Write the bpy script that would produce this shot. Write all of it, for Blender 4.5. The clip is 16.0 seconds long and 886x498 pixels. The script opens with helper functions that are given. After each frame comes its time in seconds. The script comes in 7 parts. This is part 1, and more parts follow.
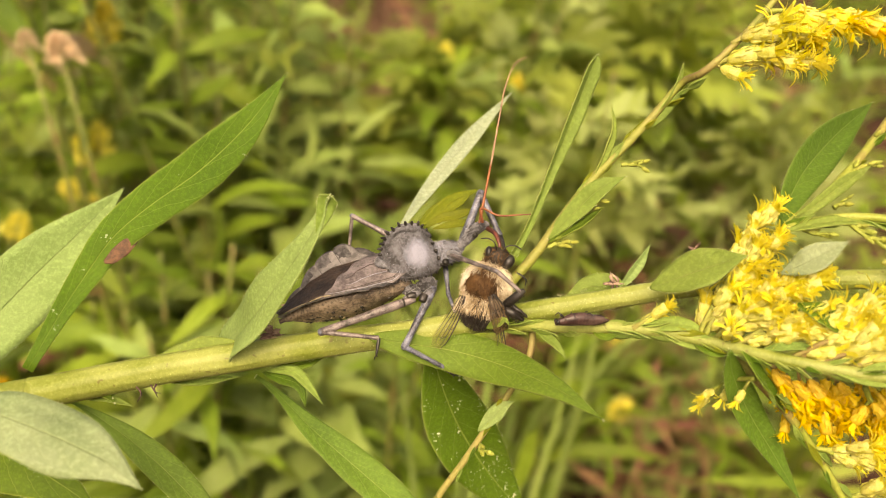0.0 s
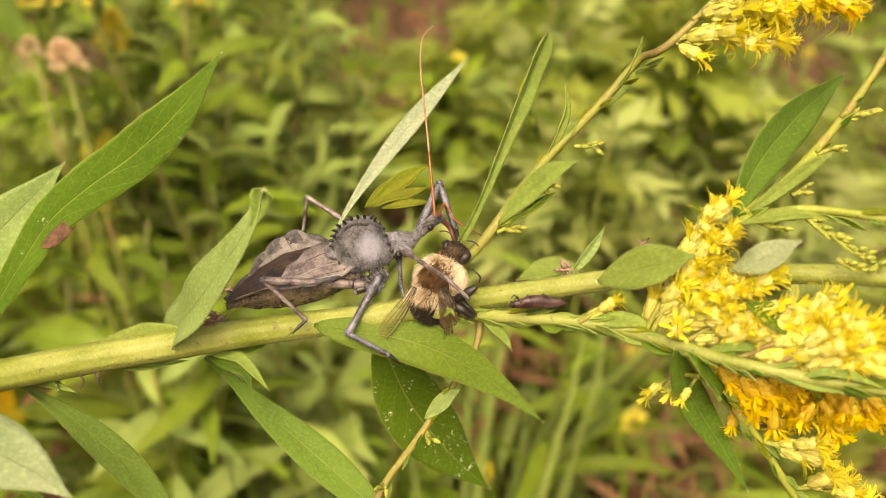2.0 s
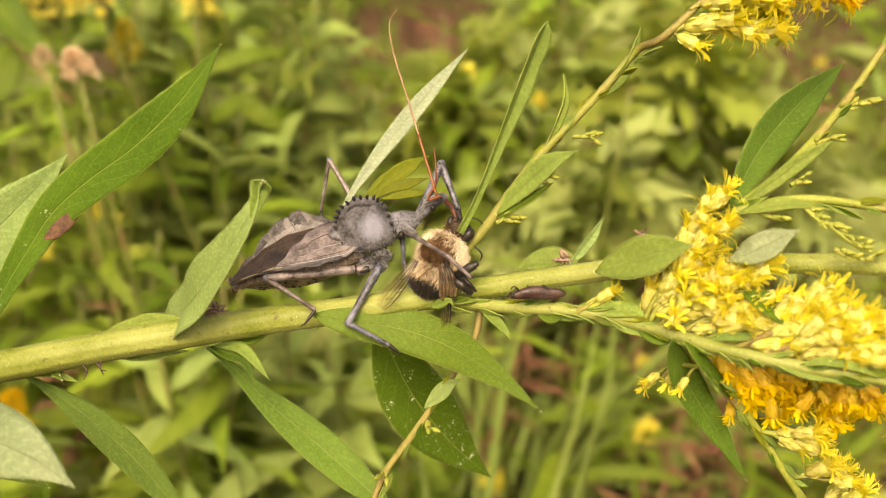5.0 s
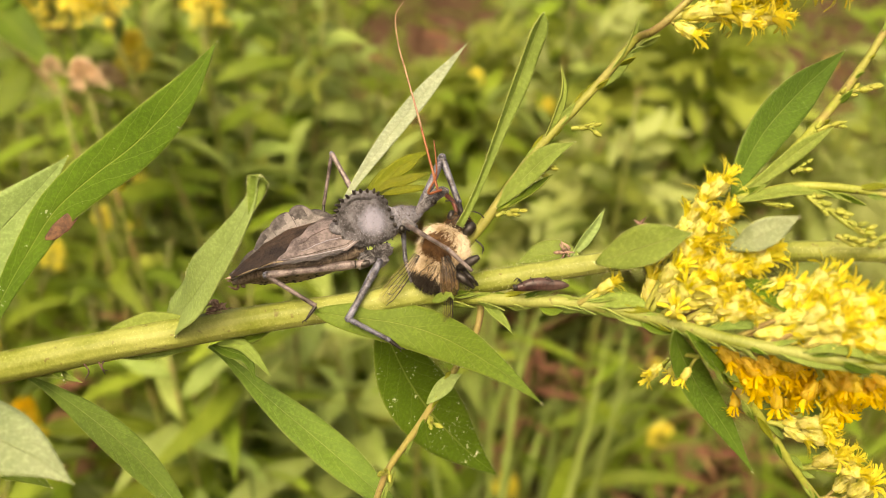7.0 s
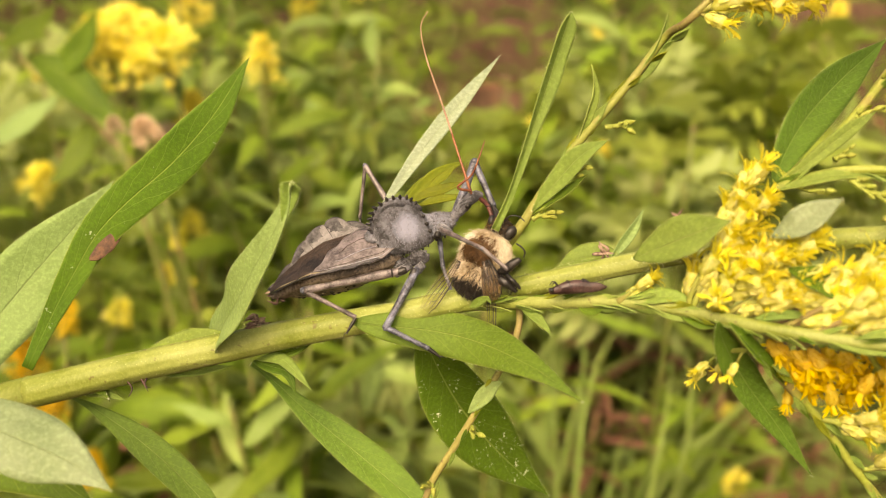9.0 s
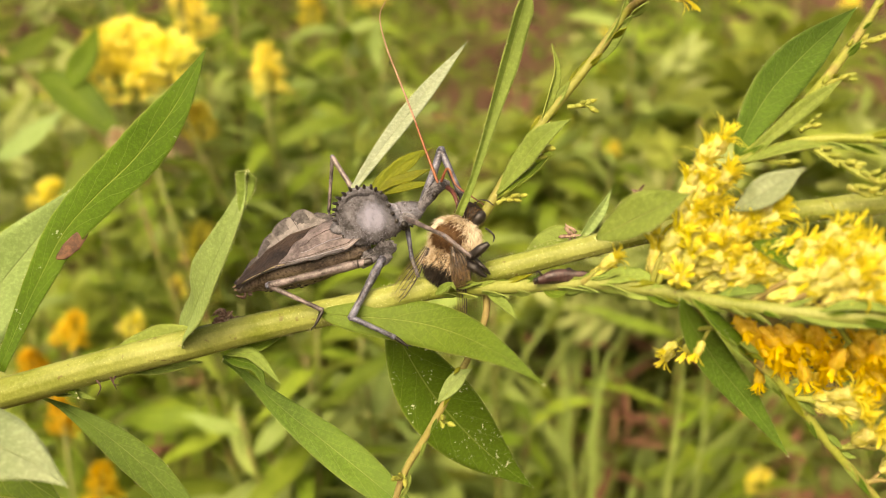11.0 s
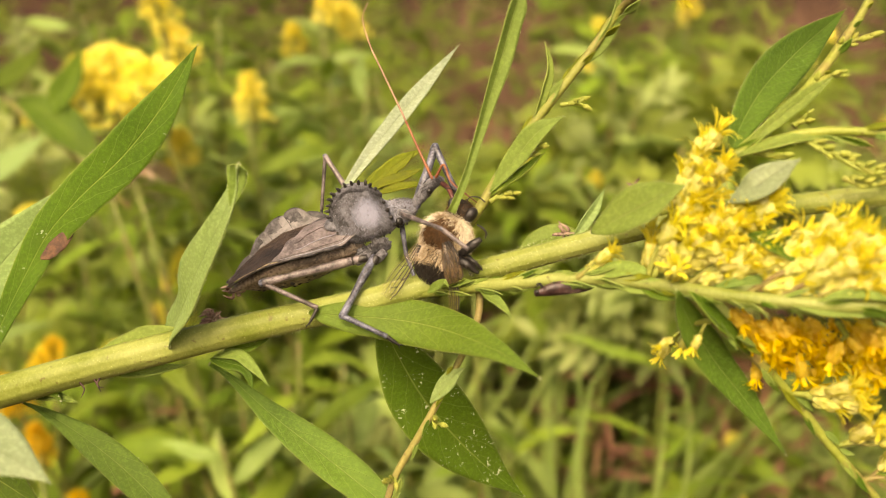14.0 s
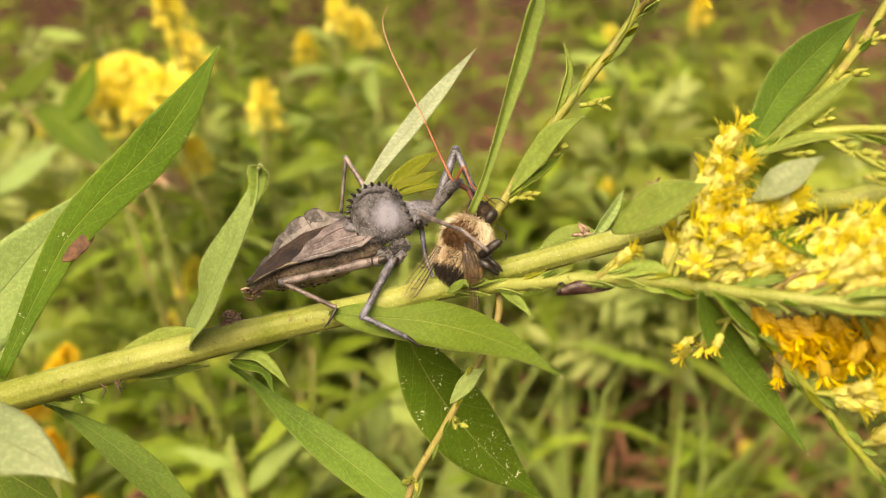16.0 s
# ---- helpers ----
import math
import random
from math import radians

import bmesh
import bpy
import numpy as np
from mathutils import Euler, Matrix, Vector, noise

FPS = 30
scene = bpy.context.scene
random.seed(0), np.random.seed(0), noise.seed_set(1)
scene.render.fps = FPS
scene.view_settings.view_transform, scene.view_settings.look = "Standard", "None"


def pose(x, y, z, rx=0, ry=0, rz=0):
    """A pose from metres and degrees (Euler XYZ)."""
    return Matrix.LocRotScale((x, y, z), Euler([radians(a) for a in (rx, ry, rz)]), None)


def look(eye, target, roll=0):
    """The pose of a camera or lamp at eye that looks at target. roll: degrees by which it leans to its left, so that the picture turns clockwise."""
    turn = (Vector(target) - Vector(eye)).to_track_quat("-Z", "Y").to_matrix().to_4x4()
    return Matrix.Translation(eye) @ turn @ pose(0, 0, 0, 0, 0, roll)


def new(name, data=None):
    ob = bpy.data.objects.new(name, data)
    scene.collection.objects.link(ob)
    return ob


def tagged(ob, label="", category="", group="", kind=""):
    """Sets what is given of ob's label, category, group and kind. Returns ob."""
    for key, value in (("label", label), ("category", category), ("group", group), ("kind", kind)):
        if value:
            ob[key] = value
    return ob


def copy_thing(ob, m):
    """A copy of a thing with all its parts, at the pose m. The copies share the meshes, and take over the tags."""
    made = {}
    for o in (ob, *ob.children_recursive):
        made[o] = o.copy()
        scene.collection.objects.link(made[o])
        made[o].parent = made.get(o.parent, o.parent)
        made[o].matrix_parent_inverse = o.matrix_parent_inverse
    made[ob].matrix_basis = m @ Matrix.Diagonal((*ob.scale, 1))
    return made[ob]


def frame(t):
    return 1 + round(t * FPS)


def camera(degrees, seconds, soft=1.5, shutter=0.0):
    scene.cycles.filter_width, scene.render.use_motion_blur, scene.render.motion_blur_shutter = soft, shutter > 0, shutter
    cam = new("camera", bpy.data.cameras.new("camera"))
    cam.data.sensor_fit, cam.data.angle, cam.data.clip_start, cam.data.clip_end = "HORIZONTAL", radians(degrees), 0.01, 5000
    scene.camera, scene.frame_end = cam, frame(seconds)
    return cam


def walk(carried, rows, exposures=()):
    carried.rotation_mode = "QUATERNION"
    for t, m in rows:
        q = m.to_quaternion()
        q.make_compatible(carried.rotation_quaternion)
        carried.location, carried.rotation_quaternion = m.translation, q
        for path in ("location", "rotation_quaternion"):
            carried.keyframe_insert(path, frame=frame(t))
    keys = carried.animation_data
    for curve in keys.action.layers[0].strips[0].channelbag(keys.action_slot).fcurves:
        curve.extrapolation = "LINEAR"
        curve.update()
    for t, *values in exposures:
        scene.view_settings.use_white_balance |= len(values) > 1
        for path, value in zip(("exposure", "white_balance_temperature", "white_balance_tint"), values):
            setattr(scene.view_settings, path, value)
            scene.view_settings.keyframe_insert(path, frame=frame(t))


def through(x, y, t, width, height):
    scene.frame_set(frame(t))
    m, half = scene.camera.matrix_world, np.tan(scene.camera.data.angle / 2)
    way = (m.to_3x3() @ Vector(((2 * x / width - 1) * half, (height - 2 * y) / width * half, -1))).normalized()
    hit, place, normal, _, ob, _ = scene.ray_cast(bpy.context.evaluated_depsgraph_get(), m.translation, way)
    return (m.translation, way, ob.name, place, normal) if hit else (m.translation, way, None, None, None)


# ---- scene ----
# The stage: x to the right, y up, z towards the viewer, in the middle of the flower stem, 0.75 m over the ground.
STAGE = pose(0, 0, 0.75, 68, 0, 0)
cam = camera(50, 16.0, soft=0.95)
cam.data.dof.use_dof = True
cam.data.dof.focus_distance = 0.146
cam.data.dof.aperture_fstop = 19.0

# seconds, then millimetres and degrees on the stage
PATH = [
    (0, -31.34, 20.51, 152.55, -6.781, -8.521, 4.910),
    (0.5, -26.60, 18.34, 151.78, -6.457, -8.119, 4.840),
    (1, -22.57, 18.64, 151.59, -6.392, -7.643, 4.999),
    (1.5, -19.47, 17.69, 152.13, -6.064, -7.098, 4.839),
    (2, -18.28, 16.59, 151.55, -5.805, -6.854, 4.808),
    (2.5, -16.91, 15.64, 153.04, -5.477, -6.460, 4.764),
    (3, -16.47, 16.41, 153.11, -5.328, -6.202, 4.823),
    (3.5, -17.42, 18.02, 153.13, -5.287, -6.233, 4.791),
    (4, -16.50, 15.77, 152.70, -5.221, -6.219, 4.714),
    (6.5, -15.39, 11.81, 153.34, -4.416, -5.538, 4.377),
    (7, -13.73, 11.10, 152.73, -4.292, -5.309, 3.757),
    (7.5, -11.39, 10.71, 153.39, -3.850, -4.142, 2.718),
    (8, -9.01, 7.34, 153.56, -2.173, -2.416, 2.249),
    (8.5, -9.92, 4.85, 152.76, -0.939, -1.784, 1.999),
    (11, 0.00, -0.00, 150.00, -0.000, 0.000, 0.000),
    (11.5, -1.87, -0.35, 150.00, 1.706, 0.270, -0.301),
    (12, -1.66, -1.83, 149.81, 2.915, 0.192, 0.082),
    (12.5, -2.02, -3.97, 149.83, 3.241, -0.122, 0.391),
    (13, -1.91, -3.97, 148.98, 2.885, -0.607, 0.427),
    (13.5, -1.16, -5.17, 148.13, 2.362, -1.008, 0.279),
    (14, -1.83, -5.79, 148.44, 2.282, -1.214, 0.077),
    (14.5, -3.34, -4.89, 148.98, 2.216, -1.168, 0.087),
    (15, -3.90, -5.98, 147.65, 2.434, -0.916, 0.131),
    (15.5, -3.67, -7.29, 147.51, 2.741, -0.686, 0.004),
    (16, -3.22, -7.16, 148.58, 2.886, -0.598, -0.018),
]
walk(cam, [(t, STAGE @ pose(x / 1000, y / 1000, z / 1000, a, b, c)) for t, x, y, z, a, b, c in PATH])

# ---------------------------------------------------------------- light
SUN_UP, SUN_TURN = 50, 200
sky = bpy.data.worlds.new("sky")
scene.world = sky
sky.use_nodes = True
sn = sky.node_tree.nodes
tex = sn.new("ShaderNodeTexSky")
tex.sky_type = "NISHITA"
tex.sun_disc = False
tex.sun_elevation = radians(SUN_UP)
tex.sun_rotation = radians(SUN_TURN)
tex.air_density = 0.6
tex.dust_density = 8.0
tex.ozone_density = 0.5
sky.node_tree.links.new(tex.outputs[0], sn["Background"].inputs[0])
sn["Background"].inputs[1].default_value = 0.18
sun = new("sun", bpy.data.lights.new("sun", "SUN"))
sun.data.energy = 2.0
sun.data.angle = radians(24)
sun.data.color = (1.0, 0.95, 0.84)
a, e = radians(SUN_TURN), radians(SUN_UP)
sun.matrix_world = look(Vector((math.sin(a) * math.cos(e), math.cos(a) * math.cos(e), math.sin(e))) * 5, (0, 0, 0))
scene.view_settings.exposure = 0.60
scene.view_settings.use_white_balance = True
scene.view_settings.white_balance_temperature = 9200
scene.view_settings.white_balance_tint = 12

# ---------------------------------------------------------------- materials
class Nodes:
    """A small writer of node materials."""

    def __init__(self, name):
        self.mat = bpy.data.materials.new(name)
        self.mat.use_nodes = True
        self.tree = self.mat.node_tree
        self.bsdf = self.tree.nodes["Principled BSDF"]

    def add(self, kind):
        return self.tree.nodes.new("ShaderNode" + kind)

    def link(self, a, b):
        self.tree.links.new(a, b)

    def noise(self, scale, detail=3.0, coords=None, rough=0.6):
        n = self.add("TexNoise")
        n.inputs["Scale"].default_value = scale
        n.inputs["Detail"].default_value = detail
        n.inputs["Roughness"].default_value = rough
        self.link(coords or self.object(), n.inputs["Vector"])
        return n.outputs["Fac"]

    def object(self):
        return self.add("TexCoord").outputs["Object"]

    def ramp(self, fac, *stops):
        r = self.add("ValToRGB")
        el = r.color_ramp.elements
        while len(el) < len(stops):
            el.new(0.5)
        for e, (at, col) in zip(el, stops):
            e.position = at
            e.color = (*col, 1) if len(col) == 3 else col
        self.link(fac, r.inputs[0])
        return r.outputs[0]

    def math(self, op, a, b=0.5, c=None):
        m = self.add("Math")
        m.operation = op
        for n, v in enumerate((a, b, c)):
            if v is None:
                continue
            if isinstance(v, (int, float)):
                m.inputs[n].default_value = v
            else:
                self.link(v, m.inputs[n])
        return m.outputs[0]

    def mix(self, fac, a, b, mode="MIX"):
        m = self.add("Mix")
        m.data_type, m.blend_type = "RGBA", mode
        for slot, v in ((0, fac), (6, a), (7, b)):
            if isinstance(v, (int, float)):
                m.inputs[slot].default_value = v
            elif isinstance(v, tuple):
                m.inputs[slot].default_value = (*v, 1)
            else:
                self.link(v, m.inputs[slot])
        return m.outputs[2]

    def hue(self, col, spread=0.03, light=0.3):
        """Each object a little different in hue and lightness."""
        rnd = self.add("ObjectInfo").outputs["Random"]
        h = self.add("HueSaturation")
        self.link(self.math("MULTIPLY_ADD", rnd, spread, 0.5 - spread / 2), h.inputs["Hue"])
        shifted = self.math("FRACT", self.math("MULTIPLY", rnd, 7.31))
        self.link(self.math("MULTIPLY_ADD", shifted, light, 1 - light / 2), h.inputs["Value"])
        self.link(col, h.inputs["Color"])
        return h.outputs[0]

    def bump(self, height, strength=0.4, distance=0.0004):
        b = self.add("Bump")
        b.inputs["Strength"].default_value = strength
        b.inputs["Distance"].default_value = distance
        self.link(height, b.inputs["Height"])
        self.link(b.outputs[0], self.bsdf.inputs["Normal"])

    def done(self, col, rough=0.5, glow_through=0.0, through=None, spec=0.5, metal=0.0):
        self.bsdf.inputs["Specular IOR Level"].default_value = spec
        self.bsdf.inputs["Metallic"].default_value = metal
        for value, slot in ((col, "Base Color"), (rough, "Roughness")):
            if isinstance(value, (int, float)):
                self.bsdf.inputs[slot].default_value = value
            elif isinstance(value, tuple):
                self.bsdf.inputs[slot].default_value = (*value, 1)
            else:
                self.link(value, self.bsdf.inputs[slot])
        if glow_through:
            tr = self.add("BsdfTranslucent")
            src = through or col
            if isinstance(src, tuple):
                tr.inputs[0].default_value = (*src, 1)
            else:
                self.link(src, tr.inputs[0])
            mx = self.add("MixShader")
            mx.inputs[0].default_value = glow_through
            self.link(self.bsdf.outputs[0], mx.inputs[1])
            self.link(tr.outputs[0], mx.inputs[2])
            self.link(mx.outputs[0], self.tree.nodes["Material Output"].inputs[0])
        return self.mat


def leaf_material(name, deep, pale, rib, specks=0.3, rough=0.55, through=0.3, spec=0.22, vary=0.22, patchy=0.60):
    """A leaf blade: midrib and side veins by its own lengthways coordinates, mottling, specks, soft down."""
    m = Nodes(name)
    uv = m.add("UVMap").outputs[0]
    xyz = m.add("SeparateXYZ")
    m.link(uv, xyz.inputs[0])
    across = m.math("ABSOLUTE", m.math("SUBTRACT", xyz.outputs[0], 0.5))
    along = xyz.outputs[1]
    obj = m.object()
    blotch = m.noise(90, 4, obj)
    grain = m.noise(1700, 4, obj, 0.7)
    col = m.mix(m.ramp(blotch, (0.3, (0, 0, 0)), (0.7, (1, 1, 1))), deep, pale)
    col = m.mix(m.math("MULTIPLY", m.ramp(grain, (0.46, (0, 0, 0)), (0.66, (1, 1, 1))), 0.42), col, tuple(min(1, c * 1.75) for c in pale))
    # side veins leave the midrib at a slant
    slant = m.math("SUBTRACT", m.math("MULTIPLY", along, 9.0), m.math("MULTIPLY", across, 3.5))
    wob = m.math("ADD", slant, m.math("MULTIPLY", m.noise(300, 2, obj), 0.5))
    vein = m.math("ABSOLUTE", m.math("SUBTRACT", m.math("FRACT", wob), 0.5))
    vein = m.ramp(vein, (0.0, (1, 1, 1)), (0.05, (0, 0, 0)))
    mid = m.ramp(across, (0.006, (1, 1, 1)), (0.017, (0, 0, 0)))
    veins = m.math("MAXIMUM", m.math("MULTIPLY", vein, 0.35), mid)
    col = m.mix(m.math("MULTIPLY", veins, 0.8), col, rib)
    cells = m.add("TexVoronoi")
    cells.feature = "DISTANCE_TO_EDGE"
    cells.inputs["Scale"].default_value = 1500
    m.link(obj, cells.inputs["Vector"])
    net = m.ramp(cells.outputs[0], (0.02, (1, 1, 1)), (0.10, (0, 0, 0)))
    col = m.mix(m.math("MULTIPLY", net, 0.05), col, rib)
    worn = m.noise(28, 5, obj, 0.7)
    col = m.mix(m.math("MULTIPLY", m.ramp(worn, (0.52, (0, 0, 0)), (0.72, (1, 1, 1))), 0.35), col, tuple(c * 0.55 for c in deep))
    sp = m.noise(1900, 2, obj)
    patch = m.noise(260, 2, obj)
    sp = m.math("MULTIPLY", m.ramp(sp, (0.62, (0, 0, 0)), (0.66, (1, 1, 1))), m.ramp(patch, (patchy, (0, 0, 0)), (patchy + 0.06, (1, 1, 1))))
    col = m.mix(m.math("MULTIPLY", sp, specks), col, (0.72, 0.74, 0.52))
    rim = m.ramp(across, (0.472, (0, 0, 0)), (0.49, (1, 1, 1)))
    col = m.mix(m.math("MULTIPLY", rim, 0.55), col, rib)
    col = m.hue(col, 0.02, vary)
    relief = m.math("SUBTRACT", m.math("MULTIPLY", grain, 0.6), m.math("MULTIPLY", m.math("MAXIMUM", veins, m.math("MULTIPLY", net, 0.12)), 0.7))
    m.bump(relief, 0.8, 0.0003)
    return m.done(col, rough, through, m.mix(0.5, col, (0.35, 0.42, 0.03)), spec)


LEAF = leaf_material("leaf_top", (0.041, 0.090, 0.005), (0.083, 0.155, 0.012), (0.29, 0.36, 0.07), 0.6)
SPECKED = leaf_material("leaf_top_specked", (0.048, 0.102, 0.006), (0.088, 0.160, 0.013), (0.27, 0.34, 0.07), 1.0, patchy=0.52)
MID = leaf_material("leaf_mid_green", (0.062, 0.122, 0.012), (0.106, 0.186, 0.024), (0.25, 0.32, 0.08), 0.1)
UNDER = leaf_material("leaf_underside", (0.145, 0.225, 0.038), (0.205, 0.290, 0.062), (0.31, 0.37, 0.11), 0.1, 0.55)
PALE = leaf_material("leaf_pale_underside", (0.175, 0.270, 0.075), (0.255, 0.360, 0.125), (0.26, 0.35, 0.12), 0.1, 0.5)
NEAR_PALE = leaf_material("leaf_grey_green_underside", (0.165, 0.235, 0.10), (0.265, 0.335, 0.18), (0.26, 0.33, 0.15), 0.1, 0.42, spec=0.4)
SILVERY = leaf_material("leaf_silvery_underside", (0.25, 0.335, 0.20), (0.36, 0.44, 0.30), (0.32, 0.40, 0.22), 0.1, 0.5)
FAR_LEAF = leaf_material("meadow_leaf", (0.110, 0.194, 0.013), (0.222, 0.328, 0.040), (0.30, 0.34, 0.08), 0.15, 0.5, 0.5, 0.25, 0.75)
FAR_UNDER = leaf_material("meadow_leaf_underside", (0.22, 0.325, 0.068), (0.335, 0.445, 0.135), (0.38, 0.42, 0.17), 0.0, 0.5, 0.5, 0.2, 0.5)
YOUNG = leaf_material("young_leaf", (0.10, 0.140, 0.010), (0.19, 0.215, 0.016), (0.30, 0.31, 0.03), 0.0, 0.55, 0.35)


def stem_material(name, a, b, red=None):
    m = Nodes(name)
    obj = m.object()
    col = m.mix(m.ramp(m.noise(120, 4, obj), (0.35, (0, 0, 0)), (0.65, (1, 1, 1))), a, b)
    if red:
        col = m.mix(m.ramp(m.noise(60, 3, obj), (0.52, (0, 0, 0)), (0.68, (1, 1, 1))), col, red)
    grain = m.noise(2200, 4, obj)
    col = m.mix(m.math("MULTIPLY", m.ramp(grain, (0.45, (0, 0, 0)), (0.8, (1, 1, 1))), 0.35), col, tuple(min(1, c * 1.6 + 0.02) for c in b))
    col = m.mix(m.math("MULTIPLY", m.ramp(m.noise(800, 2, obj), (0.66, (0, 0, 0)), (0.72, (1, 1, 1))), 0.6), col, (0.10, 0.06, 0.02))
    m.bump(grain, 0.5, 0.0002)
    return m.done(col, 0.5, 0.12, spec=0.35)


STEM = stem_material("stem_green", (0.148, 0.186, 0.024), (0.258, 0.294, 0.078))
RED_TWIG = stem_material("twig_red", (0.21, 0.20, 0.045), (0.27, 0.235, 0.075), (0.23, 0.14, 0.075))
TWIG = stem_material("twig_green", (0.195, 0.240, 0.030), (0.275, 0.310, 0.060), (0.22, 0.155, 0.055))
TOP_TWIG = stem_material("twig_mottled", (0.190, 0.215, 0.035), (0.265, 0.270, 0.065), (0.19, 0.115, 0.055))
FAR_STEM = stem_material("meadow_stem", (0.11, 0.15, 0.025), (0.18, 0.20, 0.05), (0.17, 0.09, 0.04))


def plain(name, a, b, scale=300, rough=0.5, bump=0.3, fine=2500, through=0.0, spec=0.4, vary=0.0, metal=0.0, dist=0.0002, spots=0.0, glow=None, sheen=0.0, mark=None):
    """Two tones mixed by coarse and fine noise."""
    m = Nodes(name)
    obj = m.object()
    fac = m.math("ADD", m.math("MULTIPLY", m.noise(scale, 4, obj), 0.6), m.math("MULTIPLY", m.noise(fine, 3, obj), 0.4))
    col = m.ramp(fac, (0.41, a), (0.60, b))
    if spots:
        dot = m.ramp(m.noise(1300, 1, obj), (0.63, (0, 0, 0)), (0.67, (1, 1, 1)))
        col = m.mix(m.math("MULTIPLY", dot, spots), col, (0.008, 0.006, 0.005))
    if mark:
        # a pair of paler markings, one on each side
        at, reach, tone = mark
        mirrored = m.add("VectorMath")
        mirrored.operation = "ABSOLUTE"
        m.link(obj, mirrored.inputs[0])
        sep, two = m.add("SeparateXYZ"), m.add("SeparateXYZ")
        m.link(obj, sep.inputs[0])
        m.link(mirrored.outputs[0], two.inputs[0])
        both = m.add("CombineXYZ")
        m.link(sep.outputs[0], both.inputs[0])
        m.link(two.outputs[1], both.inputs[1])
        m.link(sep.outputs[2], both.inputs[2])
        gap = m.add("VectorMath")
        gap.operation = "DISTANCE"
        m.link(both.outputs[0], gap.inputs[0])
        gap.inputs[1].default_value = at
        near = m.math("ADD", m.math("DIVIDE", gap.outputs["Value"], reach), m.math("MULTIPLY_ADD", m.noise(900, 3, obj), 0.7, -0.35))
        col = m.mix(m.ramp(near, (0.35, (0.85, 0.85, 0.85)), (1.0, (0, 0, 0))), col, tone)
    if vary:
        col = m.hue(col, vary, vary * 8)
    m.bump(m.noise(fine, 4, obj), bump, dist)
    m.bsdf.inputs["Sheen Weight"].default_value = sheen
    return m.done(col, rough, through, glow, spec, metal)


PETAL = plain("petal_yellow", (0.60, 0.50, 0.015), (0.76, 0.70, 0.11), 500, 0.5, 0.2, 3000, 0.4, 0.3, 0.02, glow=(0.92, 0.87, 0.13))
CUP = plain("flower_cup", (0.50, 0.49, 0.08), (0.77, 0.75, 0.33), 600, 0.5, 0.3, 3000, 0.4, 0.3, 0.02, glow=(0.92, 0.87, 0.14))
BUD = plain("bud_green", (0.25, 0.29, 0.04), (0.37, 0.39, 0.09), 600, 0.5, 0.3, 3000, 0.2, 0.3, 0.02)
FAR_PETAL = plain("meadow_petal", (0.84, 0.75, 0.09), (0.92, 0.87, 0.26), 200, 0.6, 0.2, 900, 0.35, 0.2, 0.015)
FAR_OLD = plain("meadow_petal_old", (0.62, 0.42, 0.020), (0.82, 0.62, 0.07), 200, 0.6, 0.2, 900, 0.35, 0.2, 0.015)
# petal and cup again, with the orange of shade and through-light painted in
PETAL_SHADED = plain("petal_shaded_orange", (0.72, 0.52, 0.010), (0.86, 0.70, 0.05), 500, 0.5, 0.2, 3000, 0.45, 0.3, 0.02, glow=(0.95, 0.70, 0.02))
CUP_SHADED = plain("flower_cup_shaded", (0.72, 0.54, 0.04), (0.86, 0.70, 0.13), 600, 0.5, 0.3, 3000, 0.45, 0.3, 0.02, glow=(0.95, 0.70, 0.03))
HOPPER = plain("hopper_purple_brown", (0.022, 0.010, 0.009), (0.085, 0.044, 0.040), 500, 0.4, 0.4, 2500, spec=0.5)
HOPPER_WING = plain("hopper_wing", (0.030, 0.017, 0.015), (0.095, 0.058, 0.050), 700, 0.3, 0.3, 2500, 0.2, 0.5)
DRY = plain("dry_flower", (0.50, 0.37, 0.21), (0.76, 0.63, 0.44), 300, 0.8, 0.4, 1500, 0.2, 0.2, 0.03)
WITHER = plain("withered_brown", (0.018, 0.009, 0.010), (0.11, 0.055, 0.05), 500, 0.7, 0.5, 2500)
SPOT = plain("leaf_spot_brown", (0.045, 0.020, 0.010), (0.13, 0.062, 0.030), 700, 0.7, 0.5, 2500)
DRY_GRASS = plain("dry_grass", (0.105, 0.060, 0.038), (0.30, 0.195, 0.120), 30, 0.9, 0.3, 600, 0.2, 0.05, 0.04)
WITHERED = plain("withered_leaf", (0.15, 0.066, 0.038), (0.34, 0.19, 0.11), 40, 0.85, 0.4, 900, 0.35, 0.1, 0.04)
EARTH = plain("leaf_litter", (0.018, 0.009, 0.006), (0.10, 0.052, 0.032), 35, 1.0, 0.8, 240, spec=0.05, dist=0.004)

HAIR = plain("plant_hair", (0.55, 0.58, 0.30), (0.70, 0.72, 0.45), 300, 0.6, 0.0, 3000, 0.4, 0.2)
PINK = plain("pink_flower", (0.36, 0.12, 0.11), (0.52, 0.24, 0.20), 300, 0.7, 0.2, 1500, 0.3, 0.2, 0.02)
SCRAP = plain("dry_scrap", (0.13, 0.075, 0.055), (0.42, 0.30, 0.23), 600, 0.8, 0.6, 2500, 0.1, 0.2)

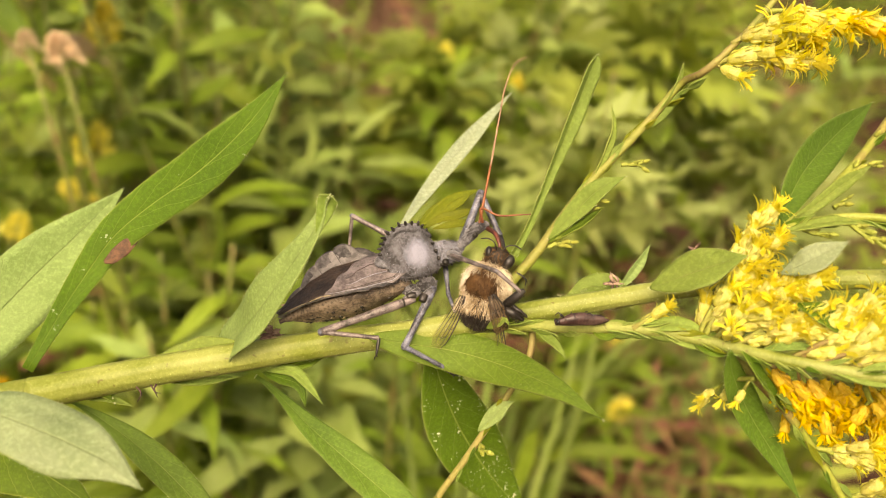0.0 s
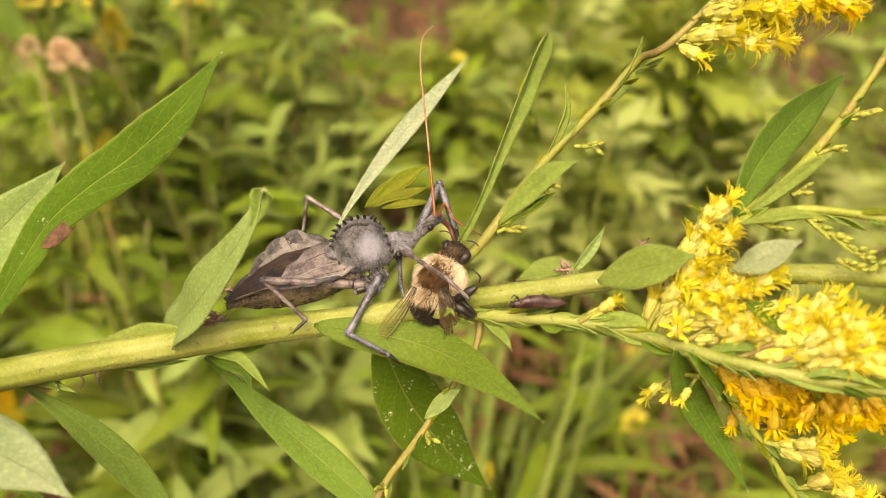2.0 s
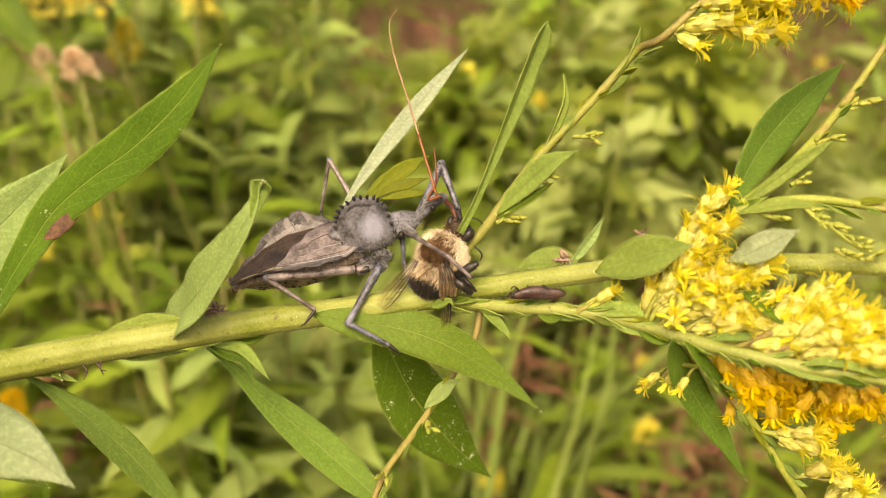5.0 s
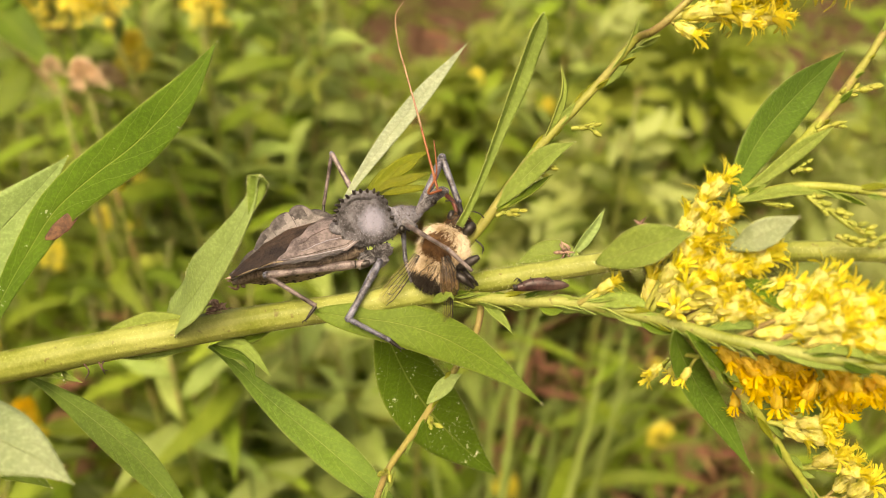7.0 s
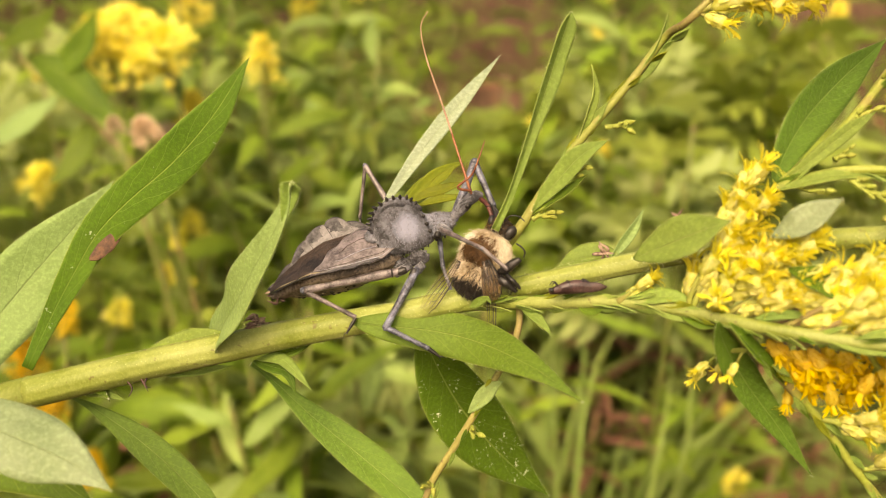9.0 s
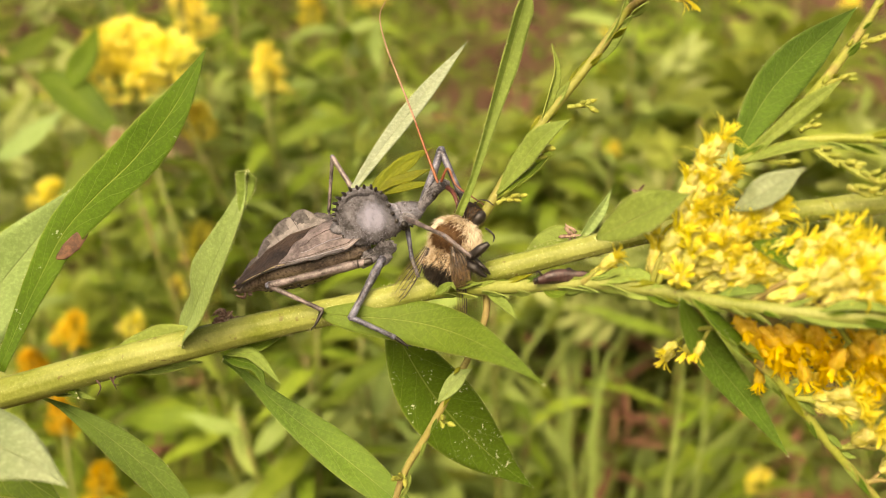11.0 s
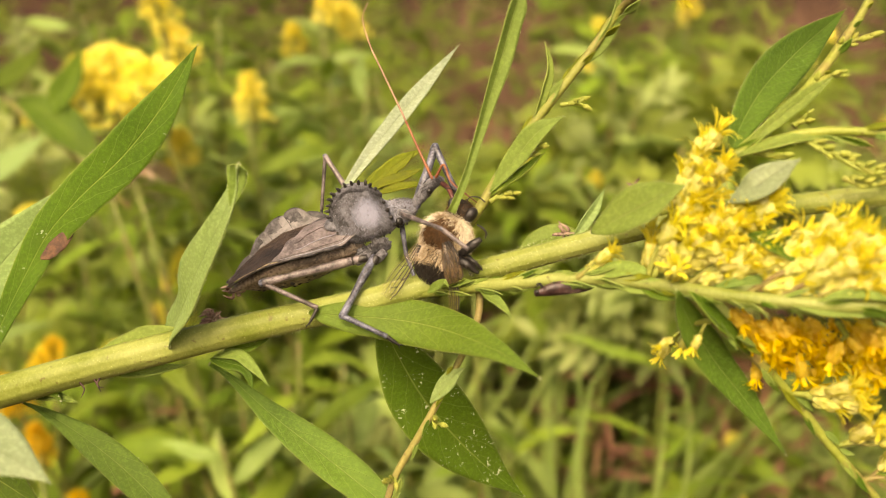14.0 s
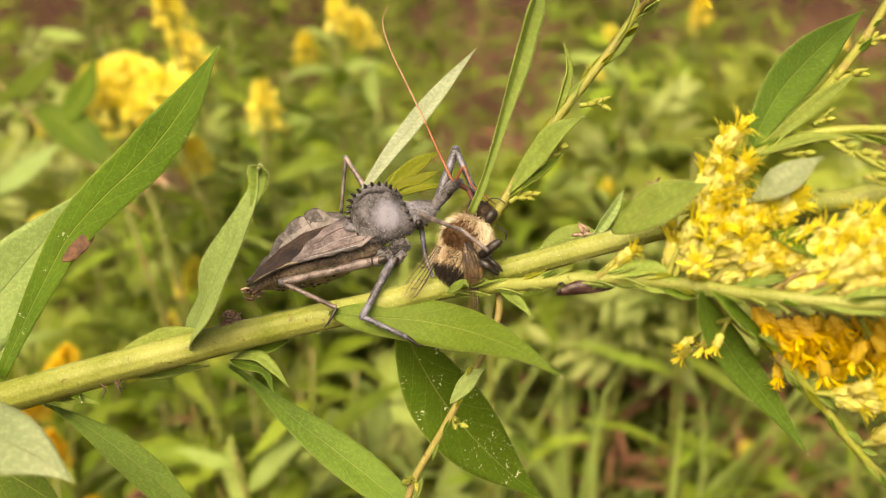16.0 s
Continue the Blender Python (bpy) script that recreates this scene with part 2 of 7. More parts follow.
# insects
GREY = plain("bug_grey_down", (0.013, 0.012, 0.013), (0.175, 0.173, 0.192), 420, 0.75, 0.8, 3600, spec=0.25, spots=0.7, sheen=0.25)
THORAX = plain("bug_shield_grey", (0.022, 0.021, 0.022), (0.130, 0.131, 0.152), 420, 0.6, 0.8, 2200, spec=0.4, spots=0.45, sheen=0.15, mark=((0.0014, 0.0024, 0.0030), 0.0027, (0.30, 0.315, 0.41)))
BELLY = plain("bug_belly", (0.065, 0.048, 0.033), (0.245, 0.195, 0.145), 300, 0.5, 0.7, 2400, spec=0.4, spots=0.5)
EDGE = plain("bug_plate", (0.060, 0.055, 0.053), (0.180, 0.168, 0.166), 300, 0.55, 0.5, 1500, spec=0.35)
EDGE_DARK = plain("bug_plate_blotch", (0.018, 0.016, 0.016), (0.100, 0.094, 0.094), 500, 0.55, 0.5, 1800, spec=0.35)
MARGIN = plain("bug_margin_cream", (0.16, 0.12, 0.07), (0.48, 0.40, 0.26), 380, 0.5, 0.4, 3000, spec=0.35)
COLLAR = plain("bug_collar_down", (0.055, 0.056, 0.064), (0.245, 0.256, 0.31), 420, 0.7, 0.7, 2600, spec=0.3, spots=0.6, sheen=0.2)
SILVER = plain("bug_silver_down", (0.21, 0.212, 0.255), (0.38, 0.385, 0.46), 300, 0.6, 0.0, 3000, 0.2, 0.3)
BEAK = plain("bug_beak", (0.045, 0.012, 0.009), (0.13, 0.035, 0.022), 400, 0.4, 0.3, 3000, spec=0.45)
WING = plain("bug_wing_leather", (0.062, 0.051, 0.050), (0.195, 0.166, 0.168), 420, 0.36, 0.5, 2200, spec=0.45)
MEMBRANE = plain("bug_wing_membrane", (0.010, 0.007, 0.005), (0.055, 0.036, 0.025), 330, 0.38, 0.7, 2000, spec=0.4)
LEG = plain("bug_leg", (0.022, 0.022, 0.027), (0.165, 0.176, 0.235), 520, 0.32, 0.5, 3200, spec=0.5, spots=0.6)
SHIN = plain("bug_shin", (0.038, 0.030, 0.028), (0.215, 0.180, 0.178), 520, 0.30, 0.5, 3200, spec=0.55, spots=0.4)
BLACK = plain("insect_black", (0.006, 0.005, 0.004), (0.022, 0.018, 0.015), 400, 0.4, 0.4, 3000, spec=0.5)
RED = plain("feeler_red", (0.15, 0.042, 0.018), (0.27, 0.10, 0.04), 400, 0.45, 0.2, 3000, spec=0.4)
ROSE = plain("feeler_tip", (0.26, 0.15, 0.09), (0.38, 0.24, 0.15), 400, 0.5, 0.2, 3000, spec=0.4)
TAN_FUR = plain("bee_tan_hair", (0.36, 0.25, 0.13), (0.93, 0.87, 0.71), 240, 0.7, 0.0, 3000, 0.25, 0.2)
RUST_FUR = plain("bee_rust_hair", (0.035, 0.018, 0.008), (0.16, 0.085, 0.035), 300, 0.7, 0.0, 3000, 0.2, 0.2)
BLACK_FUR = plain("bee_black_hair", (0.008, 0.006, 0.004), (0.03, 0.022, 0.015), 300, 0.6, 0.0, 3000, 0.0, 0.3)


def bee_wing(name, a, b, clear):
    """Thin smoky skin."""
    m = Nodes(name)
    m.bsdf.inputs["Alpha"].default_value = clear
    m.bump(m.noise(1500, 3), 0.3, 0.0001)
    return m.done(m.ramp(m.noise(400, 3), (0.4, a), (0.6, b)), 0.25, spec=0.6)


BEE_WING = bee_wing("bee_wing", (0.18, 0.13, 0.03), (0.28, 0.21, 0.08), 0.24)
BEE_WING_DARK = bee_wing("bee_wing_folded", (0.045, 0.028, 0.014), (0.12, 0.075, 0.036), 0.72)

# ---------------------------------------------------------------- making things
WORLD = {}


def S(p):
    """A point of the stage, in millimetres, as a place in the world."""
    return STAGE @ (Vector(p) / 1000)


def thing(name, m, label, category, group="", kind=""):
    ob = new(name)
    ob.empty_display_size = 0.01
    ob.matrix_world = m
    WORLD[ob] = m.copy()
    return tagged(ob, label, category, group, kind)


def mesh_of(bm, mats, smooth=True):
    me = bpy.data.meshes.new("mesh")
    for f in bm.faces:
        f.smooth = smooth
    bm.normal_update()
    bm.to_mesh(me)
    bm.free()
    for m in mats if isinstance(mats, (list, tuple)) else [mats]:
        me.materials.append(m)
    return me


def part(name, bm, mats, parent, label="", smooth=True):
    """One mesh, drawn in the world's metres, under a thing or a part."""
    bm.transform(WORLD[parent].inverted())
    ob = new(name, mesh_of(bm, mats, smooth))
    ob.parent = parent
    WORLD[ob] = WORLD[parent].copy()
    return tagged(ob, label)


def piece(name, me, m, parent, label=""):
    """A part that shares its mesh with others, at the pose m in the world."""
    ob = new(name, me)
    ob.parent = parent
    ob.matrix_basis = WORLD[parent].inverted() @ m
    WORLD[ob] = m.copy()
    return tagged(ob, label)


def spline(pts, n):
    """n + 1 points on a smooth line through the given ones, evenly spaced along it."""
    p = [Vector(q) for q in pts]
    if len(p) == 2:
        return [p[0].lerp(p[1], k / n) for k in range(n + 1)]
    p = [2 * p[0] - p[1], *p, 2 * p[-1] - p[-2]]
    fine = []
    for k in range(1, len(p) - 2):
        a, b, c, d = p[k - 1 : k + 3]
        for j in range(12):
            t = j / 12
            fine.append(0.5 * (2 * b + (c - a) * t + (2 * a - 5 * b + 4 * c - d) * t * t + (3 * b - a - 3 * c + d) * t**3))
    fine.append(p[-2])
    run = [0.0]
    for a, b in zip(fine, fine[1:]):
        run.append(run[-1] + (b - a).length)
    out, j = [], 0
    for k in range(n + 1):
        want = run[-1] * k / n
        while j < len(run) - 2 and run[j + 1] < want:
            j += 1
        out.append(fine[j].lerp(fine[j + 1], (want - run[j]) / max(run[j + 1] - run[j], 1e-12)))
    return out


def sweep(bm, pts, radii, sides=8, n=0, flat=1.0, mat=0):
    """A round rod along pts; radii are spread evenly along it."""
    line = spline(pts, n) if n else [Vector(p) for p in pts]
    last, rings = None, []
    side = None
    for k, p in enumerate(line):
        ahead = (line[min(k + 1, len(line) - 1)] - line[max(k - 1, 0)]).normalized()
        if side is None:
            side = ahead.orthogonal().normalized()
        side = (side - ahead * side.dot(ahead)).normalized()
        up = ahead.cross(side)
        x = k / (len(line) - 1) * (len(radii) - 1)
        j = min(int(x), len(radii) - 2)
        r = radii[j] + (radii[j + 1] - radii[j]) * (x - j)
        ring = [bm.verts.new(p + (side * math.cos(a) + up * math.sin(a) * flat) * r) for a in (2 * math.pi * i / sides for i in range(sides))]
        rings.append(ring)
        if last:
            for i in range(sides):
                f = bm.faces.new((last[i], last[(i + 1) % sides], ring[(i + 1) % sides], ring[i]))
                f.material_index = mat
        last = ring
    for ring, p, back in ((rings[0], line[0], True), (rings[-1], line[-1], False)):
        f = bm.faces.new(ring[::-1] if back else ring)
        f.material_index = mat
    return rings


def ellipsoid(bm, m, rough=0.0, seg=20, rings=14, mat=0):
    """An uneven ball under the matrix m (which carries its three radii)."""
    made = bmesh.ops.create_uvsphere(bm, u_segments=seg, v_segments=rings, radius=1.0)["verts"]
    for v in made:
        if rough:
            v.co *= 1 + rough * noise.noise(v.co * 2.3 + m.translation * 200)
        v.co = m @ v.co
    for f in {f for v in made for f in v.link_faces}:
        f.material_index = mat
    return made


def blade(pts, width, facing, fold=0.35, curl=0.0, twist=0.0, wide_at=0.42, n=22, half=4, thick=0.00022, ripple=0.25, seed=0, teeth=0.0, stalk=0.06, rise=0.9):
    """A leaf with two skins: lance-shaped, folded along its midrib, with a lively edge. All in metres."""
    line = spline(pts, n)
    bm = bmesh.new()
    uv = bm.loops.layers.uv.new("UVMap")
    top, low = [], []
    facing = Vector(facing).normalized()
    for k, p in enumerate(line):
        s = k / n
        ahead = (line[min(k + 1, n)] - line[max(k - 1, 0)]).normalized()
        face = Matrix.Rotation(radians(twist) * s, 3, ahead) @ facing
        face = (face - ahead * face.dot(ahead)).normalized()
        side = ahead.cross(face)
        q = s / wide_at * 0.5 if s < wide_at else 0.5 + (s - wide_at) / (1 - wide_at) * 0.5
        w = width / 2 * (max(math.sin(math.pi * q), 0.0) ** (rise if s < wide_at else 1.15 if wide_at < 0.85 else 0.7) * (1 - stalk) + stalk * (1 - s))
        rows = []
        for j in range(-half, half + 1):
            x = j / half
            edge = 1 + (teeth * (0.5 - (s * 17 + 0.3 * (x > 0)) % 1.0) if abs(j) == half else 0)
            lift = abs(x) * fold * w + curl * w * x * x
            lift += ripple * w * abs(x) ** 1.5 * noise.noise(Vector((s * 5, x * 1.3 + seed * 3.7, seed * 1.9)))
            rows.append(p + side * (x * w * edge * math.cos(min(fold, 1.2) * 0.6)) + face * lift)
        top.append([bm.verts.new(v + face * thick / 2) for v in rows])
        low.append([bm.verts.new(v - face * thick / 2) for v in rows])

    def quad(a, b, c, d, mat, coords):
        f = bm.faces.new((a, b, c, d))
        f.material_index = mat
        for loop, co in zip(f.loops, coords):
            loop[uv].uv = co

    m = 2 * half
    for k in range(n):
        for j in range(m):
            co = [(j / m, k / n), ((j + 1) / m, k / n), ((j + 1) / m, (k + 1) / n), (j / m, (k + 1) / n)]
            quad(top[k][j + 1], top[k][j], top[k + 1][j], top[k + 1][j + 1], 0, [co[1], co[0], co[3], co[2]])
            quad(low[k][j], low[k][j + 1], low[k + 1][j + 1], low[k + 1][j], 1, co)
        for j, flip in ((0, False), (m, True)):
            vs = (top[k][j], low[k][j], low[k + 1][j], top[k + 1][j])
            c = (j / m, k / n)
            quad(*(vs[::-1] if flip else vs), 0, [c] * 4)
    for k in (0, n):
        bm.faces.new(top[k] + low[k][::-1])
    bmesh.ops.recalc_face_normals(bm, faces=bm.faces)
    return bm


OUT = STAGE.to_3x3() @ Vector((0, 0, 1))
RIGHT = STAGE.to_3x3() @ Vector((1, 0, 0))
RISE = STAGE.to_3x3() @ Vector((0, 1, 0))


def toward(right, up, out):
    """A direction given on the stage."""
    return RIGHT * right + RISE * up + OUT * out

# ---------------------------------------------------------------- ground
def build_ground():
    bm = bmesh.new()
    rows = [-60, -20, -8, -4, -2, -1, -0.5, 0, 0.4, 0.8, 1.2, 1.6, 2.0, 2.5, 3, 4, 6, 10, 25, 80, 400]
    cols = [-300, -60, -20, -8, -4, -2.5, -1.8, -1.3, -1, -0.7, -0.4, -0.2, 0, 0.2, 0.4, 0.7, 1, 1.3, 1.8, 2.5, 4, 8, 20, 60, 300]
    grid = [[bm.verts.new((x, y, 0.03 * noise.noise(Vector((x * 1.7, y * 1.7, 0))))) for x in cols] for y in rows]
    for a, b in zip(grid, grid[1:]):
        for k in range(len(cols) - 1):
            bm.faces.new((a[k], a[k + 1], b[k + 1], b[k]))
    ob = new("ground", mesh_of(bm, EARTH))
    tagged(ob, "brown leaf litter and bare earth under the meadow", "ground", kind="structure")


build_ground()


# ---------------------------------------------------------------- the goldenrod that carries the insects
def stage_line(*pts):
    return [S(p) for p in pts]


FOOT = Vector((-0.42, 0.16, 0.0))
goldenrod = thing("goldenrod", Matrix.Translation(FOOT), "leaning goldenrod with long leaves and yellow flower sprays", "plant")

MAIN = [FOOT, FOOT + Vector((0.02, -0.02, 0.30)), S((-126.3, -39.4, -8.0)), S((-89.5, -28.3, -3.0)), S((-69.9, -22.8, 0.0)), S((-51.4, -17.8, 2.0)), S((-33.5, -13.2, 3.5)), S((-15.8, -9.3, 6.0)),
        S((-3.7, -6.2, 8.0)), S((9.6, -2.7, 11.0)), S((22.2, 0.7, 15.0)), S((35.8, 3.5, 21.0)), S((51.5, 5.4, 29.0)), S((63.5, 6.2, 36.0))]
bm = bmesh.new()
sweep(bm, spline(MAIN[:5], 60), [0.0030, 0.0028, 0.0026, 0.0025], 12)
part("lower_stem", bm, STEM, goldenrod, "straight lower stem rising from the ground")
bm = bmesh.new()
sweep(bm, spline(MAIN[4:], 120), [0.0025, 0.0024, 0.0023, 0.0021, 0.00185, 0.0016, 0.0015, 0.00145, 0.0014], 48)
# fine ribs run along it, uneven as it grew
line = spline(MAIN[4:], 120)
for i, v in enumerate(bm.verts):
    c = line[i // 48]
    turn = (i % 48) / 48 * 2 * math.pi
    rib = 0.016 * math.sin(turn * 8 + 0.02 * (i // 48)) + 0.012 * math.sin(turn * 13 + 1)
    v.co += (v.co - c) * rib + 0.00018 * noise.noise_vector(v.co * 90)
main_stem = part("main_stem", bm, STEM, goldenrod, "thick ribbed yellow-green stem")


def twig(pts, radii, name="branch", mat=TWIG, label="", parent=goldenrod):
    bm = bmesh.new()
    sweep(bm, stage_line(*pts), [r / 1000 for r in radii], 9, 40)
    return part(name, bm, mat, parent, label)


# the near flowering branch, the upper one, the two at the far right, the low one, and the thin hanging one
near_branch = twig([(-13.6, -8.9, 6.4), (-8.0, -7.5, 7.1), (1.3, -6.1, 10.0), (9.3, -5.4, 15.2), (20.3, -4.6, 21.5), (29.0, -5.6, 27.1), (36.2, -6.9, 32.0), (45.1, -7.8, 36.2), (53.5, -8.2, 39.7), (64.1, -8.7, 43.9)], [1.1, 1.0, 0.95, 0.9, 0.85, 0.75], "flowering_branch", STEM, "near branch with a dense yellow flower spray")
top_branch = twig([(1.4, -1.2, 8.0), (6.5, 5.8, 9.0), (10.1, 11.8, 9.5), (14.2, 18.0, 10.0), (18.7, 23.6, 11.0), (22.7, 28.8, 12.0), (26.6, 34.3, 13.0), (28.4, 35.4, 18.0), (34.4, 42.2, 19.1), (38.8, 48.5, 20.1)], [0.85, 0.76, 0.68, 0.62, 0.55, 0.45], "flowering_branch", TOP_TWIG, "slender upper branch with pale buds")
right_branch = twig([(30.9, 4.1, 19.0), (34.7, 8.5, 22.0), (38.4, 11.2, 25.0), (45.1, 13.6, 27.0), (50.1, 14.1, 29.0), (57.8, 13.5, 31.0), (65.1, 12.5, 33.0)], [0.7, 0.65, 0.6, 0.55], "flowering_branch")
rise_branch = twig([(39.4, 11.7, 24.0), (46.9, 17.7, 22.0), (53.0, 24.0, 20.0), (59.4, 32.3, 18.0), (63.8, 39.6, 17.0), (68.2, 47.1, 16.0)], [0.75, 0.7, 0.6, 0.45], "flowering_branch")
low_branch = twig([(31.0, -5.8, 25.8), (35.6, -9.8, 26.0), (41.0, -14.7, 26.0), (46.9, -20.5, 24.0), (51.8, -26.4, 23.0), (57.6, -32.7, 22.0), (64.1, -39.8, 21.0)], [0.7, 0.65, 0.6, 0.5], "flowering_branch")
thin_branch = twig([(5.5, -4.7, 11.0), (6.4, -7.4, 11.0), (5.6, -11.9, 11.0), (1.3, -20.7, 10.0), (-2.3, -27.4, 9.0), (-5.8, -33.5, 8.0), (-7.6, -39.5, 7.0)], [0.55, 0.5, 0.55, 0.5], "thin_branch", RED_TWIG, "thin reddish hanging twig")


def fringe(bm_from, count, long, seed):
    """Tiny pale hairs that stand off the rim of a blade."""
    rnd = random.Random(seed)
    bm = bmesh.new()
    rims = [e for e in bm_from.edges if len(e.link_faces) == 2 and e.calc_face_angle(0) > 1.0]
    if not rims:
        return None
    for k in range(count):
        e = rnd.choice(rims)
        o = e.verts[0].co.lerp(e.verts[1].co, rnd.random())
        d = (e.link_faces[0].normal + e.link_faces[1].normal + Vector([rnd.gauss(0, 0.5) for _ in range(3)])).normalized()
        side = d.orthogonal().normalized() * 0.00003
        bm.faces.new([bm.verts.new(p) for p in (o - side, o + side, o + d * long * rnd.uniform(0.5, 1.2))])
    return bm


def leaf(pts, width, facing=(0, 0.2, 1), top=LEAF, under=UNDER, name="leaf", label="", parent=goldenrod, **how):
    """A leaf of the goldenrod: points and width in millimetres on the stage."""
    bm = blade(stage_line(*pts), width / 1000, toward(*facing), **how)
    bm.normal_update()
    down = fringe(bm, int(width * 28), 0.0003, len(pts)) if width > 3 else None
    ob = part(name, bm, [top, under], parent, label)
    if down and parent == goldenrod:
        tagged(part("edge_hair", down, HAIR, ob), kind="stuff")
    return ob


long_leaf = leaf([(-72.1, -19.7, -4.4), (-68.2, -11.2, -3.7), (-64.1, -3.7, -2.3), (-60.0, 2.8, -0.8), (-54.2, 8.3, 1.5), (-47.0, 14.0, 4.6), (-40.1, 21.3, 8.0), (-34.7, 29.5, 10.5)], 8.6, (0.15, 0.1, 1), fold=0.08, ripple=0.12, seed=1, wide_at=0.7, n=34, half=6, label="long green leaf with a brown spot on its edge", stalk=0.22, teeth=0.05, rise=1.35)
leaf([(-102.0, -32.0, -4.0), (-90.6, -24.3, -10.5), (-81.8, -13.7, -12.3), (-74.7, -4.3, -13.3), (-68.1, 3.7, -13.2), (-61.9, 11.6, -13.2)], 13, (0.2, -0.2, 1), PALE, LEAF, fold=0.15, ripple=0.15, seed=2, n=28, wide_at=0.62)
leaf([(-41.0, -14.9, -2.0), (-39.6, -12.1, 1.5), (-36.4, -8.1, 9.0), (-32.7, -2.3, 15.0), (-29.5, 3.1, 18.0), (-27.8, 6.9, 19.0), (-27.1, 9.4, 20.0), (-26.3, 10.5, 22.0)], 10.4, (-0.3, 0.5, 1), PALE, LEAF, fold=0.2, ripple=0.2, seed=3, wide_at=0.24, n=30, half=5, label="folded pale leaf with a flattened tip", stalk=0.45)
leaf([(-27.9, 5.1, 19.0), (-27.2, 7.8, 19.5), (-26.9, 9.5, 20.0), (-26.5, 10.7, 21.0)], 3.3, (0.2, 0.5, 1), UNDER, LEAF, "curled_leaf_tip", fold=0.25, seed=60, wide_at=0.96, n=12, half=3, stalk=0.12)
leaf([(-39.0, -12.2, 3.0), (-43.6, -13.4, 2.6), (-48.5, -15.4, 2.2), (-53.7, -17.6, 1.6)], 3.6, (0, 0.5, 1), UNDER, LEAF, fold=0.4, seed=4)
leaf([(-36.1, -18.3, -6.0), (-32.8, -20.5, -6.0), (-25.7, -26.5, -5.0), (-17.7, -32.2, -3.0), (-9.3, -38.1, 0.0), (-1.2, -44.1, 3.0)], 6.6, (0.15, 0.4, 1), MID, UNDER, fold=0.2, ripple=0.2, seed=5, wide_at=0.6, n=28, half=5, stalk=0.1, rise=1.5)
leaf([(-65.4, -24.3, -5.0), (-61.7, -25.9, -5.0), (-54.1, -30.1, -3.0), (-46.6, -35.4, -1.0), (-40.2, -41.1, 1.0), (-33.6, -48.0, 3.0)], 5.4, (0.1, 0.4, 1), MID, UNDER, fold=0.25, ripple=0.2, seed=6, wide_at=0.5, n=26, rise=1.3)
leaf([(-74.2, -21.2, 22.0), (-66.1, -22.2, 27.0), (-58.8, -23.8, 30.0), (-51.5, -26.2, 32.0), (-46.4, -29.4, 32.5)], 9.6, (0.1, 0.6, 1), NEAR_PALE, LEAF, fold=-0.15, ripple=0.35, seed=7, wide_at=0.55, label="pale leaf underside turned to the light")
leaf([(-88.0, -30.5, -3.8), (-77.6, -31.2, -0.0), (-67.3, -33.5, 3.9), (-56.2, -38.3, 8.2)], 12, (0, 0.3, 1), fold=0.2, seed=8)
foot_leaf = leaf([(-18.6, -9.6, 8.0), (-14.0, -10.0, 8.8), (-5.6, -10.6, 9.4), (1.3, -11.9, 14.0), (7.2, -13.8, 24.0), (10.6, -15.7, 28.0), (12.7, -17.1, 30.5)], 7.0, (0.1, 0.2, 1), MID, UNDER, fold=0.12, curl=-0.15, ripple=0.12, seed=9, wide_at=0.40, n=30, half=5, rise=0.65, label="pale green leaf with a brown spot under the bug's feet")
leaf([(-8.2, -10.0, 3.0), (-6.4, -15.1, 0.0), (-2.2, -23.0, -5.0), (3.4, -30.4, -10.0), (9.9, -37.2, -15.0), (15.8, -42.1, -18.0)], 12, (-0.1, 0.25, 1), SPECKED, UNDER, fold=0.2, ripple=0.15, seed=10, wide_at=0.45, n=28, half=5, label="dark green leaf with whitish specks")
leaf([(-17.3, 1.8, 4.0), (-15.1, 7.3, 2.0), (-12.0, 12.8, -1.0), (-7.3, 19.9, -5.0), (-1.8, 27.5, -9.0), (4.2, 35.4, -12.0)], 3.2, (0.1, 0.5, 1), SILVERY, LEAF, fold=0.25, ripple=0.1, seed=11, wide_at=0.62, n=26, rise=1.7)
leaf([(2.2, 5.0, 11.7), (4.3, 10.2, 12.5), (7.0, 19.1, 13.2), (9.1, 26.2, 13.9), (10.5, 31.5, 14.7), (12.0, 36.6, 15.5)], 4.2, (0.35, 0.1, 1), UNDER, LEAF, fold=0.35, curl=0.2, ripple=0.2, seed=12, wide_at=0.9, twist=12, n=40, stalk=0.3, rise=2.6)
leaf([(14.2, 17.7, 10.0), (15.5, 22.0, 11.0), (16.5, 26.0, 11.5), (15.8, 29.8, 12.0)], 1.7, (0.7, 0, 1), UNDER, LEAF, fold=0.6, seed=13, wide_at=0.5)
leaf([(8.0, 8.0, 10.0), (11.6, 12.8, 12.0), (14.6, 16.3, 14.0), (18.1, 18.4, 15.0)], 3.6, (-0.2, 0.3, 1), UNDER, LEAF, fold=0.3, seed=14, wide_at=0.6)
leaf([(8.0, 7.4, 10.0), (10.0, 8.8, 11.0), (12.8, 10.9, 12.0), (15.6, 13.5, 13.0)], 2.4, (0.1, 0.8, 0.6), LEAF, UNDER, fold=0.4, seed=15)
leaf([(21.5, 26.4, 11.5), (24.3, 30.0, 12.0), (25.8, 33.2, 12.5), (26.7, 37.6, 13.0)], 2.2, (0.6, 0.2, 1), UNDER, LEAF, fold=0.5, seed=16)
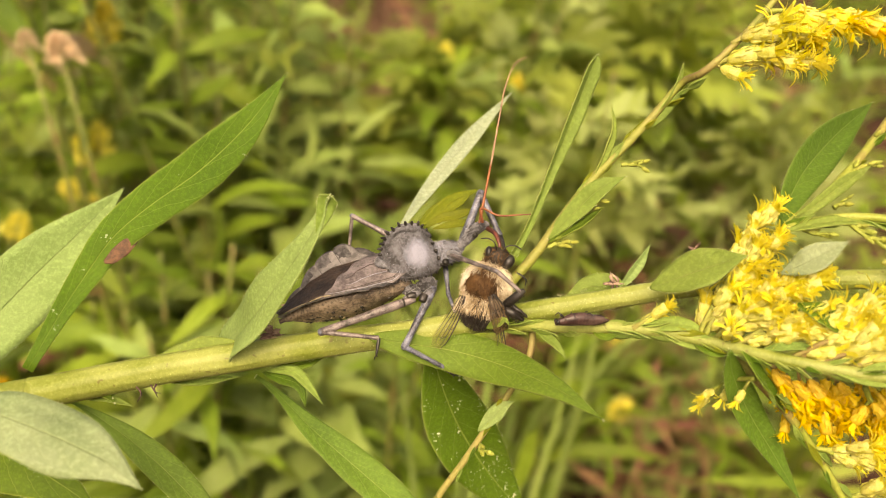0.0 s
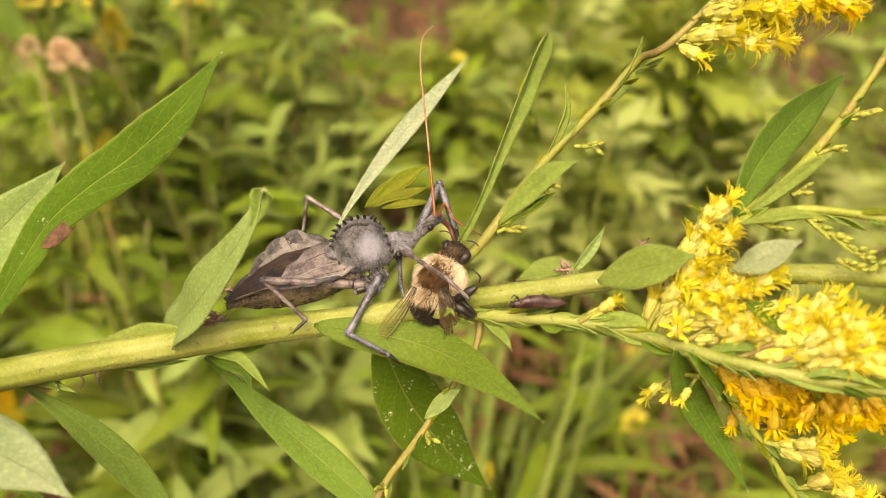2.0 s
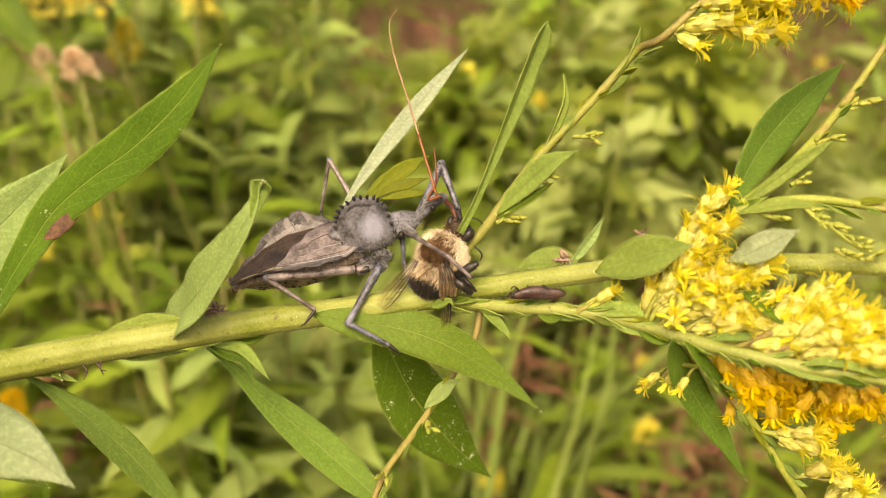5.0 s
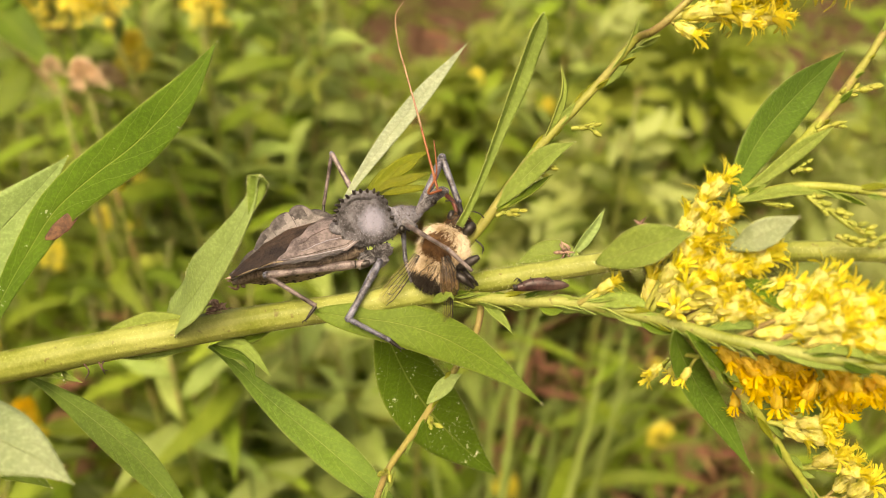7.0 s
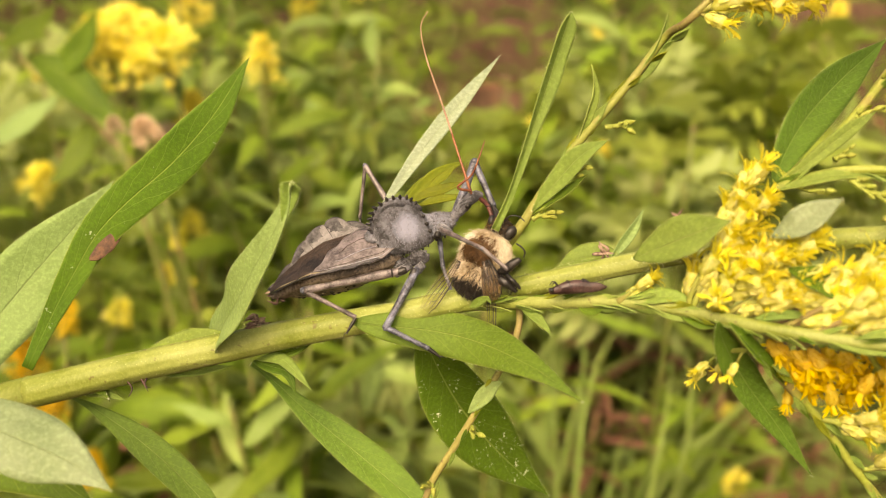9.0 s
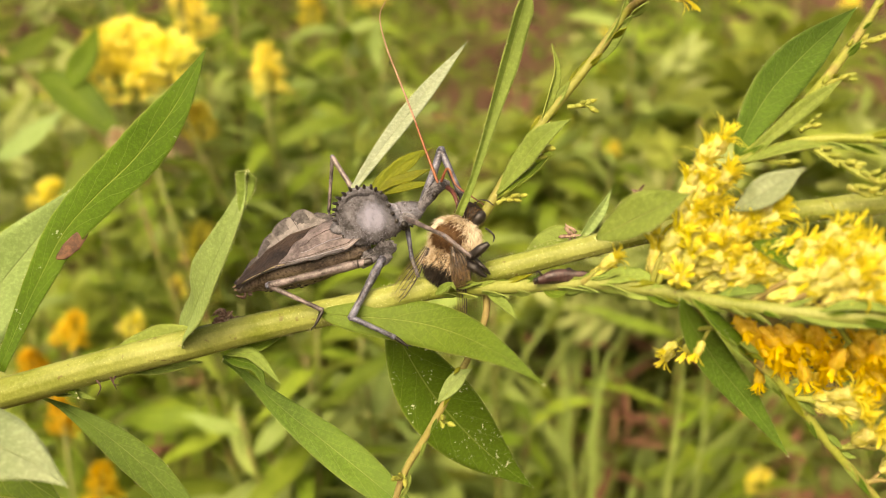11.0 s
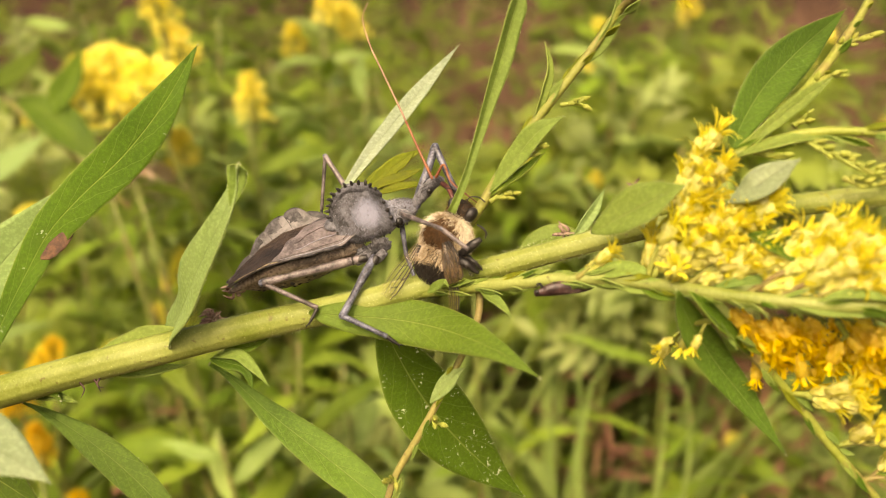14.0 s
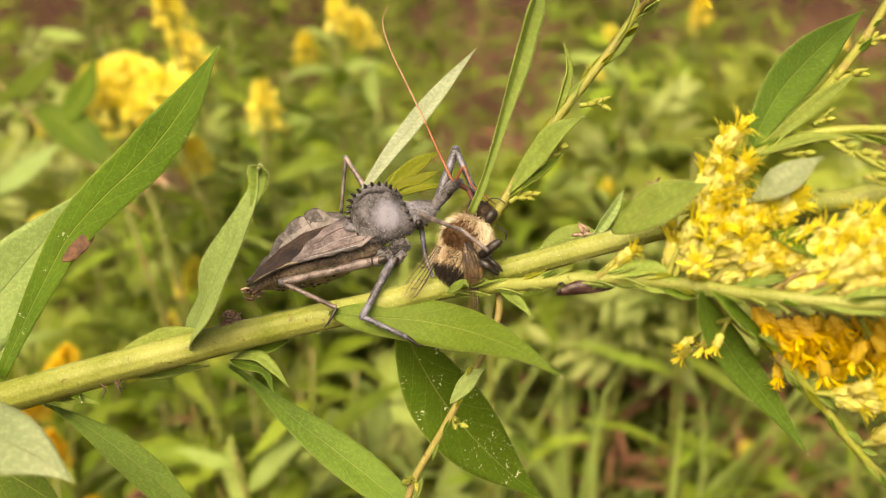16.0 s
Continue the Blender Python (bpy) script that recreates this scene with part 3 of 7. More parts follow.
leaf([(38.4, 11.1, 25.0), (41.0, 16.1, 22.0), (45.6, 22.1, 18.0), (52.6, 28.6, 13.0), (58.0, 33.0, 10.0), (62.0, 36.2, 7.5)], 6.8, (0.1, 0.1, 1), MID, UNDER, fold=0.3, ripple=0.15, seed=17, wide_at=0.48, n=30, half=5)
leaf([(39.4, 11.8, 24.0), (43.9, 15.4, 24.0), (48.8, 19.3, 23.0), (53.9, 22.9, 22.0)], 2.4, (0.2, 0.3, 1), UNDER, LEAF, fold=0.5, seed=18, wide_at=0.62, curl=-0.3)
leaf([(38.8, 11.1, 26.0), (44.7, 13.0, 28.0), (49.4, 13.2, 29.0), (53.2, 12.1, 30.0)], 2.2, (0, 0.8, 0.8), UNDER, LEAF, fold=0.3, seed=19)
leaf([(20.6, 1.4, 22.6), (23.4, 3.0, 25.4), (26.6, 4.8, 28.6), (30.6, 6.8, 32.4)], 6.0, (0, 0.4, 1), UNDER, LEAF, fold=0.25, seed=20, wide_at=0.55)
leaf([(19.8, 0.9, 10.0), (21.5, 3.0, 9.0), (23.4, 5.6, 8.5), (25.2, 8.9, 8.0)], 1.9, (0.4, 0.2, 1), PALE, LEAF, fold=0.4, seed=21, wide_at=0.5)
leaf([(21.6, 0.4, 11.0), (19.0, 1.1, 9.0), (15.7, 1.1, 8.0), (12.2, -0.6, 7.0)], 4.6, (0, 0.6, 1), UNDER, LEAF, fold=0.3, seed=22)
leaf([(30.0, -6.2, 30.0), (32.5, -9.9, 26.0), (36.7, -15.4, 23.0), (41.9, -21.4, 21.0), (47.3, -28.4, 20.0)], 4.7, (-0.15, 0.1, 1), MID, UNDER, fold=0.25, seed=23, wide_at=0.4, n=26)
leaf([(31.2, -6.3, 31.0), (34.1, -9.2, 30.0), (37.4, -11.9, 28.0), (41.4, -15.4, 26.0)], 2.8, (0.4, 0.5, 0.8), LEAF, UNDER, fold=0.4, seed=24)
leaf([(36.8, 4.9, 30.0), (39.0, 6.4, 32.0), (41.8, 8.3, 33.0), (44.2, 9.9, 34.0)], 4.0, (0.1, 0.5, 1), NEAR_PALE, LEAF, fold=0.2, seed=25, wide_at=0.5)
leaf([(38.6, 0.8, 31.0), (40.8, -0.3, 33.0), (43.9, -1.9, 34.0), (46.9, -3.4, 35.0)], 3.6, (0.1, 0.5, 1), LEAF, UNDER, fold=0.3, seed=26)
leaf([(6.3, -6.4, 14.0), (8.1, -7.5, 15.5), (9.4, -8.7, 16.5), (10.5, -10.2, 17.0)], 1.6, (0.2, 0.4, 1), UNDER, LEAF, fold=0.3, seed=27)
leaf([(-0.7, -22.6, 10.0), (1.3, -20.2, 10.5), (2.8, -18.5, 11.0), (4.3, -17.4, 11.5)], 2.6, (-0.3, 0.3, 1), PALE, LEAF, fold=0.3, seed=28, wide_at=0.55)
# little axil leaves below the stem and young ones behind the bug
def leaflet(k, pts, w):
    leaf(pts, w, (0.1, 0.5, 1), UNDER if k % 2 else LEAF, LEAF, "leaflet", parent=near_branch if k in (6, 7, 8) else goldenrod, fold=0.35, seed=30 + k, n=10, half=2)


leaflet(0, [(-34.7, -17.0, 0.0), (-31.6, -17.5, 2.0), (-28.8, -18.3, 3.0), (-27.3, -21.6, 4.0)], 2.4)
leaflet(1, [(-34.0, -16.6, 1.0), (-30.1, -16.1, 3.0), (-27.3, -18.1, 4.0), (-24.7, -20.8, 5.0)], 2.0)
leaflet(2, [(-32.3, -15.4, 1.0), (-29.0, -15.1, 2.0), (-26.3, -14.0, 2.0), (-24.6, -13.1, 2.0)], 2.4)
leaflet(3, [(-62.3, -23.4, -2.0), (-58.8, -22.7, 0.0), (-56.2, -23.1, 1.0), (-53.9, -23.5, 2.0)], 1.6)
leaflet(4, [(-61.4, -22.4, -1.0), (-58.8, -22.1, 1.0), (-57.1, -22.8, 2.0), (-56.5, -23.9, 2.0)], 1.2)
leaflet(5, [(-50.8, -19.1, 0.0), (-46.7, -19.1, 0.0), (-42.3, -18.6, 0.0), (-37.8, -17.8, 0.0)], 2.2)
leaflet(6, [(13.8, -5.4, 18.0), (14.9, -6.1, 18.7), (16.0, -6.3, 19.4), (17.1, -5.8, 20.1)], 1.6)
leaflet(7, [(21.0, -4.4, 22.2), (23.0, -3.8, 23.6), (25.7, -3.5, 25.0), (28.2, -4.2, 25.7)], 2.6)
leaflet(8, [(26.5, -5.4, 25.0), (28.0, -6.4, 26.4), (30.1, -6.9, 27.1), (32.0, -6.5, 27.8)], 2.6)
leaflet(9, [(-1.1, -6.6, 12.0), (0.5, -5.6, 14.0), (1.3, -5.1, 15.0), (1.8, -5.9, 15.0)], 1.6)
for k, pts in enumerate([
    [(-11.5, 8.6, 0.0), (-9.3, 11.0, -1.0), (-6.2, 13.7, -2.0), (-1.7, 16.3, -3.0)], [(-10.6, 8.6, 0.0), (-8.4, 10.3, 0.0), (-5.7, 11.2, 0.0), (-2.0, 12.6, 0.0)],
    [(-12.0, 8.6, 0.0), (-10.4, 10.4, -1.0), (-8.5, 12.7, -2.0), (-7.6, 14.1, -2.0)], [(-9.3, 8.6, 0.0), (-6.6, 9.4, 1.0), (-3.9, 10.0, 1.0), (-1.2, 10.3, 1.0)],
    [(-8.4, 9.5, 0.0), (-6.5, 12.2, -1.0), (-4.4, 14.0, -1.0), (-3.2, 15.5, -1.0)]]):
    leaf(pts, (2.3, 1.9, 1.6, 1.5, 1.7)[k], (0.4 - 0.25 * k, 0.5, 1), YOUNG, UNDER if k % 2 else YOUNG, "young_leaf", fold=0.3, seed=50 + k, n=14, half=3, wide_at=0.55, teeth=0.06)

def leaf_spot(on, near, long, wide, turn, label):
    """A thin dead patch that lies on the leaf's face at the place nearest to a stage point."""
    at = S(near)
    turned = on.matrix_world.to_3x3()
    p = min((f for f in on.data.polygons if (turned @ f.normal).dot(OUT) > 0), key=lambda f: ((on.matrix_world @ f.center) - at).length)
    n = (turned @ p.normal).normalized()
    m = Matrix.Translation(on.matrix_world @ p.center + n * 0.00012) @ n.to_track_quat("Z", "Y").to_matrix().to_4x4() @ pose(0, 0, 0, 0, 0, turn)
    bm = bmesh.new()
    ellipsoid(bm, m @ Matrix.Diagonal((long, wide, 0.00006, 1)), 0.35, 20, 8)
    part("leaf_spot", bm, SPOT, on, label)


leaf_spot(foot_leaf, (-3.4, -9.6, 10.5), 0.0011, 0.0006, -20, "small brown dead patch")
leaf_spot(foot_leaf, (4.4, -11.9, 19.5), 0.0005, 0.00022, -25, "small dark speck")
# the brown spot at the leaf's edge
bm = bmesh.new()
ellipsoid(bm, Matrix.Translation(S((-58.6, 0.6, -0.2))) @ STAGE.to_3x3().to_4x4() @ pose(0, 0, 0, 8, 8, 48) @ Matrix.Diagonal((0.0031, 0.0011, 0.00007, 1)), 0.2, 28, 16)
part("leaf_spot", bm, SPOT, long_leaf, "brown dead patch")
rnd = random.Random(77)
for p, size, count in (((-31.0, -6.6, 1.0), 1.9, 14), ((-33.7, -10.6, 3.0), 2.2, 18), ((-55.8, -17.3, 2.0), 1.0, 6), ((18.7, 1.9, 11.0), 2.0, 9), ((25.7, 7.3, 25.7), 1.6, 8)):
    # shrivelled shreds that stick out from one root
    bm = bmesh.new()
    for k in range(count):
        d = Vector((rnd.gauss(0.2, 0.9), rnd.gauss(0.15, 0.45), rnd.gauss(0.3, 0.5))).normalized() * size * rnd.uniform(0.5, 1.0)
        o = Vector(p) + Vector((rnd.gauss(0, 0.25), rnd.gauss(0, 0.15), 0)) * size * 0.5
        bend = Vector([rnd.gauss(0, 0.22) for _ in range(3)]) * size
        sweep(bm, stage_line(o, o + d * 0.5 + bend, o + d), [0.00022, 0.00034, 0.00022, 0.00005], 6, 7, flat=0.45)
    tagged(part("dry_scrap", bm, SCRAP, main_stem, "shrivelled brown scrap on the stem"), kind="stuff")
for k, pts in enumerate([[(-53.7, -20.2, 3.0), (-52.6, -21.2, 4.0), (-53.1, -22.5, 4.0)], [(-51.5, -19.8, 3.0), (-50.5, -20.8, 4.0), (-49.7, -20.9, 4.0)], [(-50.6, -19.6, 3.0), (-50.7, -20.4, 4.0), (-50.1, -21.6, 4.0)], [(-57.6, -17.5, 2.0), (-55.4, -16.9, 3.0), (-54.1, -17.4, 3.0)]]):
    bm = bmesh.new()
    sweep(bm, stage_line(*pts), [0.00016, 0.00013, 0.00006], 5, 8)
    part("dry_bristle", bm, WITHER, main_stem)
bm = bmesh.new()
rnd = random.Random(21)
line = spline(MAIN[4:], 200)
for k in range(3600):
    i = rnd.randrange(0, 200)
    r = 0.00235 - 0.0008 * i / 200
    ahead = (line[i + 1] - line[i]).normalized()
    d = ahead.orthogonal().normalized()
    d.rotate(Matrix.Rotation(rnd.uniform(0, 6.28), 3, ahead))
    o = line[i].lerp(line[i + 1], rnd.random()) + d * r
    e = (d + Vector([rnd.gauss(0, 0.35) for _ in range(3)])).normalized()
    side = e.orthogonal().normalized() * 0.00003
    bm.faces.new([bm.verts.new(p) for p in (o - side, o + side, o + e * rnd.uniform(0.0002, 0.0005))])
tagged(part("stem_hair", bm, HAIR, main_stem, "fine pale stem hair"), kind="stuff")


# ---------------------------------------------------------------- flower heads
def flower_head(seed, petals=8, open_=0.8, mats=(CUP, PETAL)):
    """One small head: a long scaly cup, a few narrow rays and a tuft of thin tubes. It points along +z; about 7 mm long."""
    rnd = random.Random(seed)
    bm = bmesh.new()
    sweep(bm, [(0, 0, 0), (0, 0, 0.0006), (0, 0, 0.0018), (0, 0, 0.0032), (0, 0, 0.0042)], [0.0003, 0.00080, 0.00112, 0.00108, 0.00120], 10, mat=0)
    for k in range(11):
        a = k * 2.4
        z = 0.0003 + 0.00026 * k
        d = Vector((math.cos(a), math.sin(a), 0))
        p = [d * 0.00092 + Vector((0, 0, z)), d * 0.00124 + Vector((0, 0, z + 0.0007)), d * 0.00122 + Vector((0, 0, z + 0.0016))]
        sweep(bm, p, [0.0002, 0.00032, 0.00006], 4, flat=0.5, mat=0)
    for k in range(petals):
        a = 2 * math.pi * k / petals + rnd.uniform(-0.3, 0.3)
        d = Vector((math.cos(a), math.sin(a), 0))
        side = Vector((-d.y, d.x, 0))
        long = rnd.uniform(0.0022, 0.0040)
        bend = open_ * rnd.uniform(0.5, 1.4)
        row = []
        for j in range(5):
            s = j / 4
            ang = bend * s * 1.2
            p = d * (0.0007 + long * s * math.sin(ang * 0.75 + 0.2)) + Vector((0, 0, 0.0040 + long * s * math.cos(ang * 0.75 + 0.2)))
            w = 0.00027 * (0.7 + 1.0 * s) * (1.0 if s < 0.9 else 0.45)
            row.append((bm.verts.new(p - side * w + d * 0.00008), bm.verts.new(p), bm.verts.new(p + side * w + d * 0.00008)))
        for x, y in zip(row, row[1:]):
            for i in (0, 1):
                f = bm.faces.new((x[i], x[i + 1], y[i + 1], y[i]))
                f.material_index = 1
    for k in range(4):
        a, t = rnd.uniform(0, 6.28), rnd.uniform(0.1, 0.45)
        d = Vector((math.cos(a) * t, math.sin(a) * t, 1)).normalized()
        o = Vector((0, 0, 0.0038))
        tip = o + d * rnd.uniform(0.002, 0.0032)
        sweep(bm, [o, o.lerp(tip, 0.7), tip], [0.00014, 0.0002, 0.00018], 5, mat=1)
        for j in range(3):
            b = rnd.uniform(0, 6.28)
            sweep(bm, [tip, tip + (d * 0.5 + Vector((math.cos(b), math.sin(b), 0))) * 0.0008], [0.00008, 0.00005], 4, mat=1)
    return mesh_of(bm, list(mats))


def bud_mesh(seed):
    """A closed head with its scales pressed on, as one ridged body."""
    rnd = random.Random(seed)
    bm = bmesh.new()
    rings = sweep(bm, [(0, 0, 0.0035 * k / 11) for k in range(12)], [0.00025, 0.0007, 0.0009, 0.00085, 0.00075, 0.0005, 0.00012], 12)
    for k, ring in enumerate(rings):
        for j, v in enumerate(ring):
            swell = 1 + 0.16 * math.cos(j * math.pi / 2 + k * 1.3) + rnd.uniform(-0.04, 0.04)
            v.co.x *= swell
            v.co.y *= swell
    return mesh_of(bm, [BUD])


HEADS = [flower_head(k, 8 + k % 4, 0.55 + 0.12 * k) for k in range(6)]
SHADED_HEADS = [flower_head(20 + k, 8 + k % 4, 0.55 + 0.12 * k, (CUP_SHADED, PETAL_SHADED)) for k in range(5)]
BUDS = [bud_mesh(k) for k in range(3)]


def aim(at, way, size, spin):
    """A pose at a place whose z runs along way."""
    turn = Vector(way).to_track_quat("Z", "Y").to_matrix().to_4x4()
    return Matrix.Translation(at) @ turn @ pose(0, 0, 0, 0, 0, spin) @ Matrix.Scale(size, 4)


def spray(parent, pts, count, seed, spread=1.0, kind=HEADS, size=1.0, name="flower_head", lean=(0, 0.5, 0.3), stalk=2.0):
    """Heads on short stalks round a line of the stage, all leaning one way."""
    rnd = random.Random(seed)
    line = spline(stage_line(*pts), 60)
    bm = bmesh.new()
    sweep(bm, line[::4], [0.00045, 0.0003, 0.0002], 6)
    for k in range(count):
        i = int((k + rnd.random()) / count * 58) + 1
        ahead = (line[min(i + 1, 60)] - line[i - 1]).normalized()
        way = ahead * 0.6 + toward(*lean) + Vector([rnd.gauss(0, 0.55) for _ in range(3)]) * spread
        way.normalize()
        at = line[i] + way * rnd.uniform(0.4, 1.0) * stalk / 1000
        sweep(bm, [line[i], at], [0.00022, 0.00026], 5)
        piece(name, rnd.choice(kind), aim(at, way, size * rnd.uniform(0.8, 1.15), rnd.uniform(0, 360)), parent)
    part("flower_stalk", bm, TWIG, parent)

# ---------------------------------------------------------------- the sprays of the goldenrod
# the dense spray on the near branch: short side twigs that arch up and over, then hang
def near_spray(k, pts, count, lean):
    # hanging twigs get the heads whose shaded orange is in their colour
    spray(near_branch, pts, int(count * (0.95 if lean[1] < 0 else 0.95)), 100 + k, 0.75 if lean[1] < 0 else 0.5, SHADED_HEADS if lean[1] < 0 else HEADS, 0.64 if lean[1] < 0 else 0.80, "flower_head", lean)


near_spray(0, [(27.2, -5.0, 25.0), (29.5, 1.1, 25.7), (31.7, 7.0, 26.4), (33.4, 11.4, 27.1)], 14, (0.4, 0.5, 0.15))
near_spray(17, [(28.0, -4.8, 26.0), (29.6, 0.0, 26.8), (31.8, 4.6, 27.4), (34.2, 7.8, 28.0)], 16, (0.6, 0.4, 0.15))
near_spray(18, [(29.4, -4.8, 27.0), (32.0, -1.2, 28.2), (35.0, 2.2, 29.0), (37.4, 4.6, 29.4)], 15, (0.8, 0.3, 0.2))
near_spray(19, [(27.4, -4.6, 25.4), (28.0, -2.0, 26.2), (29.4, 1.0, 26.8), (31.6, 3.4, 27.4)], 12, (0.7, 0.2, 0.25))
near_spray(1, [(29.1, -5.3, 26.4), (32.0, -1.7, 27.8), (35.5, 1.2, 28.5), (38.5, 3.3, 29.2)], 16, (0.8, 0.25, 0.2))
near_spray(2, [(31.7, -5.7, 27.8), (35.5, -2.6, 29.9), (39.6, -0.7, 31.3), (42.6, 0.8, 32.0)], 9, (0.9, 0.2, 0.2))
near_spray(3, [(34.7, -6.3, 29.9), (38.3, -3.4, 32.0), (43.4, -1.7, 33.4), (46.9, 0.4, 34.1)], 16, (0.9, 0.3, 0.2))
near_spray(4, [(37.8, -7.0, 31.3), (41.8, -4.0, 34.1), (46.0, -2.7, 35.5), (50.1, -0.9, 36.2)], 16, (0.9, 0.2, 0.2))
near_spray(5, [(41.3, -7.3, 33.4), (45.1, -4.6, 36.2), (49.8, -3.3, 37.6), (53.9, -1.6, 38.3)], 16, (0.9, 0.3, 0.2))
near_spray(6, [(44.3, -7.6, 34.8), (48.2, -5.2, 38.3), (52.3, -4.3, 39.7), (55.8, -2.9, 40.4)], 14, (0.9, 0.2, 0.2))
near_spray(7, [(30.6, -5.5, 26.4), (30.1, -3.6, 27.1), (31.7, -1.7, 27.8), (33.6, -0.7, 28.5)], 10, (0.7, 0.1, 0.3))
near_spray(8, [(36.8, -7.6, 27.8), (39.1, -9.3, 27.1), (41.4, -10.4, 25.0), (42.7, -11.7, 23.6)], 12, (0.1, -0.6, -0.1))
near_spray(9, [(40.6, -8.0, 28.5), (43.7, -9.7, 27.8), (46.3, -10.6, 25.7), (47.9, -12.0, 24.3)], 14, (0.2, -0.6, -0.1))
near_spray(10, [(44.3, -8.4, 29.9), (48.5, -9.7, 28.5), (51.5, -10.9, 26.4), (53.4, -12.3, 25.0)], 14, (0.2, -0.6, -0.1))
near_spray(11, [(48.5, -8.6, 31.3), (52.2, -9.9, 29.9), (55.7, -10.9, 27.8), (57.9, -12.5, 26.4)], 14, (0.2, -0.6, -0.1))
near_spray(12, [(52.8, -8.7, 32.7), (55.9, -10.1, 32.0), (59.4, -11.2, 29.9), (61.8, -12.7, 28.5)], 10, (0.2, -0.6, -0.1))
near_spray(13, [(39.9, -9.3, 27.1), (41.4, -11.6, 25.7), (42.5, -13.4, 23.6), (43.5, -15.0, 22.2)], 8, (0.2, -0.7, -0.1))
near_spray(14, [(43.6, -9.5, 28.5), (46.2, -12.5, 26.4), (48.6, -14.1, 24.3), (50.4, -15.5, 22.9)], 10, (0.2, -0.7, -0.1))
near_spray(15, [(49.9, -9.9, 30.6), (52.5, -12.8, 28.5), (54.8, -14.4, 26.4), (57.0, -15.4, 25.0)], 10, (0.2, -0.7, -0.1))
# narrow bracts that lie along the near branch
for k, (pts, w) in enumerate([
    ([(28.8, -5.7, 27.8), (32.0, -6.7, 29.2), (35.9, -7.0, 30.6), (39.7, -7.5, 32.0)], 1.5), ([(33.9, -6.2, 30.3), (37.0, -5.2, 31.7), (39.5, -5.0, 32.7), (42.6, -5.5, 33.8)], 1.3),
    ([(36.7, -7.3, 32.7), (40.3, -7.7, 34.1), (44.0, -7.9, 35.5), (47.5, -7.5, 36.9)], 1.3), ([(42.0, -7.9, 35.5), (45.5, -8.6, 36.9), (49.6, -8.9, 38.3), (52.8, -9.8, 39.7)], 1.5),
    ([(44.8, -7.5, 36.9), (47.5, -6.6, 38.3), (50.2, -6.8, 39.7), (53.5, -7.8, 41.1)], 1.3), ([(22.3, -4.8, 23.6), (25.0, -5.9, 25.0), (27.1, -6.4, 25.7), (29.1, -7.6, 26.4)], 1.6),
]):
    leaf(pts, w, (0.1, 0.3, 1), UNDER, LEAF, "bract", parent=near_branch, fold=0.3, seed=70 + k, n=12, half=2)
# one small head alone, one at the leaf below
spray(near_branch, [(18.9, -4.6, 21.5), (19.9, -3.6, 22.2), (21.0, -2.5, 22.9)], 3, 130, 0.5, lean=(0.9, 0.2, 0.4), size=0.55)
spray(low_branch, [(34.4, -10.0, 29.0), (33.2, -10.8, 24.0), (32.4, -11.9, 22.0), (32.0, -13.4, 21.0)], 4, 131, 0.6, HEADS[:3], lean=(-0.3, -0.8, 0.2), size=0.45)
# tufts along the low branch
spray(low_branch, [(46.5, -19.6, 24.5), (48.5, -19.8, 25.5), (50.5, -19.5, 26.0)], 5, 132, 0.6, lean=(0.8, -0.2, 0.4), size=0.8)
spray(low_branch, [(53.0, -26.6, 23.0), (55.0, -26.2, 24.0), (57.0, -26.4, 25.0)], 5, 133, 0.6, lean=(0.6, 0.3, 0.4), size=0.8)
spray(low_branch, [(56.8, -31.5, 22.0), (58.6, -30.9, 23.0), (60.4, -31.4, 24.0)], 3, 134, 0.6, lean=(0.5, 0.2, 0.4), size=0.8)
# the tufts on the upper branch
spray(top_branch, [(29.2, 36.0, 18.0), (31.9, 37.6, 19.2), (35.0, 37.8, 20.2), (38.4, 37.0, 21.0)], 11, 135, 0.6, lean=(0.8, -0.2, 0.4), size=0.95)
spray(top_branch, [(31.8, 39.6, 19.0), (34.4, 41.7, 20.2), (36.4, 42.0, 20.6), (38.4, 41.6, 21.2)], 8, 136, 0.6, lean=(0.6, -0.1, 0.4), size=1.0)
spray(top_branch, [(36.2, 45.2, 19.1), (40.6, 45.4, 20.6), (45.9, 45.4, 21.9), (49.8, 44.6, 23.1)], 11, 137, 0.6, HEADS + SHADED_HEADS[:2], lean=(0.5, -0.5, 0.4), size=0.95)
# pale green buds
def bud_group(k, pts, count, parent):
    spray(parent, pts, count, 150 + k, 0.6, BUDS, 0.40, "bud", (0.5, 0.2, 0.4), 1.2)


bud_group(0, [(18.1, 20.6, 12.0), (19.7, 20.7, 12.5), (21.0, 20.7, 13.0)], 6, top_branch)
bud_group(1, [(12.9, 12.9, 11.0), (14.0, 13.9, 12.0), (15.0, 14.6, 13.0)], 5, top_branch)
bud_group(2, [(8.0, 6.7, 10.0), (9.2, 7.4, 10.5), (10.6, 7.7, 11.0)], 5, top_branch)
bud_group(3, [(50.3, 20.8, 21.0), (52.6, 22.5, 21.0), (54.9, 23.2, 21.0)], 6, rise_branch)
bud_group(4, [(47.7, 15.8, 23.0), (48.4, 16.3, 23.0), (48.9, 16.8, 23.0)], 4, rise_branch)
bud_group(5, [(55.0, 27.0, 19.0), (58.1, 28.5, 19.0), (61.2, 29.7, 19.0)], 9, rise_branch)
bud_group(6, [(41.4, 11.9, 26.0), (42.9, 11.2, 27.0), (44.0, 11.3, 28.0)], 6, right_branch)
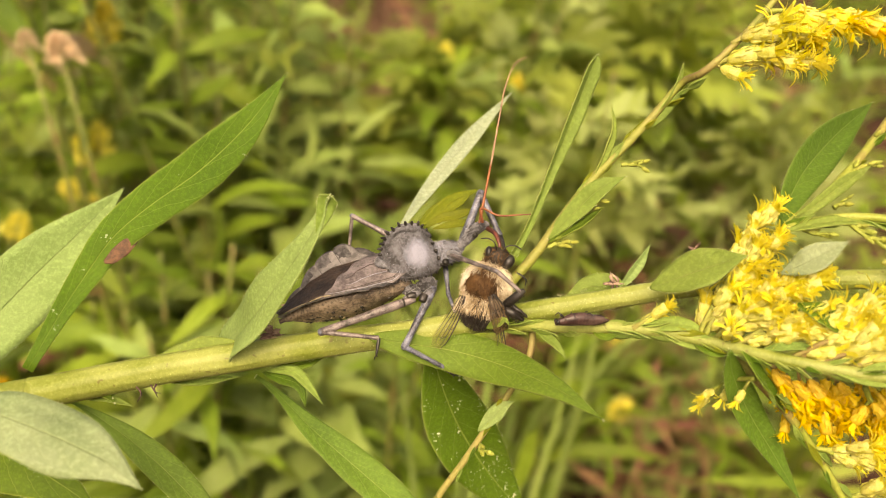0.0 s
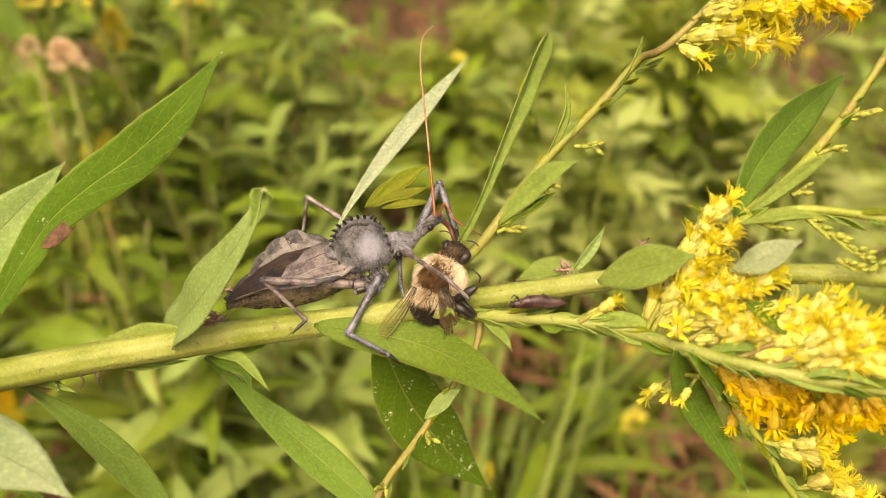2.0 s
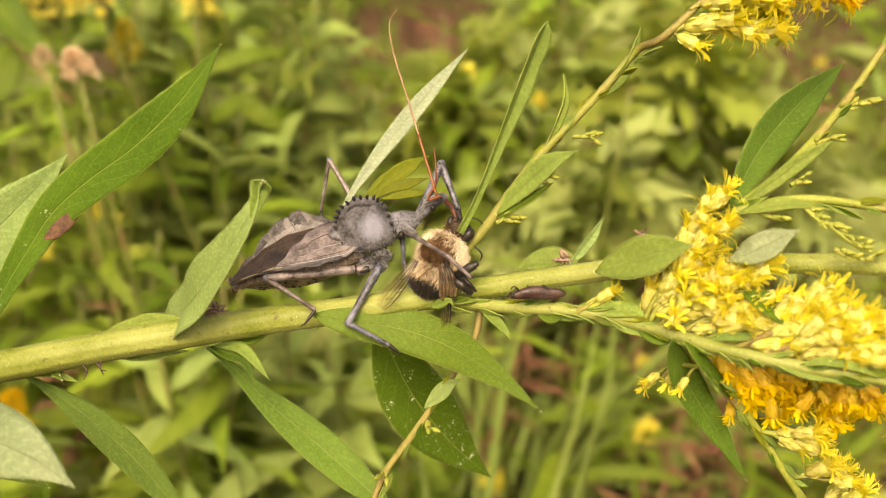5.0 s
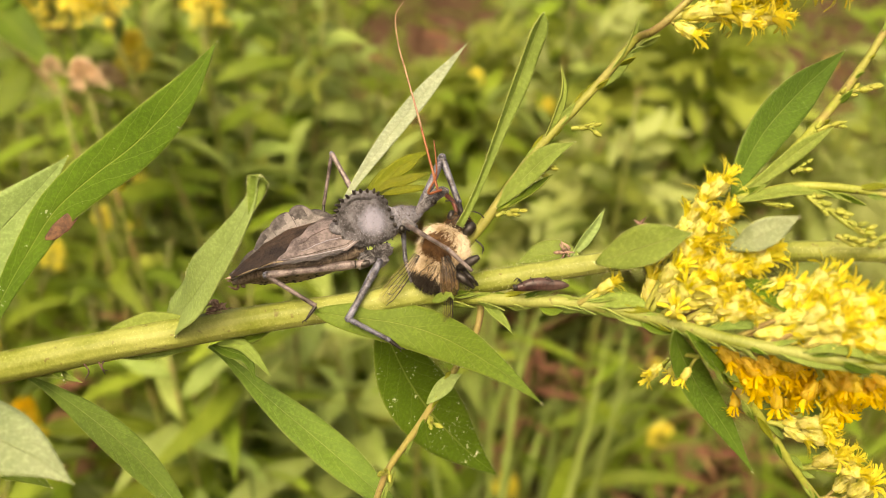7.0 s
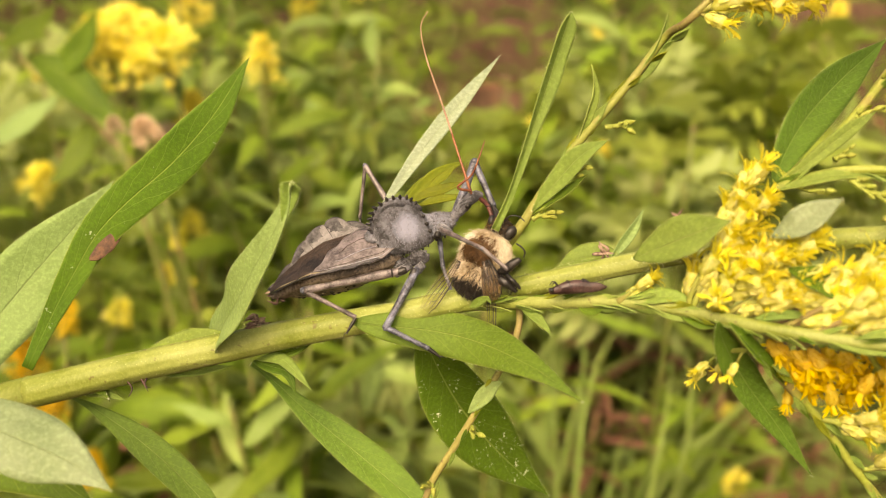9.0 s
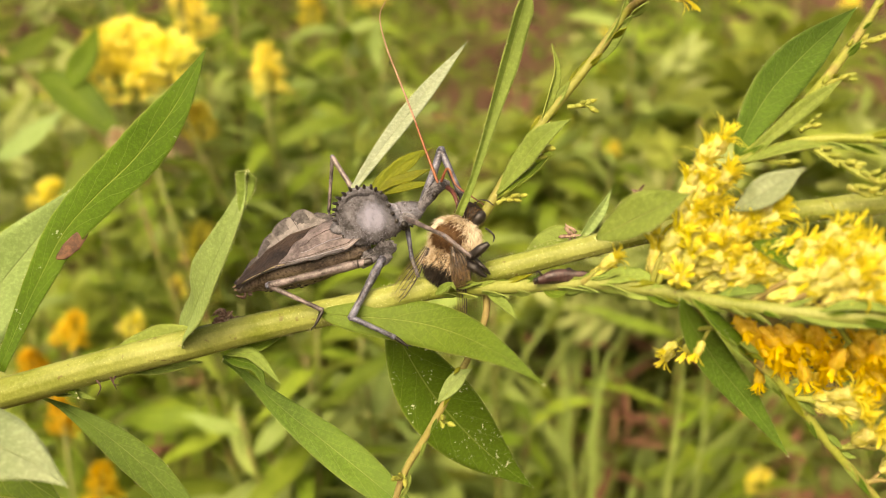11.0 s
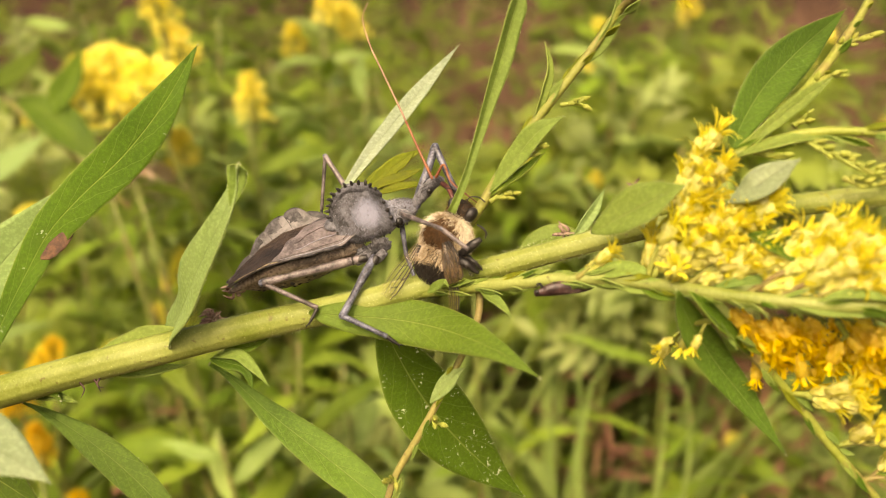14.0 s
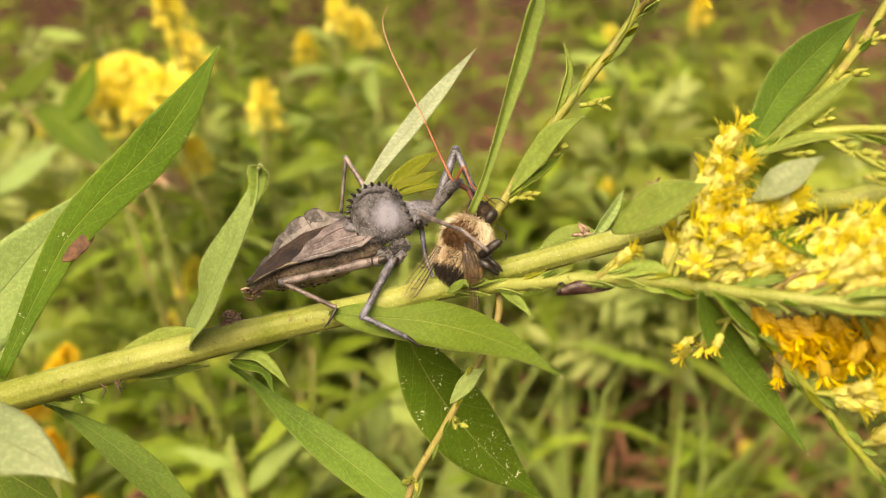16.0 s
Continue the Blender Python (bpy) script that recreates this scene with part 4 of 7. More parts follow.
bud_group(7, [(46.9, 13.5, 28.0), (48.2, 11.6, 30.0), (50.0, 10.7, 31.0)], 9, right_branch)
bud_group(8, [(50.0, 10.7, 31.0), (51.7, 9.2, 32.0), (54.0, 7.7, 33.0)], 10, right_branch)
bud_group(9, [(49.8, 7.7, 33.0), (52.2, 6.6, 34.0), (54.9, 7.0, 34.0)], 10, right_branch)
bud_group(10, [(-5.8, -33.5, 8.0), (-6.2, -34.0, 8.5), (-6.6, -34.3, 9.0)], 4, thin_branch)
bud_group(11, [(0.1, -24.5, 10.0), (-0.2, -25.1, 10.0), (-0.3, -25.6, 10.5)], 3, thin_branch)


def bracts(parent, pts, count, seed, long=(2.0, 4.5)):
    """Small narrow leaves that sit along a branch and lie close to it."""
    rnd = random.Random(seed)
    line = spline([Vector(p) for p in pts], 60)
    for k in range(count):
        i = int((k + rnd.random()) / count * 56) + 1
        ahead = (line[i + 1] - line[i - 1]).normalized()
        off = Vector((0, rnd.choice((-1, 1)) * rnd.uniform(0.4, 1.0), rnd.uniform(0.1, 0.9)))
        l = rnd.uniform(*long)
        o = line[i] + off * 0.5
        leaf([o, o + ahead * l * 0.5 + off * 0.5, o + ahead * l + off * rnd.uniform(0.7, 1.6)], l * rnd.uniform(0.24, 0.36), (off.x, off.y, 0.9), rnd.choice((UNDER, UNDER, LEAF, YOUNG)), LEAF, "bract", parent=parent, fold=0.4, seed=seed + k, n=8, half=2)


bracts(near_branch, [(-1.2, -6.3, 10.0), (9.3, -5.4, 15.2), (20.3, -4.6, 21.5), (29.0, -5.6, 27.1)], 30, 900, (2.4, 5.2))
bracts(near_branch, [(29.0, -5.6, 27.1), (36.2, -6.9, 32.0), (45.1, -7.8, 36.2), (53.5, -8.2, 39.7)], 16, 920)
bracts(top_branch, [(8.0, 8.0, 9.5), (14.2, 18.0, 10.0), (22.7, 28.8, 12.0), (28.4, 35.4, 18.0)], 12, 940)
bracts(right_branch, [(34.7, 8.5, 22.0), (45.1, 13.6, 27.0), (57.8, 13.5, 31.0)], 10, 960)
bracts(rise_branch, [(40.9, 12.8, 24.0), (53.0, 24.0, 20.0), (63.8, 39.6, 17.0)], 9, 980)
bracts(low_branch, [(34.7, -9.6, 30.0), (46.9, -20.5, 24.0), (57.6, -32.7, 22.0)], 12, 1000)
bracts(thin_branch, [(5.6, -11.9, 11.0), (-2.3, -27.4, 9.0), (-7.6, -39.5, 7.0)], 7, 1020)

# ---------------------------------------------------------------- the wheel-backed bug
def insect_frame(at, ahead, lean):
    """A pose on the stage: x runs to the head, z to the back, which leans towards the viewer by so many degrees."""
    x = Vector(ahead).normalized()
    p = (Vector((0, 0, 1)).cross(x)).normalized()
    n = x.cross(p)
    z = (p * math.cos(radians(lean)) + n * math.sin(radians(lean))).normalized()
    y = z.cross(x)
    m = Matrix((x, y, z)).transposed().to_4x4()
    m.translation = Vector(at) / 1000
    return STAGE @ m


BUG_AT = (-11.6, 3.6, 4.0)
BUG = insect_frame(BUG_AT, (0.905, 0.424, -0.04), 42)
bug = thing("wheel_bug", BUG, "grey-brown assassin bug with a toothed crest, clinging to the stem", "insect")


def own(bm):
    """From the bug's own millimetres into the world."""
    bm.transform(BUG @ Matrix.Scale(0.001, 4))
    return bm


def between(table, x):
    """The row of a table (its first column rising) at x, by straight lines."""
    for a, b in zip(table, table[1:]):
        if x <= b[0]:
            t = min(max((x - a[0]) / (b[0] - a[0]), 0.0), 1.0)
            t = t * t * (3 - 2 * t) * 0.35 + t * 0.65
            return [p + (q - p) * t for p, q in zip(a[1:], b[1:])]
    return list(table[-1][1:])


# along the body: half width of the body, height of the rim, lowest point
BODY = [(-22.3, 0.3, 0.2, -0.5), (-20.8, 0.8, 0.7, -1.6), (-17.3, 1.8, 2.0, -3.6), (-14.4, 3.2, 3.2, -4.6), (-12.9, 4.0, 3.6, -4.8), (-9.5, 5.2, 3.7, -4.9), (-7.5, 5.2, 3.3, -4.6), (-5.0, 4.6, 1.8, -4.3), (-3.4, 3.9, 0.6, -4.1), (-1.0, 3.2, -0.2, -3.7)]
# how far out the flared rim reaches
FLARE = [(-22.0, 0.45), (-17.3, 2.1), (-14.4, 3.9), (-13.0, 4.8), (-9.5, 6.1), (-8.0, 6.3), (-6.3, 5.7), (-3.7, 4.4), (-2.0, 3.4)]
# the folded wings: height, edge towards the viewer, far edge
FOLDED = [(-22.0, 0.3, -0.15, 0.35), (-20.0, 1.05, -0.8, 1.3), (-17.3, 1.75, -1.5, 2.2), (-15.2, 2.2, -1.95, 3.0), (-11.5, 2.5, -3.4, 4.1), (-8.5, 2.1, -3.9, 4.0), (-4.0, 1.6, -4.3, 3.4), (-1.5, 1.5, -3.4, 2.8)]


def abdomen():
    bm = bmesh.new()
    last = None
    for k in range(61):
        a = -22.3 + 21.3 * k / 60
        w, ze, zb = between(BODY, a)
        hz = between(FOLDED, a)[0] - 0.7
        ring = []
        for j in range(9):
            x = 1 - j / 4
            ring.append((a, w * 0.94 * x, hz - 0.4 + (ze - 1.2 - hz) * abs(x) ** 4))
        fold = 0.10 * abs(math.sin((a + 3.0) / 3.45 * math.pi)) ** 0.3
        for j in range(1, 20):
            ang = math.pi * j / 20
            c, s = math.cos(ang), math.sin(ang)
            v = Vector((a, -w * c * (0.94 + fold * 0.5), ze - 1.5 - (ze - 1.5 - zb) * s**0.9 - fold * s))
            ring.append(v + Vector((0, -c, -s)) * 0.10 * noise.noise(v * 1.4))
        ring = [bm.verts.new(p) for p in ring]
        if last:
            for i in range(len(ring)):
                bm.faces.new((last[i], last[(i + 1) % len(ring)], ring[(i + 1) % len(ring)], ring[i]))
        else:
            bm.faces.new(ring)
        last = ring
    bm.faces.new(last[::-1])
    bmesh.ops.recalc_face_normals(bm, faces=bm.faces)
    return own(bm)


belly_part = part("abdomen", abdomen(), BELLY, bug, "brown-grey abdomen with dark dots")
# small dark pits and pale dots on the flank
rnd = random.Random(44)
pits, dots = bmesh.new(), bmesh.new()
for k in range(46):
    a = rnd.uniform(-19, -4)
    w, ze, zb = between(BODY, a)
    ang = rnd.uniform(0.35, 1.15)
    v = Vector((a, -w * math.cos(ang) * 0.98, ze - 1.5 - (ze - 1.5 - zb) * math.sin(ang) ** 0.9))
    r = rnd.uniform(0.14, 0.28)
    ellipsoid(pits if k % 8 else dots, Matrix.Translation(v) @ Matrix.Diagonal((r * 1.4, r * 0.8, r, 1)), 0.3, 7, 5)
tagged(part("dark_dots", own(pits), BLACK, belly_part, "small black dots"), kind="stuff")
tagged(part("pale_dots", own(dots), MARGIN, belly_part, "small cream dots"), kind="stuff")


def rim_line(sign, k, n=180):
    """One cross cut of the flared rim, from the wing outwards, and how far along its lobe it lies."""
    a = -21.8 + 19.4 * k / n
    ze = between(BODY, a)[1]
    out = between(FLARE, a)[0]
    hz, near, far = between(FOLDED, a)
    phase = ((a + 2.95) / 3.45) % 1.0
    # every lobe swells to the rear and is cut off at its front end
    lobe = 0.91 + 0.11 * math.sin(math.pi * min(phase * 1.02, 1.0)) ** 0.55
    y0, y1 = max(out * 0.45, (far if sign > 0 else -near) - 0.7), out * lobe
    z1 = ze + 0.9 * (lobe - 1.0) * 3
    pts = []
    for j in range(13):
        s = j / 12
        pts.append(Vector((a - 0.45 * s * s, sign * (y0 + (y1 - y0) * s), hz - 0.5 + (z1 - hz + 0.5) * s**1.4 + 0.06 * math.sin(s * 9))))
    return pts, phase


def side_plate(sign):
    """The flared, scalloped rim of the abdomen, darkened along the outer margin of every lobe."""
    bm = bmesh.new()
    rows = []
    for k in range(181):
        pts, phase = rim_line(sign, k)
        rows.append(([bm.verts.new(p) for p in pts], [bm.verts.new((p[0], p[1], p[2] - 0.2)) for p in pts], phase, k))
    for (t0, l0, phase, k), (t1, l1, _, _) in zip(rows, rows[1:]):
        for j in range(12):
            f = bm.faces.new((t0[j], t0[j + 1], t1[j + 1], t1[j]))
            c = f.calc_center_median()
            depth = 0.66 - 0.30 * math.sin(math.pi * min(phase * 1.3, 1.0)) * (phase < 0.75) + 0.25 * noise.noise(c * 1.1)
            if (j + 0.5) / 12 > depth + (0.30 if phase > 0.62 else 0.0) or phase > 0.96:
                f.material_index = 1
            bm.faces.new((l0[j + 1], l0[j], l1[j], l1[j + 1]))
        bm.faces.new((t0[12], l0[12], l1[12], t1[12]))
        bm.faces.new((l0[0], t0[0], t1[0], l1[0]))
    bmesh.ops.recalc_face_normals(bm, faces=bm.faces)
    return own(bm)


for sign in (1, -1):
    plate = part("abdomen_rim", side_plate(sign), [EDGE, EDGE_DARK], bug, "grey scalloped rim plate with dark blotches")
    bm = bmesh.new()
    sweep(bm, [rim_line(sign, k)[0][12] for k in range(0, 181, 3)], [0.02, 0.035, 0.04, 0.035, 0.02], 6)
    part("rim_margin", own(bm), EDGE_DARK, plate, "thin dark margin")


def wing(front, back, inner, outer, lift, n=56, m=14):
    """A sheet of folded wing: inner and outer give its two edges across the back at every place along it."""
    bm = bmesh.new()
    rows = []
    for k in range(n + 1):
        a = front + (back - front) * k / n
        z0 = between(FOLDED, a)[0] + lift
        y0, y1 = inner(a), outer(a)
        pts = []
        for j in range(m + 1):
            y = y0 + (y1 - y0) * j / m
            wrinkle = 0.018 * math.sin((y - y0) / max(y1 - y0, 0.2) * 17 + a * 0.25) + 0.05 * noise.noise(Vector((a * 0.6, y * 1.1, lift)))
            pts.append((a, y, z0 - 0.035 * y * y + wrinkle))
        rows.append(([bm.verts.new(p) for p in pts], [bm.verts.new((p[0], p[1], p[2] - 0.13)) for p in pts]))
    for (t0, l0), (t1, l1) in zip(rows, rows[1:]):
        for j in range(m):
            bm.faces.new((t0[j], t0[j + 1], t1[j + 1], t1[j]))
            bm.faces.new((l0[j + 1], l0[j], l1[j], l1[j + 1]))
        bm.faces.new((t0[m], l0[m], l1[m], t1[m]))
        bm.faces.new((l0[0], t0[0], t1[0], l1[0]))
    for top, low in (rows[0], rows[-1]):
        bm.faces.new([*top, *low[::-1]])
    bmesh.ops.recalc_face_normals(bm, faces=bm.faces)
    return own(bm)


def near_edge(a):
    return between(FOLDED, a)[1]


def far_edge(a):
    return between(FOLDED, a)[2]


def seam(a):
    """Where the leathery part of the upper wing ends and the thin part begins."""
    return min(-3.0 + (a + 15.2) / 6.7 * 5.0 + 0.25 * math.sin(a * 2.1), far_edge(a) - 0.2)


part("forewing", wing(-1.6, -13.0, lambda a: 0.2, far_edge, -0.28), WING, bug, "leathery grey-pink forewing")
part("wing_membrane", wing(-5.0, -22.0, near_edge, far_edge, 0.0), MEMBRANE, bug, "dark bronze-brown wing membrane")
upper = part("forewing", wing(-1.6, -15.1, lambda a: near_edge(a) - 0.12, seam, 0.24), WING, bug, "leathery grey-pink forewing")
for at, tone in ((0.03, SILVER), (0.10, MEMBRANE), (0.30, SILVER), (0.62, MEMBRANE)):
    pts = []
    for k in range(17):
        a = -2.4 - 11.5 * k / 16 * (1.0 if at < 0.3 else 0.72)
        y = near_edge(a) + (seam(a) - near_edge(a)) * at
        pts.append((a, y, between(FOLDED, a)[0] + 0.28 - 0.035 * y * y))
    bm = bmesh.new()
    sweep(bm, pts, [0.03, 0.06, 0.05, 0.02], 6)
    part("wing_vein", own(bm), tone, upper)
# a pale broken line where the near wing meets the rim
bm = bmesh.new()
for a0, a1 in ((-21.0, -17.4), (-16.9, -13.6), (-13.2, -10.9), (-10.0, -9.1), (-6.6, -5.9)):
    sweep(bm, [Vector((a, near_edge(a) - 0.28, between(FOLDED, a)[0] + 0.12 - 0.035 * near_edge(a) ** 2)) for a in (a0 + (a1 - a0) * k / 8 for k in range(9))], [0.05, 0.13, 0.06], 6)
part("wing_edge", own(bm), MARGIN, upper, "cream line along the wing's edge")

# shield between the wings
bm = bmesh.new()
ellipsoid(bm, pose(-3.4, 0, 1.9, 0, 14, 0) @ Matrix.Diagonal((2.0, 1.6, 0.75, 1)), 0.2)
part("scutellum", own(bm), THORAX, bug)

# along the pronotum: half width, keel, shoulder and lowest point
SHIELD = [(-4.0, 2.6, 2.4, 1.6, 1.0), (-3.1, 3.5, 4.9, 1.0, -0.6), (-1.9, 3.9, 6.5, 0.7, -1.7), (0.4, 4.0, 7.2, 0.3, -2.5), (2.4, 3.5, 6.4, -0.2, -2.9), (3.9, 2.7, 4.1, -0.7, -3.0), (4.7, 2.05, 1.9, -0.9, -2.9), (5.6, 2.15, 1.4, -1.0, -2.9), (6.6, 2.0, 1.15, -1.1, -2.8), (7.6, 1.5, 0.5, -1.2, -2.5), (8.7, 0.9, -0.4, -1.2, -1.8)]


def shield_point(x, q):
    """A place on the skin: q is 0 at the keel, -1 at the shoulder towards the viewer, -2 underneath; positive on the far side."""
    w, zk, zs, zb = between(SHIELD, x)
    side, q = (-1 if q < 0 else 1), abs(q)
    if q <= 1:
        return Vector((x, side * w * q, zs + (zk - zs) * (1 - q**1.25)))
    a = (q - 1) * math.pi / 2
    return Vector((x, side * w * math.cos(a), zs + (zb - zs) * math.sin(a)))


def shield():
    """The pronotum: a humped tent with a keel, that widens to the rear, with a collar in front."""
    bm = bmesh.new()
    last = None
    for k in range(57):
        x = -4.0 + 12.7 * k / 56
        ring = []
        for j in range(40):
            q = -2 + 4 * j / 40
            v = shield_point(x, q)
            d = 0.14 * noise.noise(v * 0.9) + 0.10 * noise.noise(v * 2.4) + 0.06 * noise.noise(v * 6.0)
            ring.append(bm.verts.new(v + Vector((0, v.y, v.z)).normalized() * d))
        if last:
            for i in range(40):
                f = bm.faces.new((last[i], last[(i + 1) % 40], ring[(i + 1) % 40], ring[i]))
                f.material_index = int(x > 4.6)
        else:
            bm.faces.new(ring[::-1])
        last = ring
    bm.faces.new(last)
    bmesh.ops.recalc_face_normals(bm, faces=bm.faces)
    return bm


def silver_down(raw, count):
    """Short lilac-white hair that lies on the sides of the shield and over the collar."""
    rnd = random.Random(12)
    faces = [f for f in raw.faces]
    bm = bmesh.new()
    made = 0
    while made < count:
        f = rnd.choice(faces)
        n, c = f.normal, f.calc_center_median()
        near = Vector((0.8 * (c.x - 1.3), 0.9 * (abs(c.y) - 3.0), 0.8 * (c.z - 2.4))).length
        if 3.9 < c.x < 5.0 or rnd.random() > max(math.exp(-(near / 1.7) ** 2), 0.45 if c.x > 5 else 0.10 if c.z < 2 else 0.03):
            continue
        made += 1
        a, b = f.verts[0].co, f.verts[2].co
        o = a.lerp(b, rnd.random()).lerp(f.verts[1].co, rnd.random() * 0.5)
        d = (n * 0.30 + Vector((rnd.gauss(-0.3, 0.5), rnd.gauss(0, 0.5), rnd.gauss(-0.3, 0.5)))).normalized()
        side = d.cross(n).normalized() * 0.022
        bm.faces.new([bm.verts.new(p) for p in (o - side, o + side, o + d * rnd.uniform(0.2, 0.45) + n * 0.05)])
    return own(bm)


work = shield()
work.normal_update()
hairs = silver_down(work, 5200)
pronotum = part("pronotum", own(work), [THORAX, COLLAR], bug, "rough grey shield")
tagged(part("silver_down", hairs, SILVER, pronotum, "short silvery down"), kind="stuff")


def keel(x):
    return Vector((x, 0, between(SHIELD, x)[1]))


def crest():
    """The half wheel on the back: a thin keel that stands on the shield."""
    bm = bmesh.new()
    last = None
    for k in range(41):
        x = -3.8 + 8.0 * k / 40
        p = keel(x)
        out = (p - Vector((0.2, 0, 2.6))).normalized()
        vs = [bm.verts.new(p + out * h + Vector((0, w, 0))) for h, w in ((-0.9, -0.75), (0.05, -0.34), (0.42 + 0.06 * noise.noise(p * 3), -0.10), (0.42, 0.10), (0.05, 0.34), (-0.9, 0.75))]
        if last:
            for i in range(6):
                bm.faces.new((last[i], last[(i + 1) % 6], vs[(i + 1) % 6], vs[i]))
        else:
            bm.faces.new(vs)
        last = vs
    bm.faces.new(last[::-1])
    bmesh.ops.recalc_face_normals(bm, faces=bm.faces)
    return own(bm)


wheel = part("crest", crest(), THORAX, bug, "grey half-wheel crest")
rnd = random.Random(8)
for k in range(12):
    ang = radians(166 - 12.4 * k)
    ray = Vector((math.cos(ang), 0, math.sin(ang)))
    p = min((keel(-3.9 + 0.1 * i) for i in range(82)), key=lambda q: 1 - (q - Vector((0.2, 0, 2.6))).normalized().dot(ray))
    o = p + ray * 0.25
    long = rnd.uniform(0.75, 1.0) * (0.7 if k in (0, 11) else 1.0)
    slant = Vector((-0.15, rnd.uniform(-0.3, 0.1), 0))
    bm = bmesh.new()
    sweep(bm, [o, o + ray * long * 0.35, o + ray * long * 0.7 + slant * 0.3, o + ray * long + slant * long], [0.34, 0.26, 0.20, 0.05], 7)
    part("crest_tooth", own(bm), BLACK, wheel, "black blunt tooth")


def bead(x, q, r, spike=0.0):
    p = shield_point(x, q)
    p += Vector((0, p.y, p.z * 0.5)).normalized() * 0.34
    bm = bmesh.new()
    ellipsoid(bm, Matrix.Translation(p) @ Matrix.Scale(r, 4), 0.3, 8, 6)
    if spike:
        d = Vector((-0.3, p.y, -0.5)).normalized()
        sweep(bm, [p, p + d * spike * 0.6, p + d * spike], [r * 0.8, r * 0.5, 0.03], 6)
    part("bead", own(bm), BLACK, pronotum)


# black beads where the shield meets the collar, and short spines along its lower rear edge
for x, q, r in ((4.3, -0.05, 0.28), (4.3, -0.3, 0.32), (4.3, -0.55, 0.34), (4.35, -0.78, 0.34), (4.5, -1.02, 0.3), (4.8, -1.3, 0.28), (6.0, -0.75, 0.22), (5.2, -0.98, 0.62), (6.2, -1.4, 0.22), (5.5, -0.4, 0.12), (6.8, -1.1, 0.2), (7.0, -0.5, 0.14)):
    bead(x, q, r)
for x, q, r, s in ((-3.9, -0.75, 0.2, 0.5), (-3.5, -1.0, 0.18, 0.4), (-2.2, -1.12, 0.15, 0.5), (-1.4, -1.12, 0.2, 0.65), (-0.8, -1.2, 0.16, 0.5), (-0.1, -1.12, 0.22, 0.6), (0.6, -1.2, 0.16, 0.5), (1.2, -1.15, 0.2, 0.4), (2.2, -1.3, 0.16, 0.0), (3.2, -1.3, 0.15, 0.0)):
    bead(x, q, r, s)

# head, eyes, beak
bm = bmesh.new()
sweep(bm, [(7.6, 0, -1.2), (8.6, 0, -1.0), (9.6, -0.02, -0.5), (10.6, -0.05, 0.15), (11.6, -0.1, 0.8), (12.5, -0.15, 1.2), (13.3, -0.2, 1.2), (14.0, -0.2, 0.8)], [1.1, 0.85, 0.8, 0.9, 1.05, 0.9, 0.95, 0.85, 0.5], 14, 30)
for v in bm.verts:
    v.co += 0.12 * noise.noise_vector(v.co * 1.6)
head = part("head", own(bm), GREY, bug, "long narrow grey head")
for sign in (1, -1):
    bm = bmesh.new()
    ellipsoid(bm, pose(11.3, 0.95 * sign - 0.1, 0.7) @ Matrix.Diagonal((0.5, 0.4, 0.5, 1)))
    part("eye", own(bm), BLACK, head, "black bead eye")


def local(p):
    """A stage point in the bug's own millimetres."""
    return (BUG.inverted() @ S(p)) * 1000


bm = bmesh.new()
sweep(bm, [local(p) for p in ((0.7, 9.4, 5.0), (1.6, 8.4, 7.0), (2.2, 6.4, 8.0), (1.9, 4.2, 7.5))], [0.42, 0.36, 0.3, 0.2], 8, 14)
part("beak", own(bm), BEAK, head, "curved red-brown beak")


def feeler(name, pts, cols):
    bm = bmesh.new()
    line = spline([local(p) for p in pts], 48)
    sweep(bm, line[:17], [0.24, 0.18], 7)
    root = part(name, own(bm), cols[0], bug, "thin red-brown feeler")
    for a, b, r, m in ((16, 33, (0.18, 0.14), cols[1]), (32, 49, (0.14, 0.08), cols[2])):
        bm = bmesh.new()
        sweep(bm, line[a:b], r, 7)
        part("feeler_segment", own(bm), m, root)
    return root


long_feeler = feeler("feeler", [(-0.7, 9.9, 5.0), (-2.8, 15.5, 4.0), (-5.0, 21.7, 2.0), (-7.3, 27.6, 1.0), (-9.1, 32.4, 0.0), (-10.0, 36.7, 0.0), (-9.0, 38.9, 1.0)], (RED, ROSE, ROSE))
bent_feeler = feeler("feeler", [(-0.3, 10.2, 6.0), (0.9, 12.0, 7.0), (1.9, 9.4, 8.0), (3.9, 7.5, 9.0), (6.0, 5.8, 9.0)], (RED, RED, RED))


